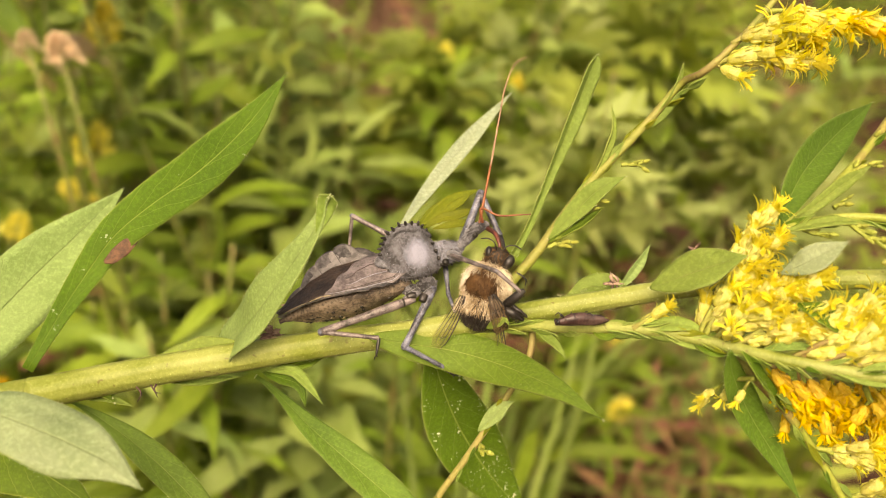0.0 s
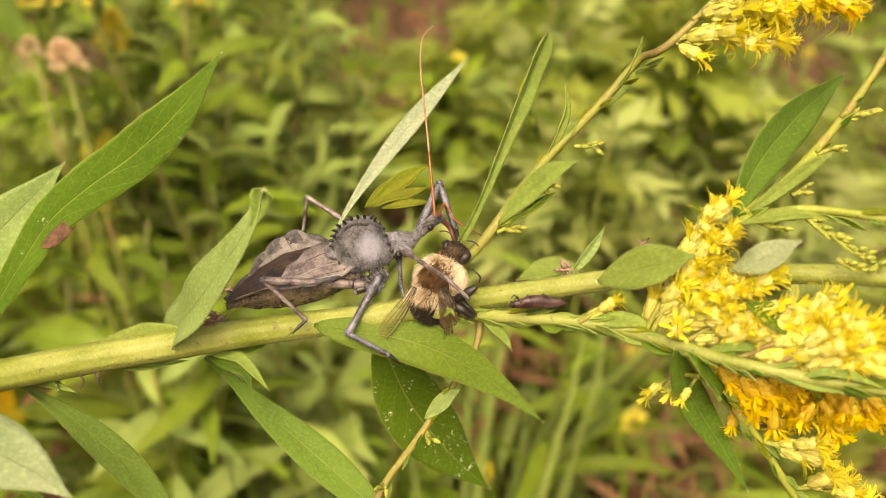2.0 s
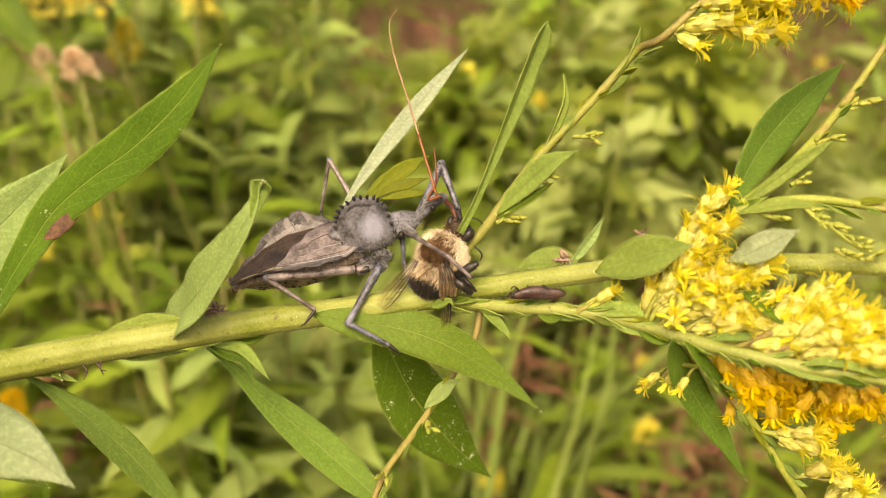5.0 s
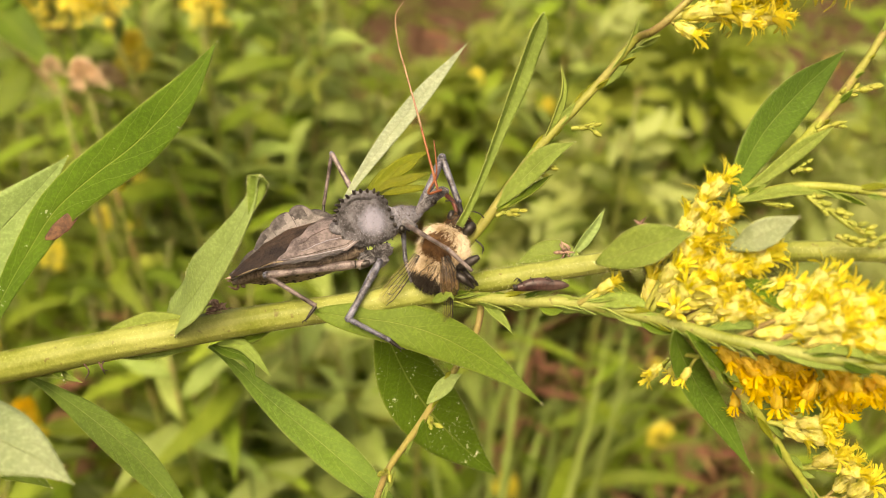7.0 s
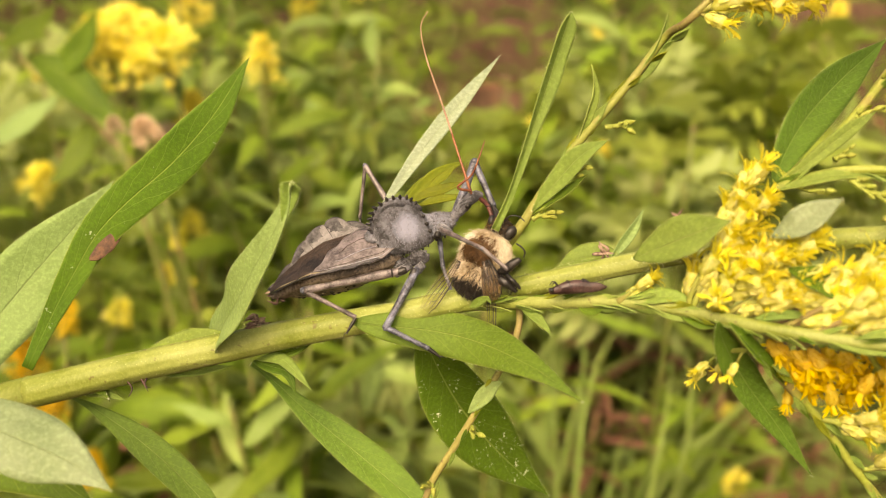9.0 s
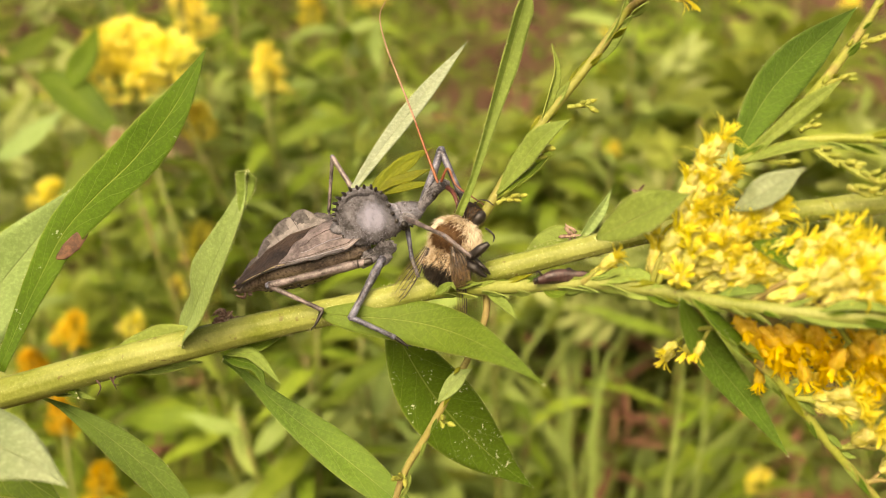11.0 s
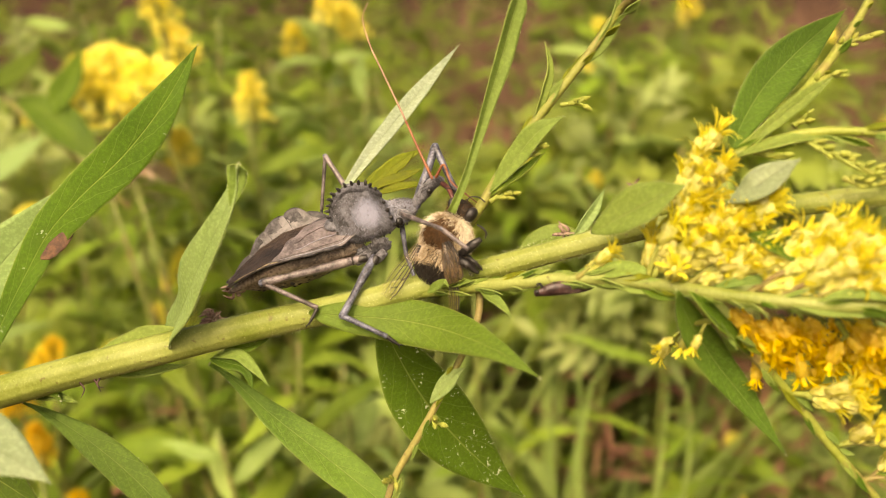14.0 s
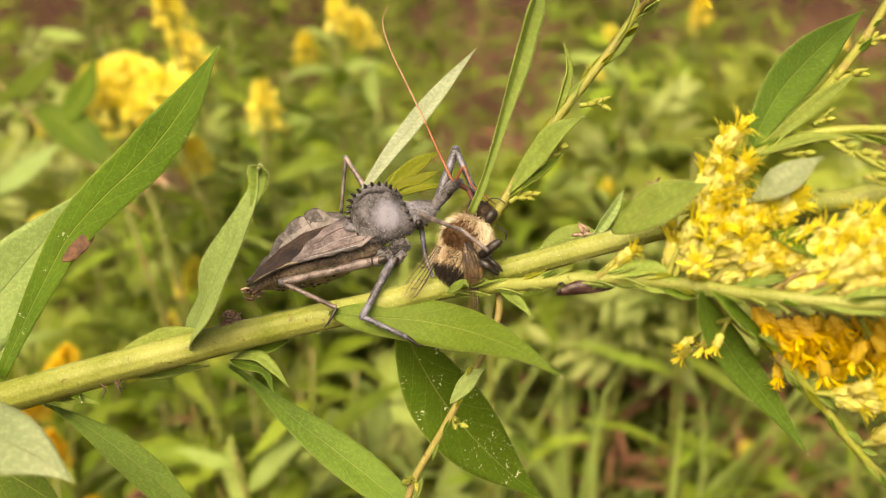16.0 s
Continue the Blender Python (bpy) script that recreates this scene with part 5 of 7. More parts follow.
def leg(name, pts, radii, foot, label=""):
    """Thigh, shin and foot; points on the stage."""
    p = [local(q) for q in pts]
    bm = bmesh.new()
    mid = p[0].lerp(p[1], 0.35)
    sweep(bm, [p[0], mid, p[0].lerp(p[1], 0.75), p[1]], [radii[0] * 0.8, radii[0], radii[0] * 0.85, radii[0] * 0.75, radii[0] * 0.85], 10, 20)
    thigh = part(name, own(bm), SHIN if name == "hind_leg" or not foot else LEG, bug, label or "slender grey leg")
    bm = bmesh.new()
    ellipsoid(bm, Matrix.Translation(p[1]) @ Matrix.Scale(radii[0] * 0.8, 4), 0.2, 10, 8)
    part("knee", own(bm), LEG, thigh)
    bm = bmesh.new()
    sweep(bm, [p[1], p[1].lerp(p[2], 0.5), p[2]], [radii[1] * 1.1, radii[1], radii[1] * 0.9, radii[1]], 9, 16)
    part("shin", own(bm), SHIN if name == "hind_leg" or not foot else LEG, thigh)
    if foot:
        f = local(foot)
        bm = bmesh.new()
        sweep(bm, [p[2], p[2].lerp(f, 0.55), f], [radii[1] * 0.8, radii[1] * 0.75, radii[1] * 0.4], 7, 8)
        ahead = (f - p[2]).normalized()
        for s in (-1, 1):
            sweep(bm, [f, f + ahead * 0.35 + Vector((0.2 * s, 0.2, 0)), f + ahead * 0.45 + Vector((0.35 * s, 0.1, -0.25))], [0.12, 0.1, 0.04], 5)
        part("foot", own(bm), BLACK, thigh, "clawed dark foot")
    return thigh


hind_leg = leg("hind_leg", ((-11.0, -1.8, 7.0), (-25.7, -5.4, 10.0), (-17.8, -9.1, 9.2)), (0.74, 0.37), (-19.0, -11.4, 9.4))
middle_leg = leg("middle_leg", ((-9.0, -1.2, 7.0), (-13.4, -10.0, 11.0), (-7.0, -13.0, 10.5)), (0.68, 0.40), (-5.3, -14.2, 10.5))
far_leg = leg("hind_leg", ((-12.8, 7.2, 0.0), (-17.7, 14.7, -2.0), (-18.5, 6.3, -4.0)), (0.52, 0.30), (-18.2, 2.8, -3.0))
leg("front_leg", ((-5.5, 4.6, 9.0), (0.3, 1.8, 17.0), (4.0, -1.1, 17.0)), (0.40, 0.32), None)
leg("front_leg", ((-3.4, 6.0, 3.0), (-0.3, 15.3, 3.0), (2.7, 8.3, 5.0)), (0.82, 0.55), (3.2, 5.9, 7.0))
leg("middle_leg", ((-5.6, 3.6, 2.0), (-4.9, -1.2, 2.0), (-3.6, -4.9, 4.0)), (0.45, 0.32), (-3.1, -5.9, 6.0))
for pts in ([(-12.3, -2.6, 6.5), (-9.9, -0.9, 7.0)], [(-9.6, -2.5, 6.0), (-8.0, -0.8, 6.5)], [(-5.8, 5.0, 7.5), (-4.1, 4.1, 9.0)]):
    bm = bmesh.new()
    sweep(bm, [local(p) for p in pts], [0.5, 0.75, 0.6], 10, 8)
    part("hip", own(bm), GREY, bug)

for a, b, r, limb in (((-10.6, -1.7, 7.2), (-12.0, -2.1, 7.3), 0.58, bug), ((-9.2, -1.6, 7.2), (-9.7, -2.7, 7.5), 0.60, bug), ((-12.6, -2.2, 7.4), (-12.9, -2.25, 7.4), 0.70, hind_leg), ((-9.9, -3.3, 7.8), (-10.1, -3.6, 7.9), 0.66, middle_leg)):
    bm = bmesh.new()
    sweep(bm, [local(a), local(Vector(a).lerp(Vector(b), 0.5)), local(b)], [r * 0.9, r * 1.05, r * 0.9], 10, 6)
    part("joint", own(bm), BLACK, limb, "shiny black leg joint")

# the breast to which the hips are joined
bm = bmesh.new()
ellipsoid(bm, Matrix.Translation(local((-8.8, 0.1, 5.5))) @ pose(0, 0, 0, 0, 15, 0) @ Matrix.Diagonal((1.7, 1.0, 1.3, 1)), 0.4, 24, 16)
ellipsoid(bm, Matrix.Translation(local((-11.4, -0.9, 5.0))) @ Matrix.Diagonal((1.2, 0.8, 0.9, 1)), 0.4, 24, 16)
part("breast", own(bm), GREY, bug, "grey downy breast")

# fine pale down over shield, collar and head
rnd = random.Random(9)
bm = bmesh.new()
for k in range(2600):
    x = rnd.uniform(-3.9, 3.9) if k % 2 else rnd.uniform(5.2, 8.5)
    o = shield_point(x, rnd.uniform(-1.6, 0.8))
    d = (Vector((0, o.y, o.z + 1)).normalized() + Vector((rnd.gauss(0.3, 0.4), rnd.gauss(0, 0.4), rnd.gauss(0, 0.4)))).normalized()
    side = d.orthogonal().normalized() * 0.018
    bm.faces.new([bm.verts.new(p) for p in (o - side, o + side, o + d * rnd.uniform(0.3, 0.6))])
tagged(part("down", own(bm), EDGE, bug, "short pale down"), kind="stuff")


# ---------------------------------------------------------------- the bumblebee
BEE_AT = (1.5, 0.7, 10.0)
BEE = insect_frame(BEE_AT, (0.36, 0.90, -0.1), 75)
bee = thing("bumblebee", BEE, "fuzzy tan and black bumblebee held by the bug", "insect")


def bee_own(bm):
    bm.transform(BEE @ Matrix.Scale(0.001, 4))
    return bm


def bee_point(p):
    return (BEE.inverted() @ S(p)) * 1000


def bee_ball(name, m, mat, label="", rough=0.15, parent=None):
    bm = bmesh.new()
    ellipsoid(bm, m, rough, 22, 16)
    return part(name, bee_own(bm), mat, parent or bee, label)


# x to the head, z to its back
bee_thorax = bee_ball("thorax", pose(0.8, 0, 0) @ Matrix.Diagonal((3.2, 3.3, 2.7, 1)), RUST_FUR, "tan furry thorax")
bee_tail = bee_ball("abdomen", pose(-3.4, 0, -0.4) @ Matrix.Diagonal((2.8, 3.1, 2.6, 1)), BLACK_FUR, "black-tipped abdomen")
bee_head = bee_ball("head", pose(5.2, -0.5, -0.3) @ Matrix.Diagonal((1.6, 2.0, 1.7, 1)), BLACK_FUR, "dark head")
for s in (-1, 1):
    bee_ball("eye", pose(5.6, 1.0, 0.1, 0, 0, 15) @ Matrix.Diagonal((1.0, 0.6, 1.1, 1)) if s > 0 else pose(4.9, -2.3, 0.5, 0, 0, -20) @ Matrix.Diagonal((1.25, 0.85, 1.1, 1)), BLACK, "glossy dark eye", 0.0, bee_head)
    bm = bmesh.new()
    sweep(bm, [(6.2, 0.5 * s - 0.5, 0.8), (7.2, 1.0 * s - 0.5, 1.4), (7.6, 2.2 * s - 0.5, 1.2), (7.3, 3.2 * s - 0.5, 0.8)], [0.10, 0.09, 0.1], 6, 12)
    part("feeler", bee_own(bm), BLACK, bee_head)


def fur(name, count, seed, where, mat, long, label, parent=bee):
    """Hair by hair: where(u, v) gives a root and its way out, or nothing."""
    rnd = random.Random(seed)
    bm = bmesh.new()
    made = 0
    while made < count:
        got = where(rnd)
        if not got:
            continue
        o, d = got
        d = (d * 0.75 + Vector([rnd.gauss(0, 0.22) for _ in range(3)]) + Vector((-0.75, 0, 0))).normalized()
        l = long * rnd.uniform(0.6, 1.15)
        side = d.orthogonal().normalized()
        side.rotate(Matrix.Rotation(rnd.uniform(0, 6.28), 3, d))
        side *= 0.035
        bend = Vector((-0.25, rnd.gauss(0, 0.15), rnd.gauss(0, 0.15))) * l
        a, b, c, e, f = (bm.verts.new(p) for p in (o - side, o + side, o + d * l * 0.6 + side * 0.8, o + d * l * 0.6 - side * 0.8, o + d * l + bend))
        bm.faces.new((a, b, c, e))
        bm.faces.new((e, c, f))
        made += 1
    return tagged(part(name, bee_own(bm), mat, parent, label), kind="stuff")


def on_ball(cx, cy, cz, rx, ry, rz, keep):
    def where(rnd):
        d = Vector([rnd.gauss(0, 1) for _ in range(3)]).normalized()
        if not keep(d):
            return None
        return Vector((cx + rx * d.x, cy + ry * d.y, cz + rz * d.z)) * 1.0, Vector((d.x / rx, d.y / ry, d.z / rz)).normalized()

    return where


bald = lambda d: Vector((d.x + 0.15, d.y - 0.2, 0)).length + 0.3 * noise.noise(d * 5) < 0.80 and d.z > 0
fur("tan_fur", 7500, 1, on_ball(0.8, 0, 0, 3.2, 3.3, 2.7, lambda d: not bald(d)), TAN_FUR, 1.35, "long tan hair", bee_thorax)
fur("rust_fur", 700, 2, on_ball(0.8, 0, 0, 3.2, 3.3, 2.7, bald), RUST_FUR, 0.7, "short dark hair on the bald spot", bee_thorax)
fur("tan_fur", 3000, 3, on_ball(-3.4, 0, -0.4, 2.8, 3.1, 2.6, lambda d: d.x > -0.1), TAN_FUR, 1.4, "tan hair of the first band", bee_tail)
fur("black_fur", 2200, 4, on_ball(-3.4, 0, -0.4, 2.8, 3.1, 2.6, lambda d: d.x < -0.1), BLACK_FUR, 0.6, "black hair of the tail", bee_tail)
fur("black_fur", 700, 5, on_ball(5.2, -0.5, -0.3, 1.6, 2.0, 1.7, lambda d: True), RUST_FUR, 0.8, "dark hair of the face", bee_head)


def bee_wing_part(pts, width, mat, label):
    """A narrow wing and the dark veins that fan out along it."""
    line = spline([bee_point(p) for p in pts], 16)
    ahead = (line[-1] - line[0]).normalized()
    face = (BEE.inverted().to_3x3() @ toward(0.2, 0.3, 1)).normalized()
    side = ahead.cross(face).normalized()

    def at(k, x):
        s = k / 16
        w = width * (0.25 + 0.75 * math.sin(math.pi * min(s * 0.62 + 0.08, 1)) ** 1.2) * (1 if s < 0.9 else 0.8)
        return line[k] + side * w * (x - 0.5) + face * 0.14 * math.sin(x * 14 + s * 3)

    bm = bmesh.new()
    last = None
    for k in range(17):
        ring = [bm.verts.new(at(k, x / 10)) for x in range(11)]
        if last:
            for i in range(10):
                bm.faces.new((last[i], last[i + 1], ring[i + 1], ring[i]))
        last = ring
    skin = part("wing", bee_own(bm), mat, bee, label)
    bm = bmesh.new()
    for x0, x1, end, r in ((0.02, 0.02, 16, 0.13), (0.15, 0.25, 15, 0.09), (0.3, 0.5, 14, 0.07), (0.5, 0.72, 15, 0.07), (0.75, 0.95, 13, 0.06)):
        sweep(bm, [at(k, x0 + (x1 - x0) * k / 16) + face * 0.05 for k in range(end + 1)], [r, r * 0.8, r * 0.4], 5)
    for k, x0, x1 in ((9, 0.02, 0.4), (12, 0.22, 0.6), (6, 0.4, 0.85)):
        sweep(bm, [at(k, x0) + face * 0.05, at(k + 1, (x0 + x1) / 2) + face * 0.05, at(k + 1, x1) + face * 0.05], [0.06, 0.05], 5)
    part("wing_vein", bee_own(bm), BLACK, skin)


bee_wing_part([(-2.4, 0.3, 11.0), (-3.9, -2.3, 11.0), (-5.6, -4.9, 10.8), (-7.1, -7.4, 10.4)], 2.5, BEE_WING, "smoky veined wing")
bee_wing_part([(1.4, 0.4, 14.2), (2.0, -1.4, 14.4), (2.5, -3.4, 14.3), (2.9, -5.4, 13.8)], 2.9, BEE_WING_DARK, "smoky brown folded wing")
bee_wing_part([(1.3, -1.1, 13.0), (2.3, -4.2, 12.6), (2.7, -7.4, 12.4), (2.8, -10.4, 12.0)], 1.5, BEE_WING, "smoky veined wing")
for k, (pts, radii) in enumerate([
    ([(3.4, -1.5, 13.0), (4.5, -0.7, 14.2), (5.5, 0.1, 14.8), (6.5, 0.8, 15.0)], [0.3, 0.62, 0.72, 0.7, 0.35]),
    ([(3.2, -2.0, 13.0), (4.4, -2.6, 14.0), (5.4, -3.4, 14.0), (6.2, -4.0, 14.0)], [0.45, 0.75, 0.7, 0.5, 0.25]),
    ([(4.6, -1.3, 13.6), (5.1, -2.0, 14.2), (5.8, -2.6, 14.5), (6.7, -3.6, 14.2)], [0.3, 0.34, 0.25, 0.14]),
    ([(6.2, 3.0, 12.0), (6.9, 2.5, 12.6), (7.4, 1.8, 12.6), (7.2, 0.9, 12.4)], [0.14, 0.12, 0.10, 0.06]),
    ([(1.3, -4.0, 12.0), (1.8, -5.3, 12.0), (2.3, -5.8, 12.0), (3.0, -5.7, 12.0)], [0.3, 0.34, 0.25, 0.12])]):
    line = spline([bee_point(p) for p in pts], 18)
    bm = bmesh.new()
    sweep(bm, line, radii, 9)
    for v in bm.verts:
        v.co += noise.noise_vector(v.co * 2.2) * 0.10
    limb = part("leg", bee_own(bm), BLACK, bee, "black bristly leg")

    def along(rnd, line=line, fat=radii[1]):
        i = rnd.randrange(2, 17)
        d = Vector([rnd.gauss(0, 1) for _ in range(3)])
        ahead = (line[i + 1] - line[i - 1]).normalized()
        d = (d - ahead * d.dot(ahead)).normalized()
        return line[i] + d * fat * 0.75, d + ahead * 0.5

    fur("leg_hair", 160 if k < 3 else 30, 40 + k, along, BLACK_FUR, 0.55 if k < 3 else 0.3, "black bristles", limb)


# ---------------------------------------------------------------- the little hopper on the near branch
HOPPER_AT = (15.5, -4.6, 20.0)
HOP = STAGE @ Matrix.Translation(Vector(HOPPER_AT) / 1000) @ pose(0, 0, 0, 0, 0, 6)
hopper = thing("treehopper", HOP, "small purple-brown treehopper crawling round the flower branch", "insect")


def hop_own(bm):
    bm.transform(HOP @ Matrix.Scale(0.001, 4))
    return bm


bm = bmesh.new()
sweep(bm, [(-3.6, -0.2, 0), (-3.0, -0.05, 0), (-1.8, 0.15, 0), (-0.4, 0.3, 0), (1.2, 0.25, 0), (2.6, 0.05, 0), (4.2, -0.1, 0)], [0.35, 0.75, 1.05, 1.1, 0.95, 0.6, 0.12], 14, 24, flat=0.8)
part("body", hop_own(bm), HOPPER, hopper, "wedge-shaped purple-brown body")
for s in (1, -1):
    bm = bmesh.new()
    ellipsoid(bm, pose(1.0, 0.15, 0.62 * s, 8 * s, 0, -3) @ Matrix.Diagonal((3.4, 0.75, 0.22, 1)), 0.2, 18, 10)
    part("wing", hop_own(bm), HOPPER_WING, hopper, "folded brown wing")
    bm = bmesh.new()
    ellipsoid(bm, pose(-3.3, 0.1, 0.55 * s) @ Matrix.Scale(0.32, 4), 0.0, 10, 8)
    part("eye", hop_own(bm), BLACK, hopper)
    for x, d in ((-2.4, -0.7), (-1.0, 0.1), (0.8, 0.9)):
        bm = bmesh.new()
        sweep(bm, [(x, 0.7, 0.5 * s), (x + d * 0.6, 1.25, 0.75 * s), (x + d, 1.0, 1.0 * s), (x + d * 1.3, 0.75, 1.2 * s)], [0.14, 0.1, 0.08, 0.05], 6, 10)
        part("leg", hop_own(bm), BLACK, hopper, "thin black leg")

# ---------------------------------------------------------------- the meadow behind
def far_leaf_mesh(seed, long, wide, droop, mat=FAR_LEAF):
    """A leaf along +x from its foot, hanging by droop."""
    rnd = random.Random(seed)
    pts = []
    for k in range(5):
        s = k / 4
        pts.append(Vector((long * (s - 0.12 * droop * s * s), rnd.uniform(-0.05, 0.05) * long * s, long * (0.28 * s - droop * 0.55 * s * s))))
    bm = blade(pts, wide, (0, 0, 1), fold=0.3, ripple=0.25, seed=seed, n=9, half=2, thick=0.0003)
    return mesh_of(bm, [mat, FAR_UNDER if mat != WITHERED else WITHERED])


FAR_LEAVES = [far_leaf_mesh(60 + k, 0.048 + 0.011 * (k % 4), 0.0115 + 0.0025 * (k % 3), 0.4 + 0.25 * (k % 5)) for k in range(10)]
SLIM_LEAVES = [far_leaf_mesh(90 + k, 0.075 + 0.01 * (k % 3), 0.0085, 0.5 + 0.3 * (k % 4)) for k in range(6)]

SLIM_PALE = [far_leaf_mesh(130 + k, 0.075 + 0.01 * (k % 3), 0.0095, 0.7 + 0.3 * (k % 4), FAR_UNDER) for k in range(6)]
BROWN_LEAVES = [far_leaf_mesh(150 + k, 0.06 + 0.012 * (k % 3), 0.006 + 0.002 * (k % 2), 0.9 + 0.4 * (k % 3), WITHERED) for k in range(5)]
PALE_LEAVES = [far_leaf_mesh(110 + k, 0.055 + 0.012 * (k % 3), 0.013 + 0.002 * (k % 3), 0.5 + 0.3 * (k % 4), FAR_UNDER) for k in range(6)]


def sprig_mesh(seed, mat):
    """A side shoot cut into small narrow leaves that grow out of one rib."""
    rnd = random.Random(seed)
    bm = bmesh.new()
    bm.loops.layers.uv.new("UVMap")
    rib = []
    for k in range(10):
        s = k / 9
        c = Vector((0.048 * s, 0.003 * math.sin(s * 5 + seed), 0.014 * s - 0.012 * s * s))
        w = Vector((0, 0.0008 * (1 - 0.6 * s), 0))
        rib.append((bm.verts.new(c - w), bm.verts.new(c + w)))
    for a, b in zip(rib, rib[1:]):
        bm.faces.new((a[0], b[0], b[1], a[1]))
    for k in range(1, 9):
        for side in (0, 1):
            if rnd.random() < 0.4:
                continue
            base = (rib[k][side], rib[k + 1][side])
            at = (base[0].co + base[1].co) / 2
            way = Vector((0.55 + 0.05 * k, (1 if side else -1) * rnd.uniform(0.5, 0.95), rnd.uniform(-0.35, 0.5))).normalized()
            l = rnd.uniform(0.018, 0.032) * (1.1 - 0.05 * k)
            across = way.cross(Vector((0, rnd.uniform(-0.4, 0.4), 1))).normalized() * l * rnd.uniform(0.12, 0.17)
            if across.x < 0:
                across = -across
            sag = Vector((0, 0, -l * rnd.uniform(0.05, 0.35)))
            last = base
            for t, w in ((0.28, 0.85), (0.5, 1.0), (0.78, 0.6)):
                p = at + way * l * t + sag * t * t
                row = (bm.verts.new(p - across * w), bm.verts.new(p + across * w))
                bm.faces.new((last[0], last[1], row[1], row[0]))
                last = row
            bm.faces.new((last[0], last[1], bm.verts.new(at + way * l + sag)))
    return mesh_of(bm, mat)


SPRIGS = [sprig_mesh(170 + k, FAR_LEAF) for k in range(5)]
PALE_SPRIGS = [sprig_mesh(180 + k, FAR_UNDER) for k in range(4)] + SPRIGS[:2]


def plume_mesh(seed, length, width, count, mats):
    """A one-sided spray of hundreds of tiny heads on arching twigs; it points along +z."""
    rnd = random.Random(seed)
    bm = bmesh.new()
    for k in range(count):
        s = rnd.random() ** 0.8
        a = rnd.uniform(0, 6.28)
        r = width * (1 - s) ** 0.6 * rnd.uniform(0.2, 1.0)
        o = Vector((r * math.cos(a), r * math.sin(a), length * s + 0.25 * r))
        d = Vector((math.cos(a), math.sin(a), 0.9)).normalized()
        for j in range(4):
            e = (d + Vector([rnd.gauss(0, 0.5) for _ in range(3)])).normalized()
            side = e.orthogonal().normalized() * 0.0011
            v = [bm.verts.new(p) for p in (o, o + e * 0.003 + side, o + e * 0.0062, o + e * 0.003 - side)]
            bm.faces.new(v)
    sweep(bm, [(0, 0, -0.01), (0, 0, length * 0.5), (0, 0, length)], [0.0012, 0.0009, 0.0004], 5, mat=1)
    for k in range(14):
        s = k / 14
        a = k * 2.4
        r = width * (1 - s) ** 0.6 * 0.9
        sweep(bm, [(0, 0, length * s * 0.9), (r * math.cos(a), r * math.sin(a), length * s + 0.2 * r)], [0.0006, 0.0003], 4, mat=1)
    return mesh_of(bm, mats, False)


PLUMES = [plume_mesh(1, 0.055, 0.028, 420, [FAR_PETAL, FAR_STEM]), plume_mesh(2, 0.035, 0.013, 130, [FAR_PETAL, FAR_STEM]), plume_mesh(3, 0.020, 0.009, 70, [FAR_PETAL, FAR_STEM]), plume_mesh(4, 0.032, 0.014, 130, [FAR_OLD, FAR_STEM]), plume_mesh(7, 0.036, 0.030, 360, [FAR_PETAL, FAR_STEM])]
PINKS = [plume_mesh(6, 0.014, 0.010, 60, [PINK, FAR_STEM])]
DRIED = [plume_mesh(5, 0.020, 0.012, 110, [DRY, FAR_STEM])]


def meadow_plant(foot, top, seed, leaves=22, start=0.35, plume=None, size=1.0, kind=FAR_LEAVES, label="leafy green meadow plant", scale=1.0, name="meadow_goldenrod"):
    rnd = random.Random(seed)
    foot, top = Vector(foot), Vector(top)
    ob = thing(name, Matrix.Translation(foot), label, "plant", "meadow plants")
    bow = Vector((rnd.uniform(-0.05, 0.05), rnd.uniform(-0.05, 0.05), 0))
    line = spline([foot, foot.lerp(top, 0.5) + bow, top], 40)
    bm = bmesh.new()
    sweep(bm, line[::4], [0.0026, 0.0022, 0.0016, 0.001], 6)
    part("stem", bm, FAR_STEM, ob)
    turn = rnd.uniform(0, 6.28)
    for k in range(leaves):
        s = start + (0.99 - start) * (k + rnd.random() * 0.5) / leaves
        p = line[min(int(s * 40), 40)]
        turn += 2.4 + rnd.uniform(-0.4, 0.4)
        big = scale * rnd.uniform(0.75, 1.15) * (1.05 - 0.55 * max(s - 0.7, 0) / 0.3)
        m = Matrix.Translation(p) @ pose(0, 0, 0, rnd.uniform(-60, 60), rnd.uniform(-45, 20), math.degrees(turn)) @ Matrix.Scale(big, 4)
        piece("sprig" if kind in (SPRIGS, PALE_SPRIGS) else "leaf", rnd.choice(kind), m, ob)
    if plume is not None:
        way = (line[40] - line[36]).normalized() + Vector((rnd.uniform(-0.3, 0.3), rnd.uniform(-0.3, 0.3), 0))
        piece("flower_plume", plume, aim(top - way.normalized() * 0.02 * size, way, size, rnd.uniform(0, 360)), ob)
    return ob


def behind(p):
    return S(p)


# plants whose tops carry the flowers that can be told apart
YELLOW = "green meadow goldenrod with a yellow flower plume"
def yellow_plants(first, rows):
    for k, (p, plume, size) in enumerate(rows, first):
        top = behind(p)
        rnd = random.Random(300 + k)
        foot = Vector((top.x + rnd.uniform(-0.12, 0.12), top.y + rnd.uniform(-0.02, 0.15), 0))
        meadow_plant(foot, top, 300 + k, 22, 0.35, PLUMES[plume], size, label=YELLOW)


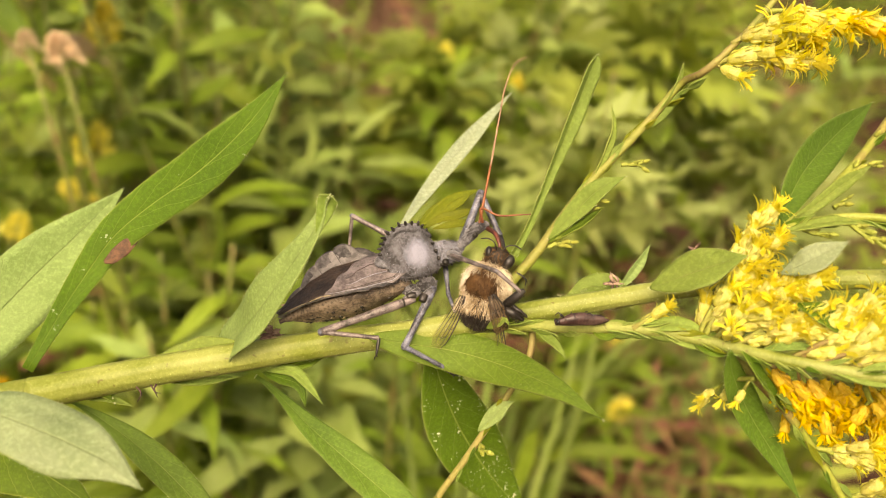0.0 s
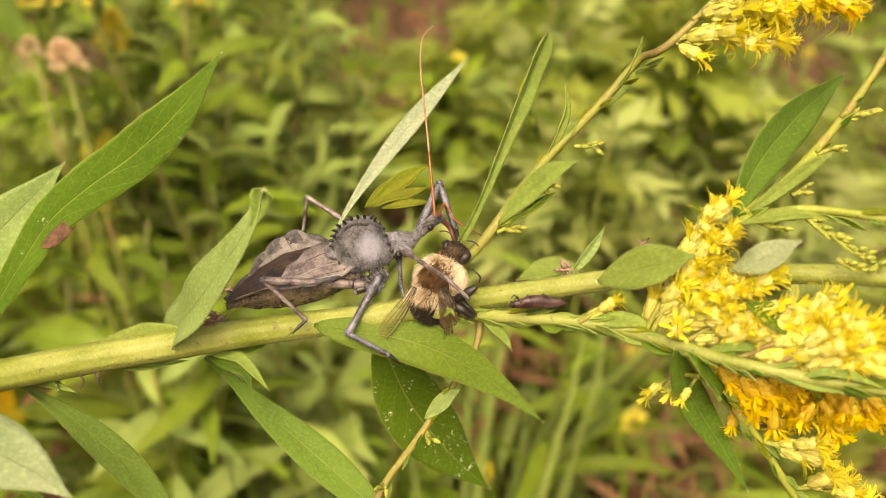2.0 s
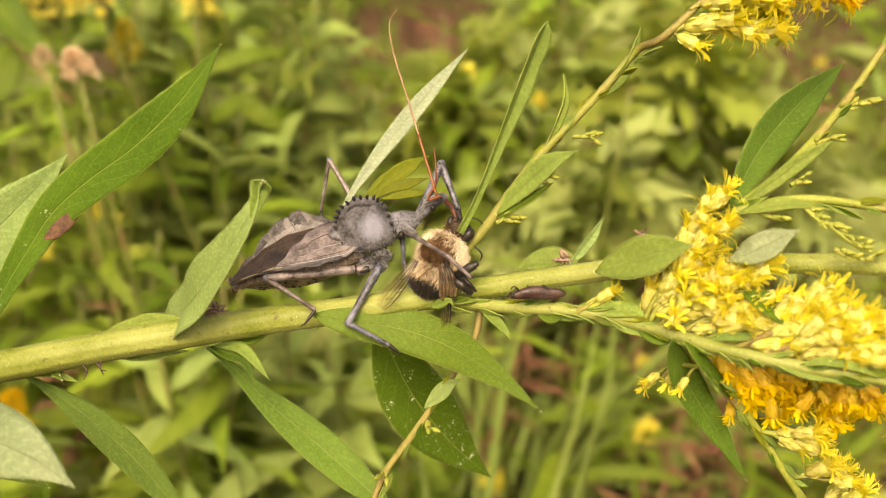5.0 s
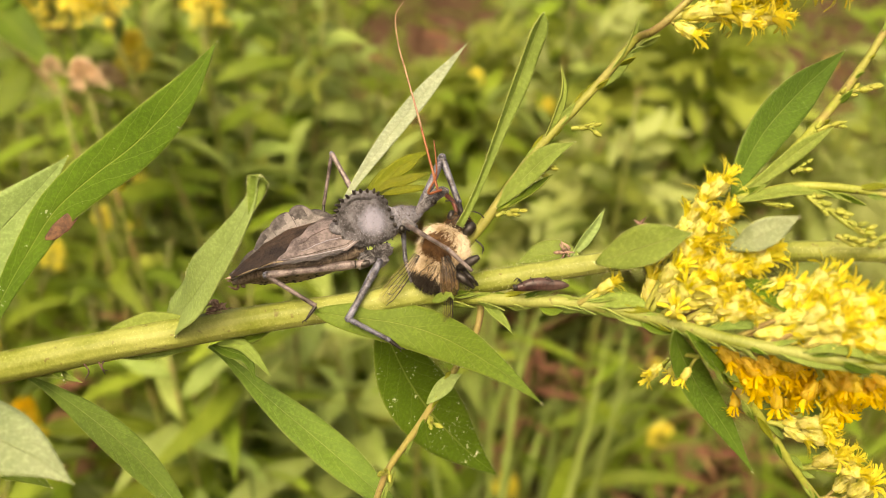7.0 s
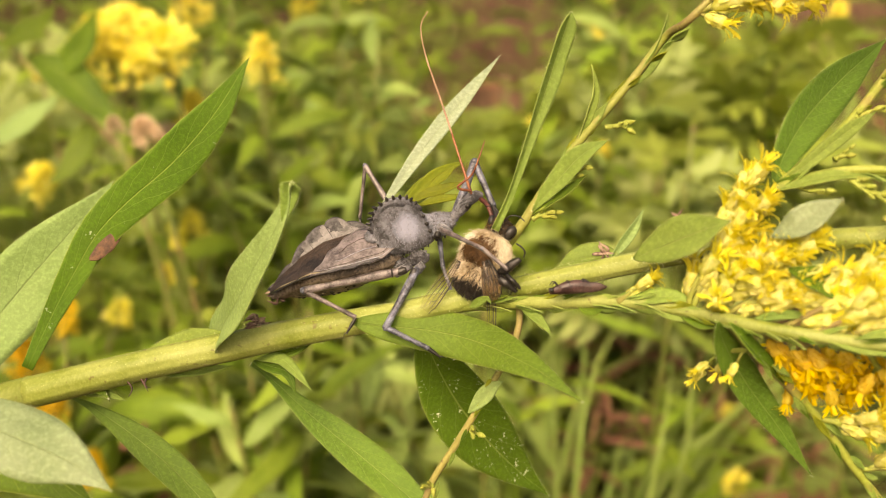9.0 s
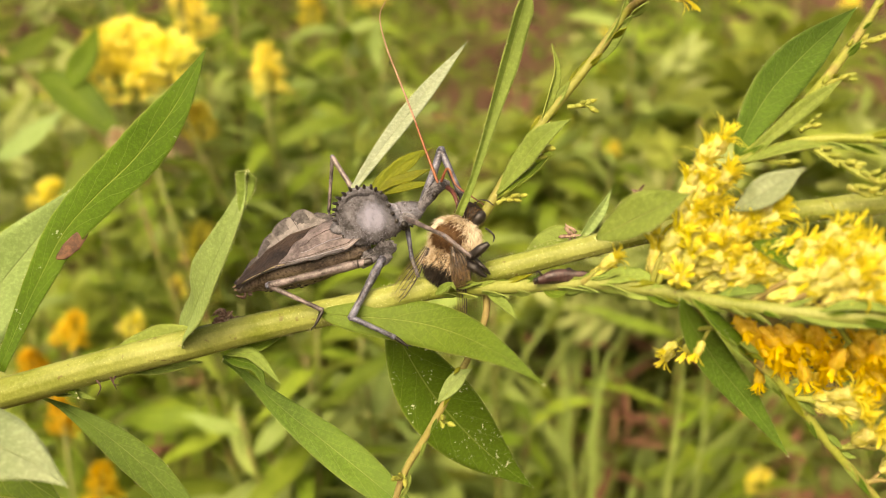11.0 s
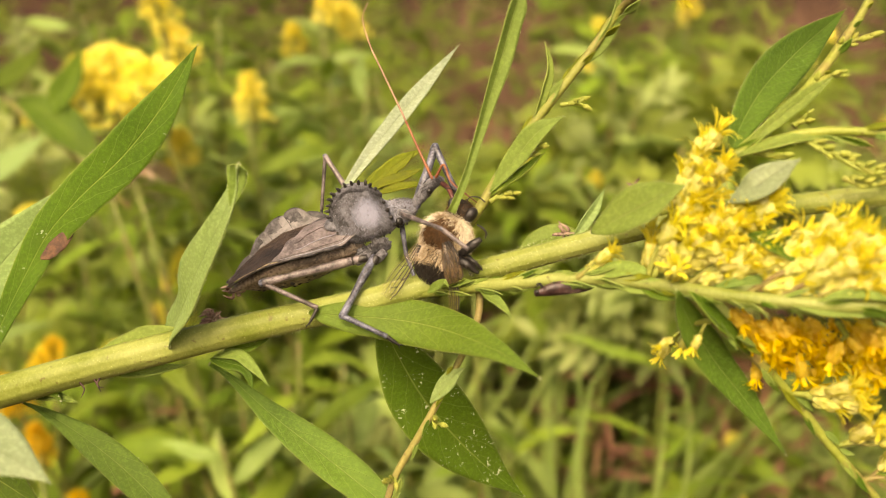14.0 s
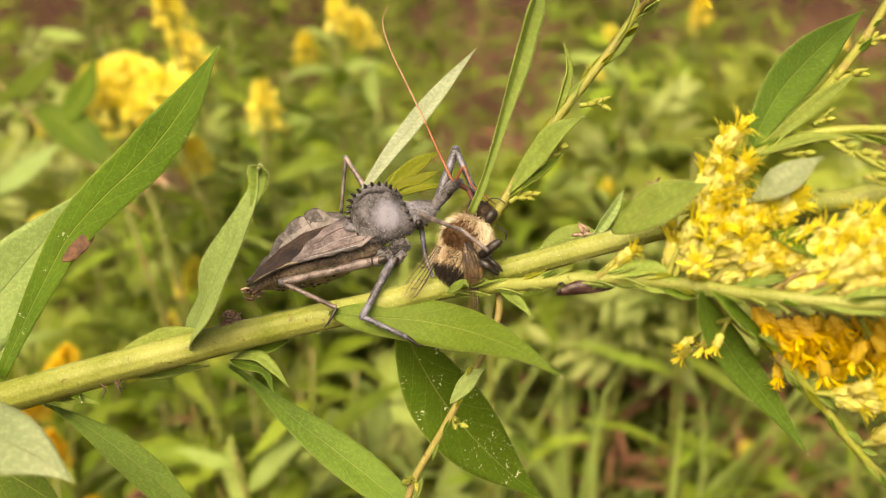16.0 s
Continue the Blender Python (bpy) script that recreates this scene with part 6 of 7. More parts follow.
yellow_plants(0, [((-164.0, 100.5, -350.0), 4, 1.05), ((-110.3, 114.6, -450.0), 1, 0.9), ((-152.4, 80.7, -450.0), 1, 0.7), ((234.9, 164.5, -845.0), 2, 1.5), ((227.8, 51.7, -613.0), 2, 0.55), ((232.3, -161.7, -540.0), 2, 0.95), ((145.6, 88.4, -645.0), 2, 0.8), ((-149.8, 13.4, -435.8), 2, 1.2)])
yellow_plants(8, [((-162.5, -18.6, -434.4), 2, 0.7), ((-154.5, -24.6, -493.6), 2, 0.7), ((-13.3, 49.6, -621.6), 1, 0.9), ((164.7, 99.3, -741.0), 2, 0.8), ((-140.7, 71.6, -399.9), 1, 0.9), ((-185.2, -53.5, -280.0), 3, 0.65), ((-150.9, -102.2, -270.0), 3, 0.6), ((-182.8, -38.9, -320.0), 3, 0.6)])
yellow_plants(16, [((-231.2, 32.0, -410.0), 1, 0.8), ((-111.3, 200.3, -650.0), 1, 1.0), ((101.5, -182.4, -472.9), 2, 0.9), ((-61.7, -68.1, -570.0), 2, 0.6), ((-157.6, 13.7, -490.0), 2, 0.8), ((383.3, 225.4, -750.0), 1, 1.0), ((-63.7, 216.9, -641.6), 1, 1.0), ((-80.8, 225.1, -621.3), 1, 0.9)])
yellow_plants(24, [((-158.5, 159.8, -405.1), 1, 0.9), ((-175.5, -75.3, -287.0), 3, 0.6), ((-194.1, -42.5, -450.0), 2, 0.9), ((-163.7, 153.4, -470.0), 1, 1.0), ((236.1, 245.6, -687.3), 1, 0.9), ((-178.0, 103.0, -352.0), 4, 0.75), ((-150.5, 101.5, -348.0), 4, 0.8)])
for k, (p, size) in enumerate([((205.1, 110.9, -650.0), 0.45), ((241.9, 103.9, -670.0), 0.5), ((225.9, 174.5, -750.0), 0.4), ((66.0, -67.4, -610.0), 0.4)]):
    top = behind(p)
    meadow_plant((top.x + 0.05, top.y + 0.06, 0), top, 390 + k, 10, 0.6, PINKS[0], size, scale=0.7, label="meadow plant with a small pink flower")
dry_top = behind((-156.8, 60.9, -401.3))
meadow_plant((dry_top.x + 0.05, dry_top.y + 0.05, 0), dry_top, 340, 14, 0.4, DRIED[0], 1.0, label="meadow plant with a dried brown seed head")

for k, (p, size) in enumerate([((-153.0, 55.0, -294.6), 0.4), ((-139.5, 54.0, -294.2), 0.65)]):
    c = behind(p)
    meadow_plant((c.x + 0.06, c.y + 0.04 * k, 0), c, 360 + k, 9, 0.4, DRIED[0], size, label="meadow plant with a dried brown seed head")

# a nearer neighbour with a leaning brown stem, broad dark leaves and one pale one
c = behind((-246.1, 120.3, -331.6))
neighbour = thing("meadow_goldenrod", Matrix.Translation((c.x - 0.1, c.y + 0.1, 0)), "leaning plant with a brown stem and broad dark leaves", "plant", "meadow plants")
bm = bmesh.new()
sweep(bm, [Vector((c.x - 0.1, c.y + 0.1, 0)), S((-258.7, 19.6, -338.6)), S((-233.2, 100.5, -340.4)), S((-208.9, 84.0, -336.7)), S((-178.5, 60.6, -331.5)), S((-146.3, 31.9, -324.1))], [0.003, 0.0024, 0.002, 0.0017, 0.0012], 7, 40)
part("stem", bm, RED_TWIG, neighbour)
for pts, w, mats in [([(-208.3, 89.3, -334.9), (-191.5, 81.9, -327.9), (-171.4, 66.2, -318.4), (-152.2, 51.0, -310.0)], 0.021, [LEAF, UNDER]), ([(-230.2, 46.2, -336.3), (-212.8, 51.7, -327.7), (-198.5, 60.0, -322.4), (-185.1, 69.4, -317.1)], 0.015, [PALE, LEAF]),
                     ([(-196.6, 81.3, -334.1), (-186.1, 86.3, -327.8), (-176.7, 97.0, -323.8), (-169.7, 112.4, -318.0)], 0.016, [LEAF, UNDER]), ([(-225.4, 94.3, -335.8), (-211.8, 99.2, -329.4), (-199.2, 104.4, -325.0), (-188.9, 114.4, -318.9)], 0.014, [FAR_LEAF, UNDER]),
                     ([(-176.0, 59.5, -332.4), (-177.6, 44.7, -325.9), (-182.6, 33.0, -321.7), (-191.0, 24.1, -315.7)], 0.014, [FAR_LEAF, UNDER])]:
    part("leaf", blade(stage_line(*pts), w, toward(0.1, 0.4, 1), fold=0.2, n=14, half=3, seed=int(w * 1e4)), mats, neighbour)

# dead stalks whose withered leaves still hang
for k, p in enumerate([(69.5, 163.6, -756.1), (91.5, 131.6, -701.4), (117.4, 166.7, -751.6), (111.2, 88.2, -646.1), (216.8, 46.2, -582.5), (248.6, 17.0, -587.5), (125.0, 1.4, -538.0), (307.8, -108.1, -613.3), (329.7, -135.8, -569.0), (250.1, -148.5, -515.5), (233.8, -111.8, -539.7), (-64.9, -154.6, -364.5), (-161.2, -66.3, -410.0), (-24.8, 141.1, -663.0), (431.8, 176.7, -721.6), (410.7, 199.8, -775.6), (266.3, -58.0, -670.0), (102.2, -90.0, -610.0)]):
    c = behind(p)
    meadow_plant((c.x + 0.02, c.y + 0.02, 0), c, 920 + k, 24, max(0.15, 1 - 0.22 / c.z), None, 1, BROWN_LEAVES, "dead brown meadow plant with withered hanging leaves", 1.1)

# plants that bend over with hanging narrow leaves
for k, (a, b) in enumerate([((17.7, 75.9, -493.2), (-65.9, 132.9, -485.2)), ((24.8, 39.1, -510.1), (-30.6, 122.1, -501.2))]):
    a, b = behind(a), behind(b)
    meadow_plant((a.x + 0.06, a.y + 0.06, 0), b, 350 + k, 34, 0.45, None, 1, SLIM_PALE, "bent meadow plant with narrow pale hanging leaves", 1.0)

# broad pale leaves low behind the stem and at the upper edge
for k, p in enumerate([(-57.3, -30.4, -280.0), (-40.3, -55.6, -320.0), (-19.8, -80.1, -370.0), (-76.0, -66.6, -300.0), (-90.9, -69.7, -270.0), (-134.2, -77.0, -370.0), (-175.5, 93.2, -500.0), (-85.3, 42.3, -490.0), (-34.0, 146.0, -530.0), (52.0, -92.9, -410.0), (114.9, 83.7, -550.0), (-130.2, 164.3, -442.1), (-104.5, 145.0, -483.2), (-74.6, 190.6, -521.0), (-39.8, 133.7, -484.0), (-104.9, 90.0, -405.9), (139.8, 167.4, -543.0), (-167.7, 147.7, -462.8), (-95.4, -42.5, -330.0), (-75.5, -56.9, -370.0), (-48.0, -49.6, -410.0), (-112.9, -55.6, -320.0)]):
    c = behind(p)
    meadow_plant((c.x + 0.03, c.y + 0.03, 0), c, 820 + k, 20, max(0.2, 1 - 0.2 / c.z), None, 1, PALE_LEAVES if k % 3 else FAR_LEAVES, "meadow plant with broad pale green leaves", 1.35)

for k, p in enumerate([(148.2, 219.4, -739.4), (182.7, 179.1, -701.0), (243.9, 235.0, -797.7), (228.1, 136.9, -662.6), (168.8, 124.9, -683.9), (373.2, 233.9, -836.5), (389.6, 157.1, -740.1), (254.2, 288.4, -885.0)]):
    c = behind(p)
    meadow_plant((c.x + 0.03, c.y + 0.03, 0), c, 860 + k, 20, max(0.2, 1 - 0.13 / c.z), None, 1, FAR_LEAVES if k % 3 else PALE_LEAVES, "meadow plant with a tuft of broad green leaves", 1.3)

# the rest of the stand, thinner in two lanes where the bare ground shows
def stand(count, near, far_end, seed, lanes, big, across=(-0.6, 0.6), rise=(-0.26, 0.22), leafy=0.42):
    rnd = random.Random(seed)
    made = 0
    while made < count:
        far = rnd.uniform(near, far_end)
        x = rnd.uniform(*across) * (far + 0.2)
        if any(abs(x / far - c) < w and rnd.random() < 0.9 for c, w in lanes):
            continue
        sight = 0.806 - far * 0.40
        high = sight + rnd.uniform(*rise) * far
        if far < 0.62:
            high = min(high, sight + 0.05)
        if 0.10 < x / far < 0.50 and high < sight + (0.02 if x > 0.17 * far else -0.04) * far and rnd.random() < 0.92:
            continue
        if 0.40 < x / far < 0.55:
            if rnd.random() < 0.6:
                continue
            high = min(high, 0.806 - far * 0.66)
        if not 0.1 < high < 0.9:
            continue
        made += 1
        foot = Vector((x, far * 0.927, 0))
        top = foot + Vector((rnd.uniform(-0.1, 0.1), rnd.uniform(-0.08, 0.08), high))
        meadow_plant(foot, top, seed + made, 29, max(0.2, 1 - leafy / high), rnd.choice([None, None, None, None, PLUMES[2]]), 0.6, rnd.choice([SPRIGS, FAR_LEAVES, SPRIGS, SLIM_LEAVES, PALE_SPRIGS, PALE_LEAVES]), scale=big * rnd.uniform(0.8, 1.15))


stand(46, 0.48, 0.8, 1000, [(0.42, 0.09), (0.08, 0.05), (0.2, 0.03)], 1.45)
stand(46, 0.8, 1.2, 2000, [(0.42, 0.08), (0.08, 0.05)], 1.45)
stand(12, 0.75, 1.15, 4000, [], 1.5, (0.15, 0.30), (0.12, 0.30), 0.12)
stand(26, 0.56, 0.82, 6000, [(0.08, 0.045)], 1.75, (0.10, 0.42), (0.08, 0.27), 0.12)
stand(16, 0.62, 0.95, 5000, [], 1.7, (-0.5, -0.1), (0.02, 0.30))
stand(12, 0.34, 0.48, 3000, [(0.3, 0.25), (0.02, 0.1)], 1.1)


def far_plant(high, seed):
    """A plant farther off: its leaves are one joined mass."""
    rnd = random.Random(seed)
    ob = thing("meadow_goldenrod", Matrix.Identity(4), "leafy green plant in the far meadow", "plant", "far meadow plants")
    top = Vector((rnd.uniform(-0.08, 0.08), rnd.uniform(-0.08, 0.08), high))
    line = spline([Vector((0, 0, 0)), top * 0.5 + Vector((0.03, 0, 0)), top], 40)
    bm = bmesh.new()
    sweep(bm, line[::5], [0.0028, 0.0022, 0.001], 5)
    part("stem", bm, FAR_STEM, ob)
    verts, faces, slots = [], [], []
    turn = 0.0
    for k in range(30):
        s = 0.15 + 0.84 * k / 29
        src = rnd.choice(FAR_LEAVES if seed % 3 else SLIM_LEAVES)
        turn += 2.4 + rnd.uniform(-0.4, 0.4)
        m = Matrix.Translation(line[int(s * 40)]) @ pose(0, 0, 0, rnd.uniform(-60, 60), rnd.uniform(-45, 20), math.degrees(turn)) @ Matrix.Scale(rnd.uniform(1.2, 1.9) * (1.05 - 0.5 * max(s - 0.7, 0) / 0.3), 4)
        base = len(verts)
        verts += [m @ v.co for v in src.vertices]
        faces += [[base + i for i in p.vertices] for p in src.polygons]
        slots += [p.material_index for p in src.polygons]
    me = bpy.data.meshes.new("foliage")
    me.from_pydata(verts, [], faces)
    me.uv_layers.new(name="UVMap")
    me.polygons.foreach_set("material_index", slots)
    me.materials.append(FAR_LEAF)
    me.materials.append(FAR_UNDER)
    tagged(piece("foliage", me, Matrix.Identity(4), ob), kind="stuff")
    return ob


def far_stand(count, seed):
    rnd = random.Random(seed)
    kinds = [(h, far_plant(h, 40 + k)) for k, h in enumerate((0.3, 0.42, 0.55, 0.68, 0.8, 0.95))]
    left = [k for k in kinds]
    made = 0
    while made < count:
        far = rnd.uniform(1.15, 3.9)
        x = rnd.uniform(-0.56, 0.56) * (far + 0.2)
        if any(abs(x / far - c) < w and rnd.random() < 0.8 for c, w in ((0.42, 0.06), (0.08, 0.05))):
            continue
        if 0.18 < x / far < 0.52 and far < 2.0 and rnd.random() < 0.93:
            continue
        want = rnd.uniform(0.3, 0.72 + 0.06 * far)
        h, src = min(kinds, key=lambda k: abs(k[0] - want))
        m = pose(x, far * 0.927, 0, 0, 0, rnd.uniform(0, 360))
        made += 1
        if (h, src) in left:
            src.matrix_world = m
            left.remove((h, src))
        else:
            copy_thing(src, m)
    for h, src in left:
        src.matrix_world = pose(-2.2 + h, 3.0, 0)


far_stand(140, 8)


def meadow_around():
    """The meadow goes on to both sides and behind the viewer."""
    rnd = random.Random(31)
    verts, faces = [], []
    made = 0
    while made < 420:
        x, y = rnd.uniform(-4.5, 4.5), rnd.uniform(-3.5, 5.0)
        ahead = y + 0.14
        if (ahead > 0 and abs(x) < 0.62 * (ahead + 0.25)) or Vector((x, ahead)).length < 0.75:
            continue
        made += 1
        high = rnd.uniform(0.3, 0.8)
        lean = Vector((rnd.uniform(-0.1, 0.1), rnd.uniform(-0.1, 0.1), high))
        side = Vector((0.002, 0.0, 0.0))
        n = len(verts)
        verts += [Vector((x, y, 0)) - side, Vector((x, y, 0)) + side, Vector((x, y, 0)) + lean]
        faces.append((n, n + 1, n + 2))
        for k in range(32):
            s = 0.2 + 0.8 * k / 31
            a = k * 2.4 + rnd.uniform(-0.4, 0.4)
            d = Vector((math.cos(a), math.sin(a), 0))
            across = Vector((-d.y, d.x, rnd.uniform(-0.8, 0.8))).normalized() * rnd.uniform(0.006, 0.011)
            o = Vector((x, y, 0)) + lean * s
            l = rnd.uniform(0.05, 0.1) * (1.15 - 0.5 * s)
            m = o + d * l * 0.5 + Vector((0, 0, 0.2 * l))
            tip = o + d * l + Vector((0, 0, -rnd.uniform(-0.1, 0.5) * l))
            n = len(verts)
            verts += [o, m - across, m + across, tip]
            faces += [(n, n + 1, n + 2), (n + 1, n + 3, n + 2)]
    me = bpy.data.meshes.new("meadow")
    me.from_pydata(verts, [], faces)
    me.uv_layers.new(name="UVMap")
    me.materials.append(FAR_LEAF)
    tagged(new("meadow_plants", me), "green leafy plants of the meadow all round", "plants", kind="stuff")


meadow_around()


def grass_tuft(foot, blades, long, seed):
    rnd = random.Random(seed)
    ob = thing("grass_tuft", Matrix.Translation(foot), "tuft of long pale green grass blades", "grass", "grass tufts")
    for k in range(blades):
        a = rnd.uniform(0, 6.28)
        d = Vector((math.cos(a), math.sin(a), 0))
        l = long * rnd.uniform(0.7, 1.1)
        o = Vector(foot) + d * 0.01
        pts = [o, o + d * 0.06 * l + Vector((0, 0, 0.45 * l)), o + d * 0.2 * l + Vector((0, 0, 0.8 * l)), o + d * rnd.uniform(0.3, 0.5) * l + Vector((0, 0, 0.95 * l))]
        part("grass_blade", blade(pts, rnd.uniform(0.008, 0.013), d * -1 + Vector((0, 0, 0.3)), fold=0.3, n=10, half=2, seed=k, wide_at=0.3, stalk=0.3), [FAR_UNDER, FAR_UNDER], ob)


for k, (p, l) in enumerate([((123.2, -107.8, -550.0), 0.42), ((97.4, -22.5, -490.0), 0.4), ((126.0, -38.9, -510.0), 0.4), ((160.7, -49.5, -550.0), 0.4), ((74.1, -43.9, -470.0), 0.4), ((165.4, -117.1, -610.0), 0.45), ((107.5, -75.7, -650.0), 0.45), ((51.4, 11.2, -750.0), 0.5), ((-49.4, -95.5, -470.0), 0.4), ((102.7, 26.2, -693.0), 0.45), ((-79.9, -71.0, -450.0), 0.4)]):
    c = behind(p)
    grass_tuft((c.x, c.y, 0), 7, max(l, c.z + 0.1), 700 + k)


def pale_blades():
    """One tuft of tall pale blades that stand low behind the stem, some leaning."""
    root = S((110.0, -160.0, -330.0))
    ob = thing("grass_tuft", Matrix.Translation((root.x, root.y, 0)), "tuft of tall pale green grass blades, some leaning", "grass", "grass tufts")
    rows = [((115, -40), (112, -66), (109, -98), 300, 7.5), ((94, -30), (86, -52), (74, -78), 310, 7.0), ((70, -8), (74, -28), (77, -56), 330, 6.0), ((128, -36), (133, -60), (136, -96), 345, 6.5),
            ((57, -24), (58, -40), (60, -60), 320, 5.0), ((150, -70), (140, -88), (128, -112), 330, 6.0), ((20, -60), (26, -84), (30, -110), 310, 6.0)]
    for k, (a, b, c, deep, w) in enumerate(rows):
        a, b, c = (S((p[0], p[1], -deep)) for p in (a, b, c))
        low = Vector((root.x + 0.01 * k - 0.03, c.y + 0.02, 0.0))
        part("grass_blade", blade([low, low.lerp(c, 0.55), c, b, a], w / 1000, OUT, fold=0.25, n=18, half=2, seed=k, wide_at=0.6, stalk=0.3), [FAR_UNDER, FAR_UNDER], ob)


pale_blades()


def dry_grass():
    """Dead brown stalks and blades that stand and lie between the plants."""
    rnd = random.Random(77)
    bm = bmesh.new()
    for k in range(8200):
        y = rnd.uniform(0.3, 5.0)
        x = rnd.uniform(-0.75, 0.75) * (y + 0.4)
        if k >= 5200:
            x, y = rnd.uniform(-4, 4), rnd.uniform(-3, 4.5)
            if Vector((x, y + 0.14)).length < 0.5 or (y > 0 and abs(x) < 0.7 * (y + 0.4)):
                continue
        h = rnd.uniform(0.05, 0.34)
        lean = Vector((rnd.gauss(0, 0.35), rnd.gauss(0, 0.35), 1)).normalized() if rnd.random() < 0.6 else Vector((rnd.gauss(0, 1), rnd.gauss(0, 1), 0.15)).normalized()
        o = Vector((x, y, 0.0))
        side = lean.cross(Vector((rnd.gauss(0, 1), rnd.gauss(0, 1), 0))).normalized() * rnd.uniform(0.0012, 0.003)
        bow = Vector((rnd.gauss(0, 0.04), rnd.gauss(0, 0.04), -0.02))
        a = [bm.verts.new(p) for p in (o - side, o + side, o + lean * h * 0.6 + side + bow * 0.4, o + lean * h * 0.6 - side + bow * 0.4)]
        t = bm.verts.new(o + lean * h + bow)
        bm.faces.new(a)
        bm.faces.new((a[3], a[2], t))
    for k in range(5200):
        lane, width = ((0.08, 0.09), (0.42, 0.14))[k % 2]
        y = rnd.uniform(0.75, 4.6)
        x = (rnd.gauss(lane, width * 0.45)) * (y + 0.14)
        h = rnd.uniform(0.14, 0.58)
        lean = Vector((rnd.gauss(0, 0.22), rnd.gauss(0, 0.22), 1)).normalized()
        o = Vector((x, y, 0.0))
        side = lean.cross(Vector((rnd.gauss(0, 0.4), 1, 0))).normalized() * rnd.uniform(0.0012, 0.0032)
        bow = Vector((rnd.gauss(0, 0.06), rnd.gauss(0, 0.06), -0.02))
        a = [bm.verts.new(p) for p in (o - side, o + side, o + lean * h * 0.6 + side + bow * 0.4, o + lean * h * 0.6 - side + bow * 0.4)]
        t = bm.verts.new(o + lean * h + bow)
        bm.faces.new(a)
        bm.faces.new((a[3], a[2], t))
    ob = new("dry_grass", mesh_of(bm, DRY_GRASS, False))
    tagged(ob, "dead brown grass and stalks between the plants", "grass", kind="stuff")


dry_grass()


# a far wall of shrubs that closes the meadow
def far_shrubs():
    rnd = random.Random(5)
    src = [v.co.copy() for v in FAR_LEAVES[3].vertices]
    faces = [tuple(p.vertices) for p in FAR_LEAVES[3].polygons]
    bm = bmesh.new()
    bm.loops.layers.uv.new("UVMap")
    for k in range(4200):
        y = rnd.uniform(2.0, 5.5)
        x = rnd.uniform(-0.8, 0.8) * y
        if abs(x / y - 0.085) < 0.05 or 0.38 < x / y < 0.55 or noise.noise(Vector((x * 1.6, y * 0.8, 3))) < -0.12:
            continue
        m = pose(x, y, rnd.uniform(0.02, 0.55 + 0.12 * y), rnd.uniform(-40, 40), rnd.uniform(-50, 40), rnd.uniform(0, 360)) @ Matrix.Scale(rnd.uniform(1.0, 2.0), 4)
        vs = [bm.verts.new(m @ c) for c in src]
        for f in faces:
            try:
                bm.faces.new([vs[i] for i in f])
            except ValueError:
                pass
    ob = new("far_shrubs", mesh_of(bm, FAR_LEAF))
    tagged(ob, "blurred green shrubs at the back of the meadow", "shrubs", kind="stuff")


far_shrubs()


# ---------------------------------------------------------------- what moves
def shifted(m, right, up, turn):
    """The pose m moved across the stage by millimetres and turned about its own place, anticlockwise to the viewer."""
    at = m.translation.copy()
    spin = Matrix.Rotation(radians(turn), 4, OUT)
    return Matrix.Translation(at + (RIGHT * right + RISE * up) / 1000) @ spin @ Matrix.Translation(-at) @ m


def about(p, turn, slide=(0, 0)):
    """In the bug's own space: a turn about a stage point, anticlockwise to the viewer, after a slide across the stage."""
    at = S(p)
    spin = Matrix.Translation(at + (RIGHT * slide[0] + RISE * slide[1]) / 1000) @ Matrix.Rotation(radians(turn), 4, OUT) @ Matrix.Translation(-at)
    return BUG.inverted() @ spin @ BUG


BUG_ROWS = [(0.0, -1.3, -1.4, 3.0), (0.5, -1.1, -1.6, 2.3), (1.0, -0.9, -1.8, 1.5), (1.5, -0.68, -1.9, 0.6), (2.0, -0.45, -1.95, -0.3), (2.5, -0.45, -1.4, -0.8), (3.0, -0.45, -0.6, 0.4), (3.5, -0.35, -0.5, 0.5),
            (5.2, -0.1, -0.2, 0.0), (7.0, 0.0, 0.0, -0.5), (8.5, -0.15, 0.25, 0.6), (11.0, 0.0, 0.0, 0.0), (12.5, 0.45, 0.2, 1.2), (14.5, 0.45, 0.3, 0.4), (16.0, 0.5, 0.3, -0.2)]
BEE_ROWS = [(0.0, -2.9, -1.2, 10), (1.0, -2.7, -2.1, 8), (2.0, -1.8, -2.3, 4), (2.5, -1.65, -2.1, 2), (3.0, -1.6, -0.7, 0), (3.5, -1.7, -0.2, 0), (5.2, -1.6, 0.0, 0), (7.0, -1.4, 0.0, 0),
            (8.5, -0.9, 0.0, 0), (11.0, 0.0, 0.0, 0), (12.5, -0.5, -0.3, 2), (14.5, -0.1, 0.2, 0), (16.0, -0.1, 0.0, 0)]
HOP_ROWS = [(0.0, -4.69, 1.71), (1.0, -2.29, 0.37), (2.0, -3.01, 2.21), (3.5, -3.44, 2.37), (4.0, -3.24, 1.87), (7.0, -2.32, 1.98), (8.5, -2.81, 1.78), (11.0, 0.45, 0.6), (11.5, -0.5, 0.95), (12.5, 1.68, -1.74), (13.5, 1.59, -1.42), (14.5, 1.17, -1.84), (16.0, 1.54, -1.54)]
KNEE, HIP = (-25.7, -5.4, 10.0), (-11.0, -1.8, 7.0)
FAR_KNEE, FAR_HIP = (-17.7, 14.7, -2.0), (-12.8, 7.2, 0.0)
FEELER = (-0.7, 9.9, 5.0)
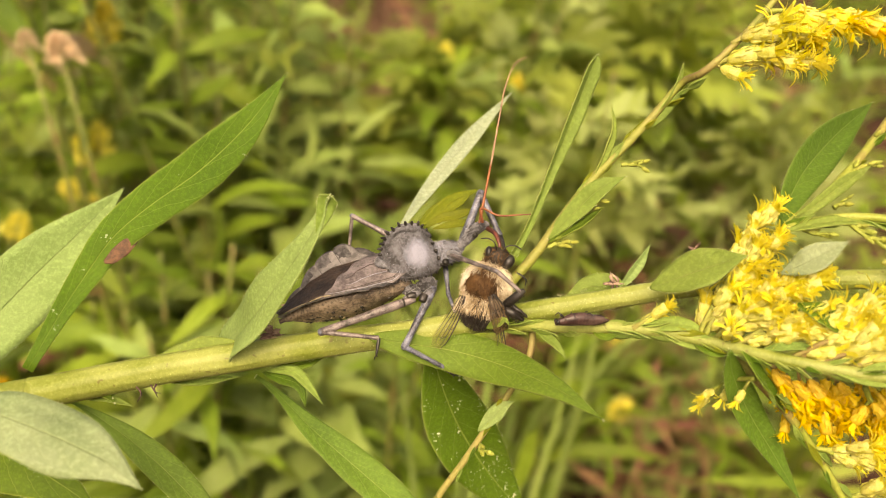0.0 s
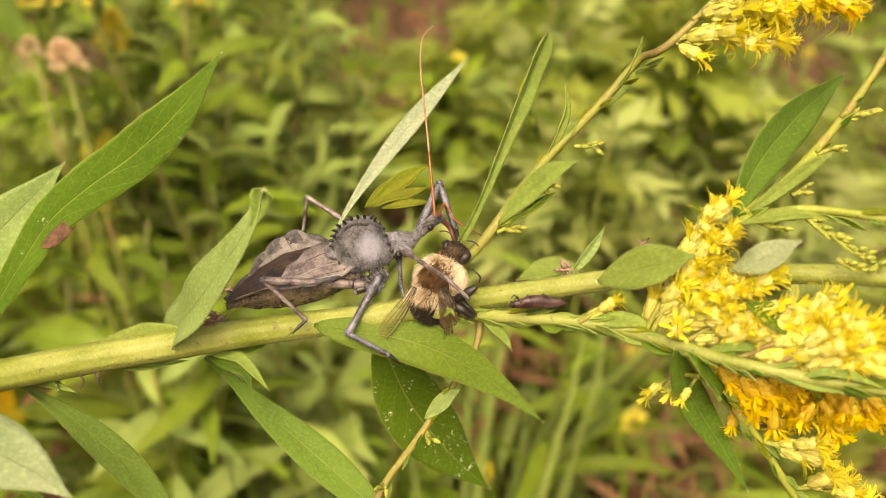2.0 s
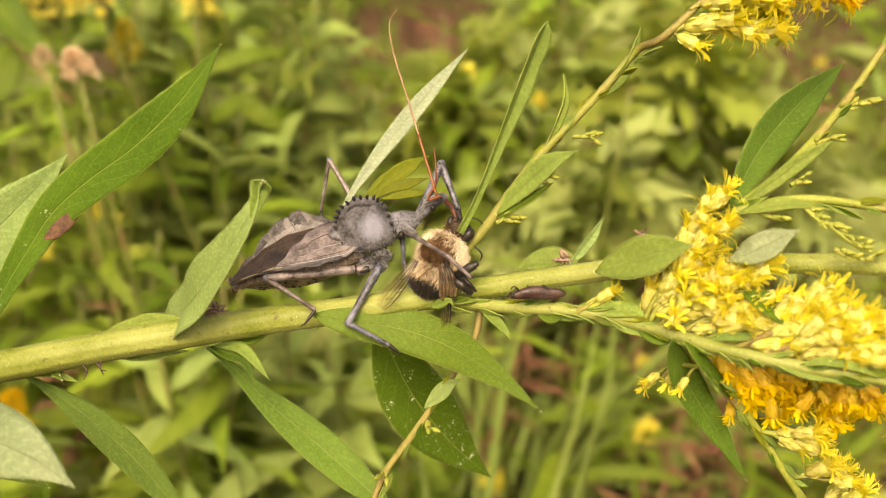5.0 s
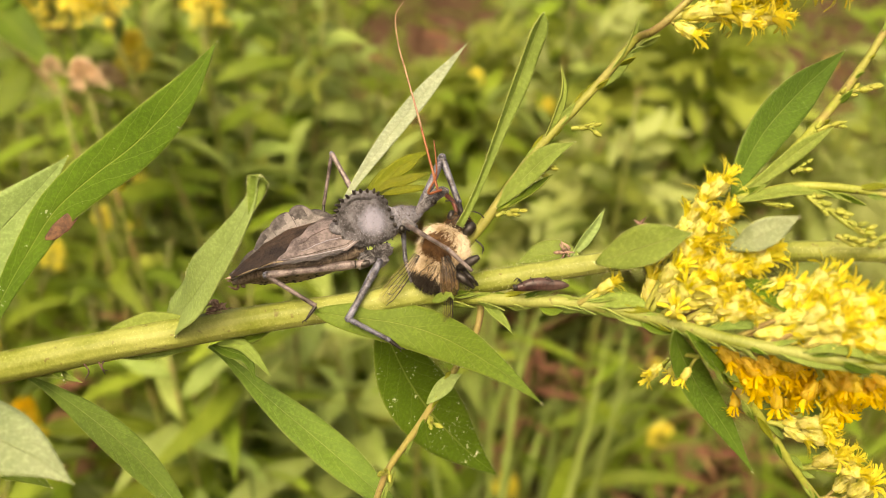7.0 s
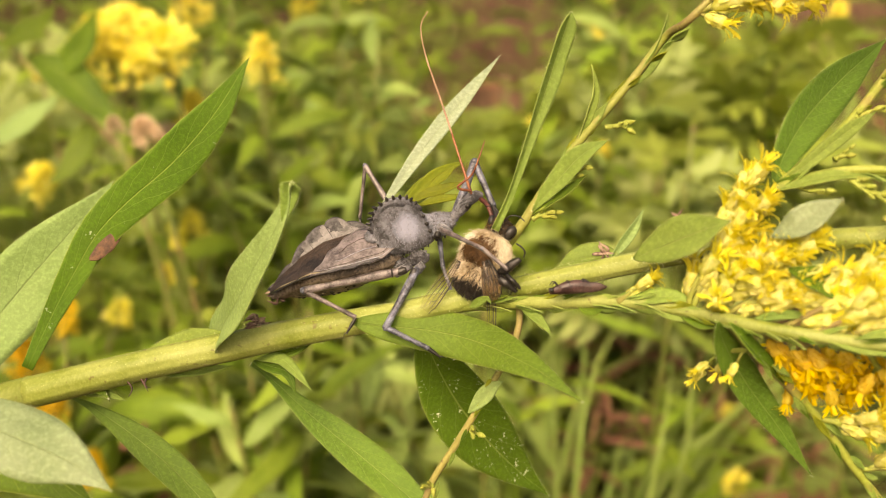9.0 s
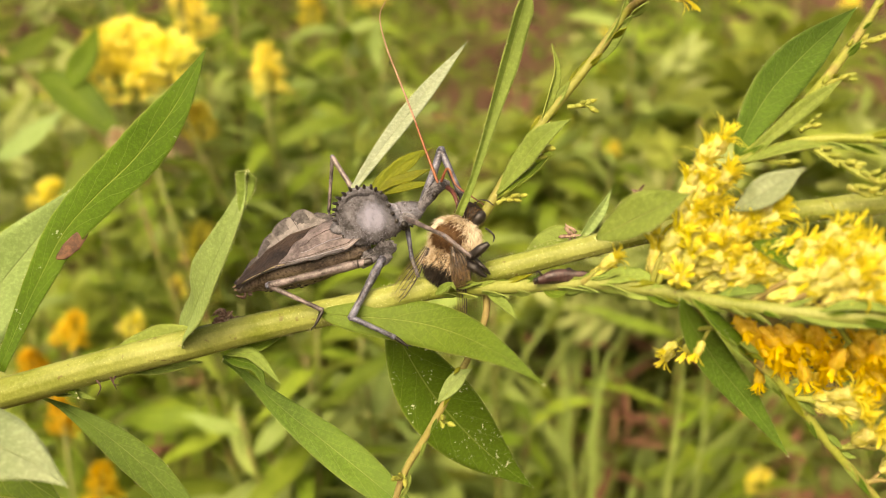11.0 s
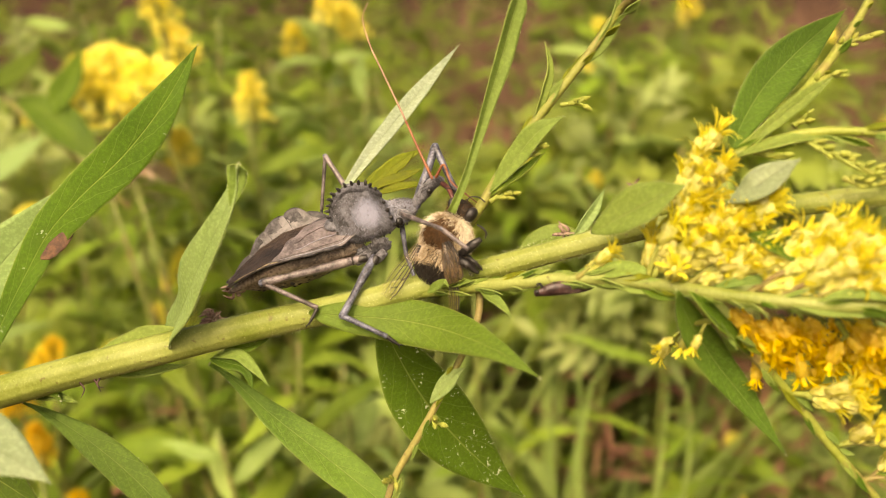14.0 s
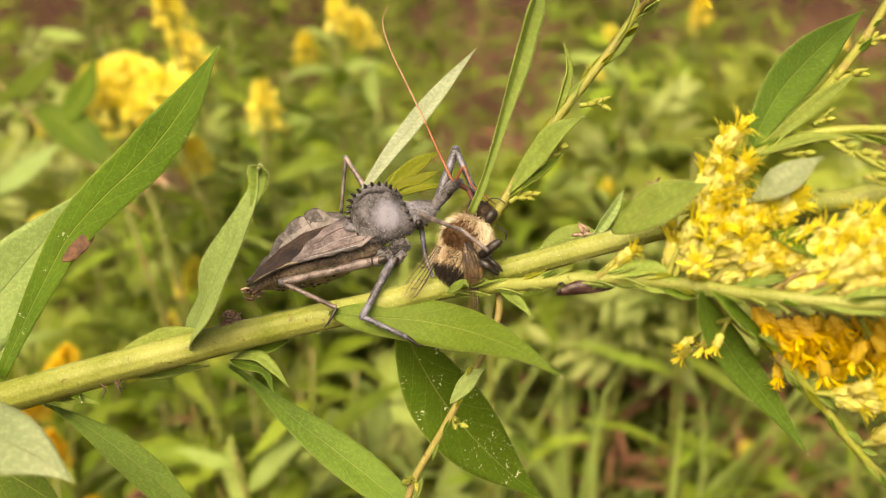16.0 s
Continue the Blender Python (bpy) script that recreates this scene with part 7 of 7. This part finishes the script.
BENT = (-0.3, 10.2, 6.0)


# the plant is turned about its own stem at first and swings back
SWING = [(0.0, -9.0), (0.5, -8.4), (1.0, -5.2), (1.5, -3.2), (2.0, -1.5), (2.5, -0.4), (3.0, 0.0), (16.0, 0.0)]
ROLL = 1.3
ROOT, AXIS = S((-69.9, -22.8, 0.0)), (S((9.6, -2.7, 11.0)) - S((-69.9, -22.8, 0.0))).normalized()


def bug_pose(t, right, up, turn):
    """The bug on its stem: it rolls with the plant while that swings back."""
    m = shifted(BUG, right, up, turn)
    at = m.translation.copy()
    return Matrix.Translation(at) @ Matrix.Rotation(radians(ROLL * between(SWING, t)[0]), 4, AXIS) @ Matrix.Translation(-at) @ m


def swung(turn):
    """In the plant's own space: a turn about the line of its stem."""
    m = Matrix.Translation(ROOT) @ Matrix.Rotation(radians(turn), 4, AXIS) @ Matrix.Translation(-ROOT)
    return WORLD[goldenrod].inverted() @ m @ WORLD[goldenrod]


def motions():
    for ob in goldenrod.children:
        if not ob.name.startswith("lower_stem"):
            walk(ob, [(t, swung(a)) for t, a in SWING])
    walk(bug, [(t, bug_pose(t, r, u, a)) for t, r, u, a in BUG_ROWS])
    walk(bee, [(t, shifted(BEE, r, u, a)) for t, r, u, a in BEE_ROWS])
    walk(hopper, [(t, shifted(HOP, r, u, 0)) for t, r, u in HOP_ROWS])
    # feet keep their hold while the body rises
    walk(middle_leg, [(t, bug_pose(t, r, u, a).inverted() @ BUG) for t, r, u, a in BUG_ROWS])
    walk(hind_leg, [(t, about(HIP, a, s)) for t, a, s in [(0.0, 8, (0.2, -0.5)), (1.0, 7, (0.2, -0.1)), (1.5, 5, (0.4, 0.3)), (1.7, -4, (0.3, 1.0)), (2.0, -13, (0.2, 0.6)), (3.0, -7, (0.2, 0.3)), (3.5, -6, (0.2, 0.2)), (7.0, -4, (0, 0)), (11.0, 0, (0, 0)), (16.0, 0, (0, 0))]])
    for ob in hind_leg.children:
        if ob.name.startswith(("shin", "foot")):
            walk(ob, [(t, about(KNEE, a)) for t, a in [(0.0, 13), (1.5, 12), (1.8, 4), (2.0, -1), (3.0, 0), (16.0, 0)]])
    # the far hind leg is splayed at first and then drawn up
    drawn = [(0.0, 30), (2.0, 30), (3.0, 20), (3.5, 14), (4.2, 6), (7.0, 0), (16.0, 0)]
    walk(far_leg, [(t, about(FAR_HIP, a)) for t, a in drawn])
    for ob in far_leg.children:
        if ob.name.startswith(("shin", "foot")):
            walk(ob, [(t, about(FAR_KNEE, -0.9 * a)) for t, a in drawn])
    walk(long_feeler, [(t, about(FEELER, a)) for t, a in [(0.0, -31), (0.5, -27), (1.0, -22), (1.5, -19), (2.0, -11), (2.5, -4), (3.0, 3), (3.5, 4), (5.0, 0), (7.0, -2), (8.5, -2), (11.0, 0), (12.5, -1), (14.5, 4), (16.0, 4)]])
    walk(bent_feeler, [(t, about(BENT, a)) for t, a in [(0.0, 45), (1.0, 35), (2.0, 15), (2.5, 50), (2.8, 100), (3.0, 138), (3.5, 142), (5.0, 140), (7.0, 140), (8.5, 130), (9.7, 70), (11.0, 5), (16.0, 0)]])


motions()
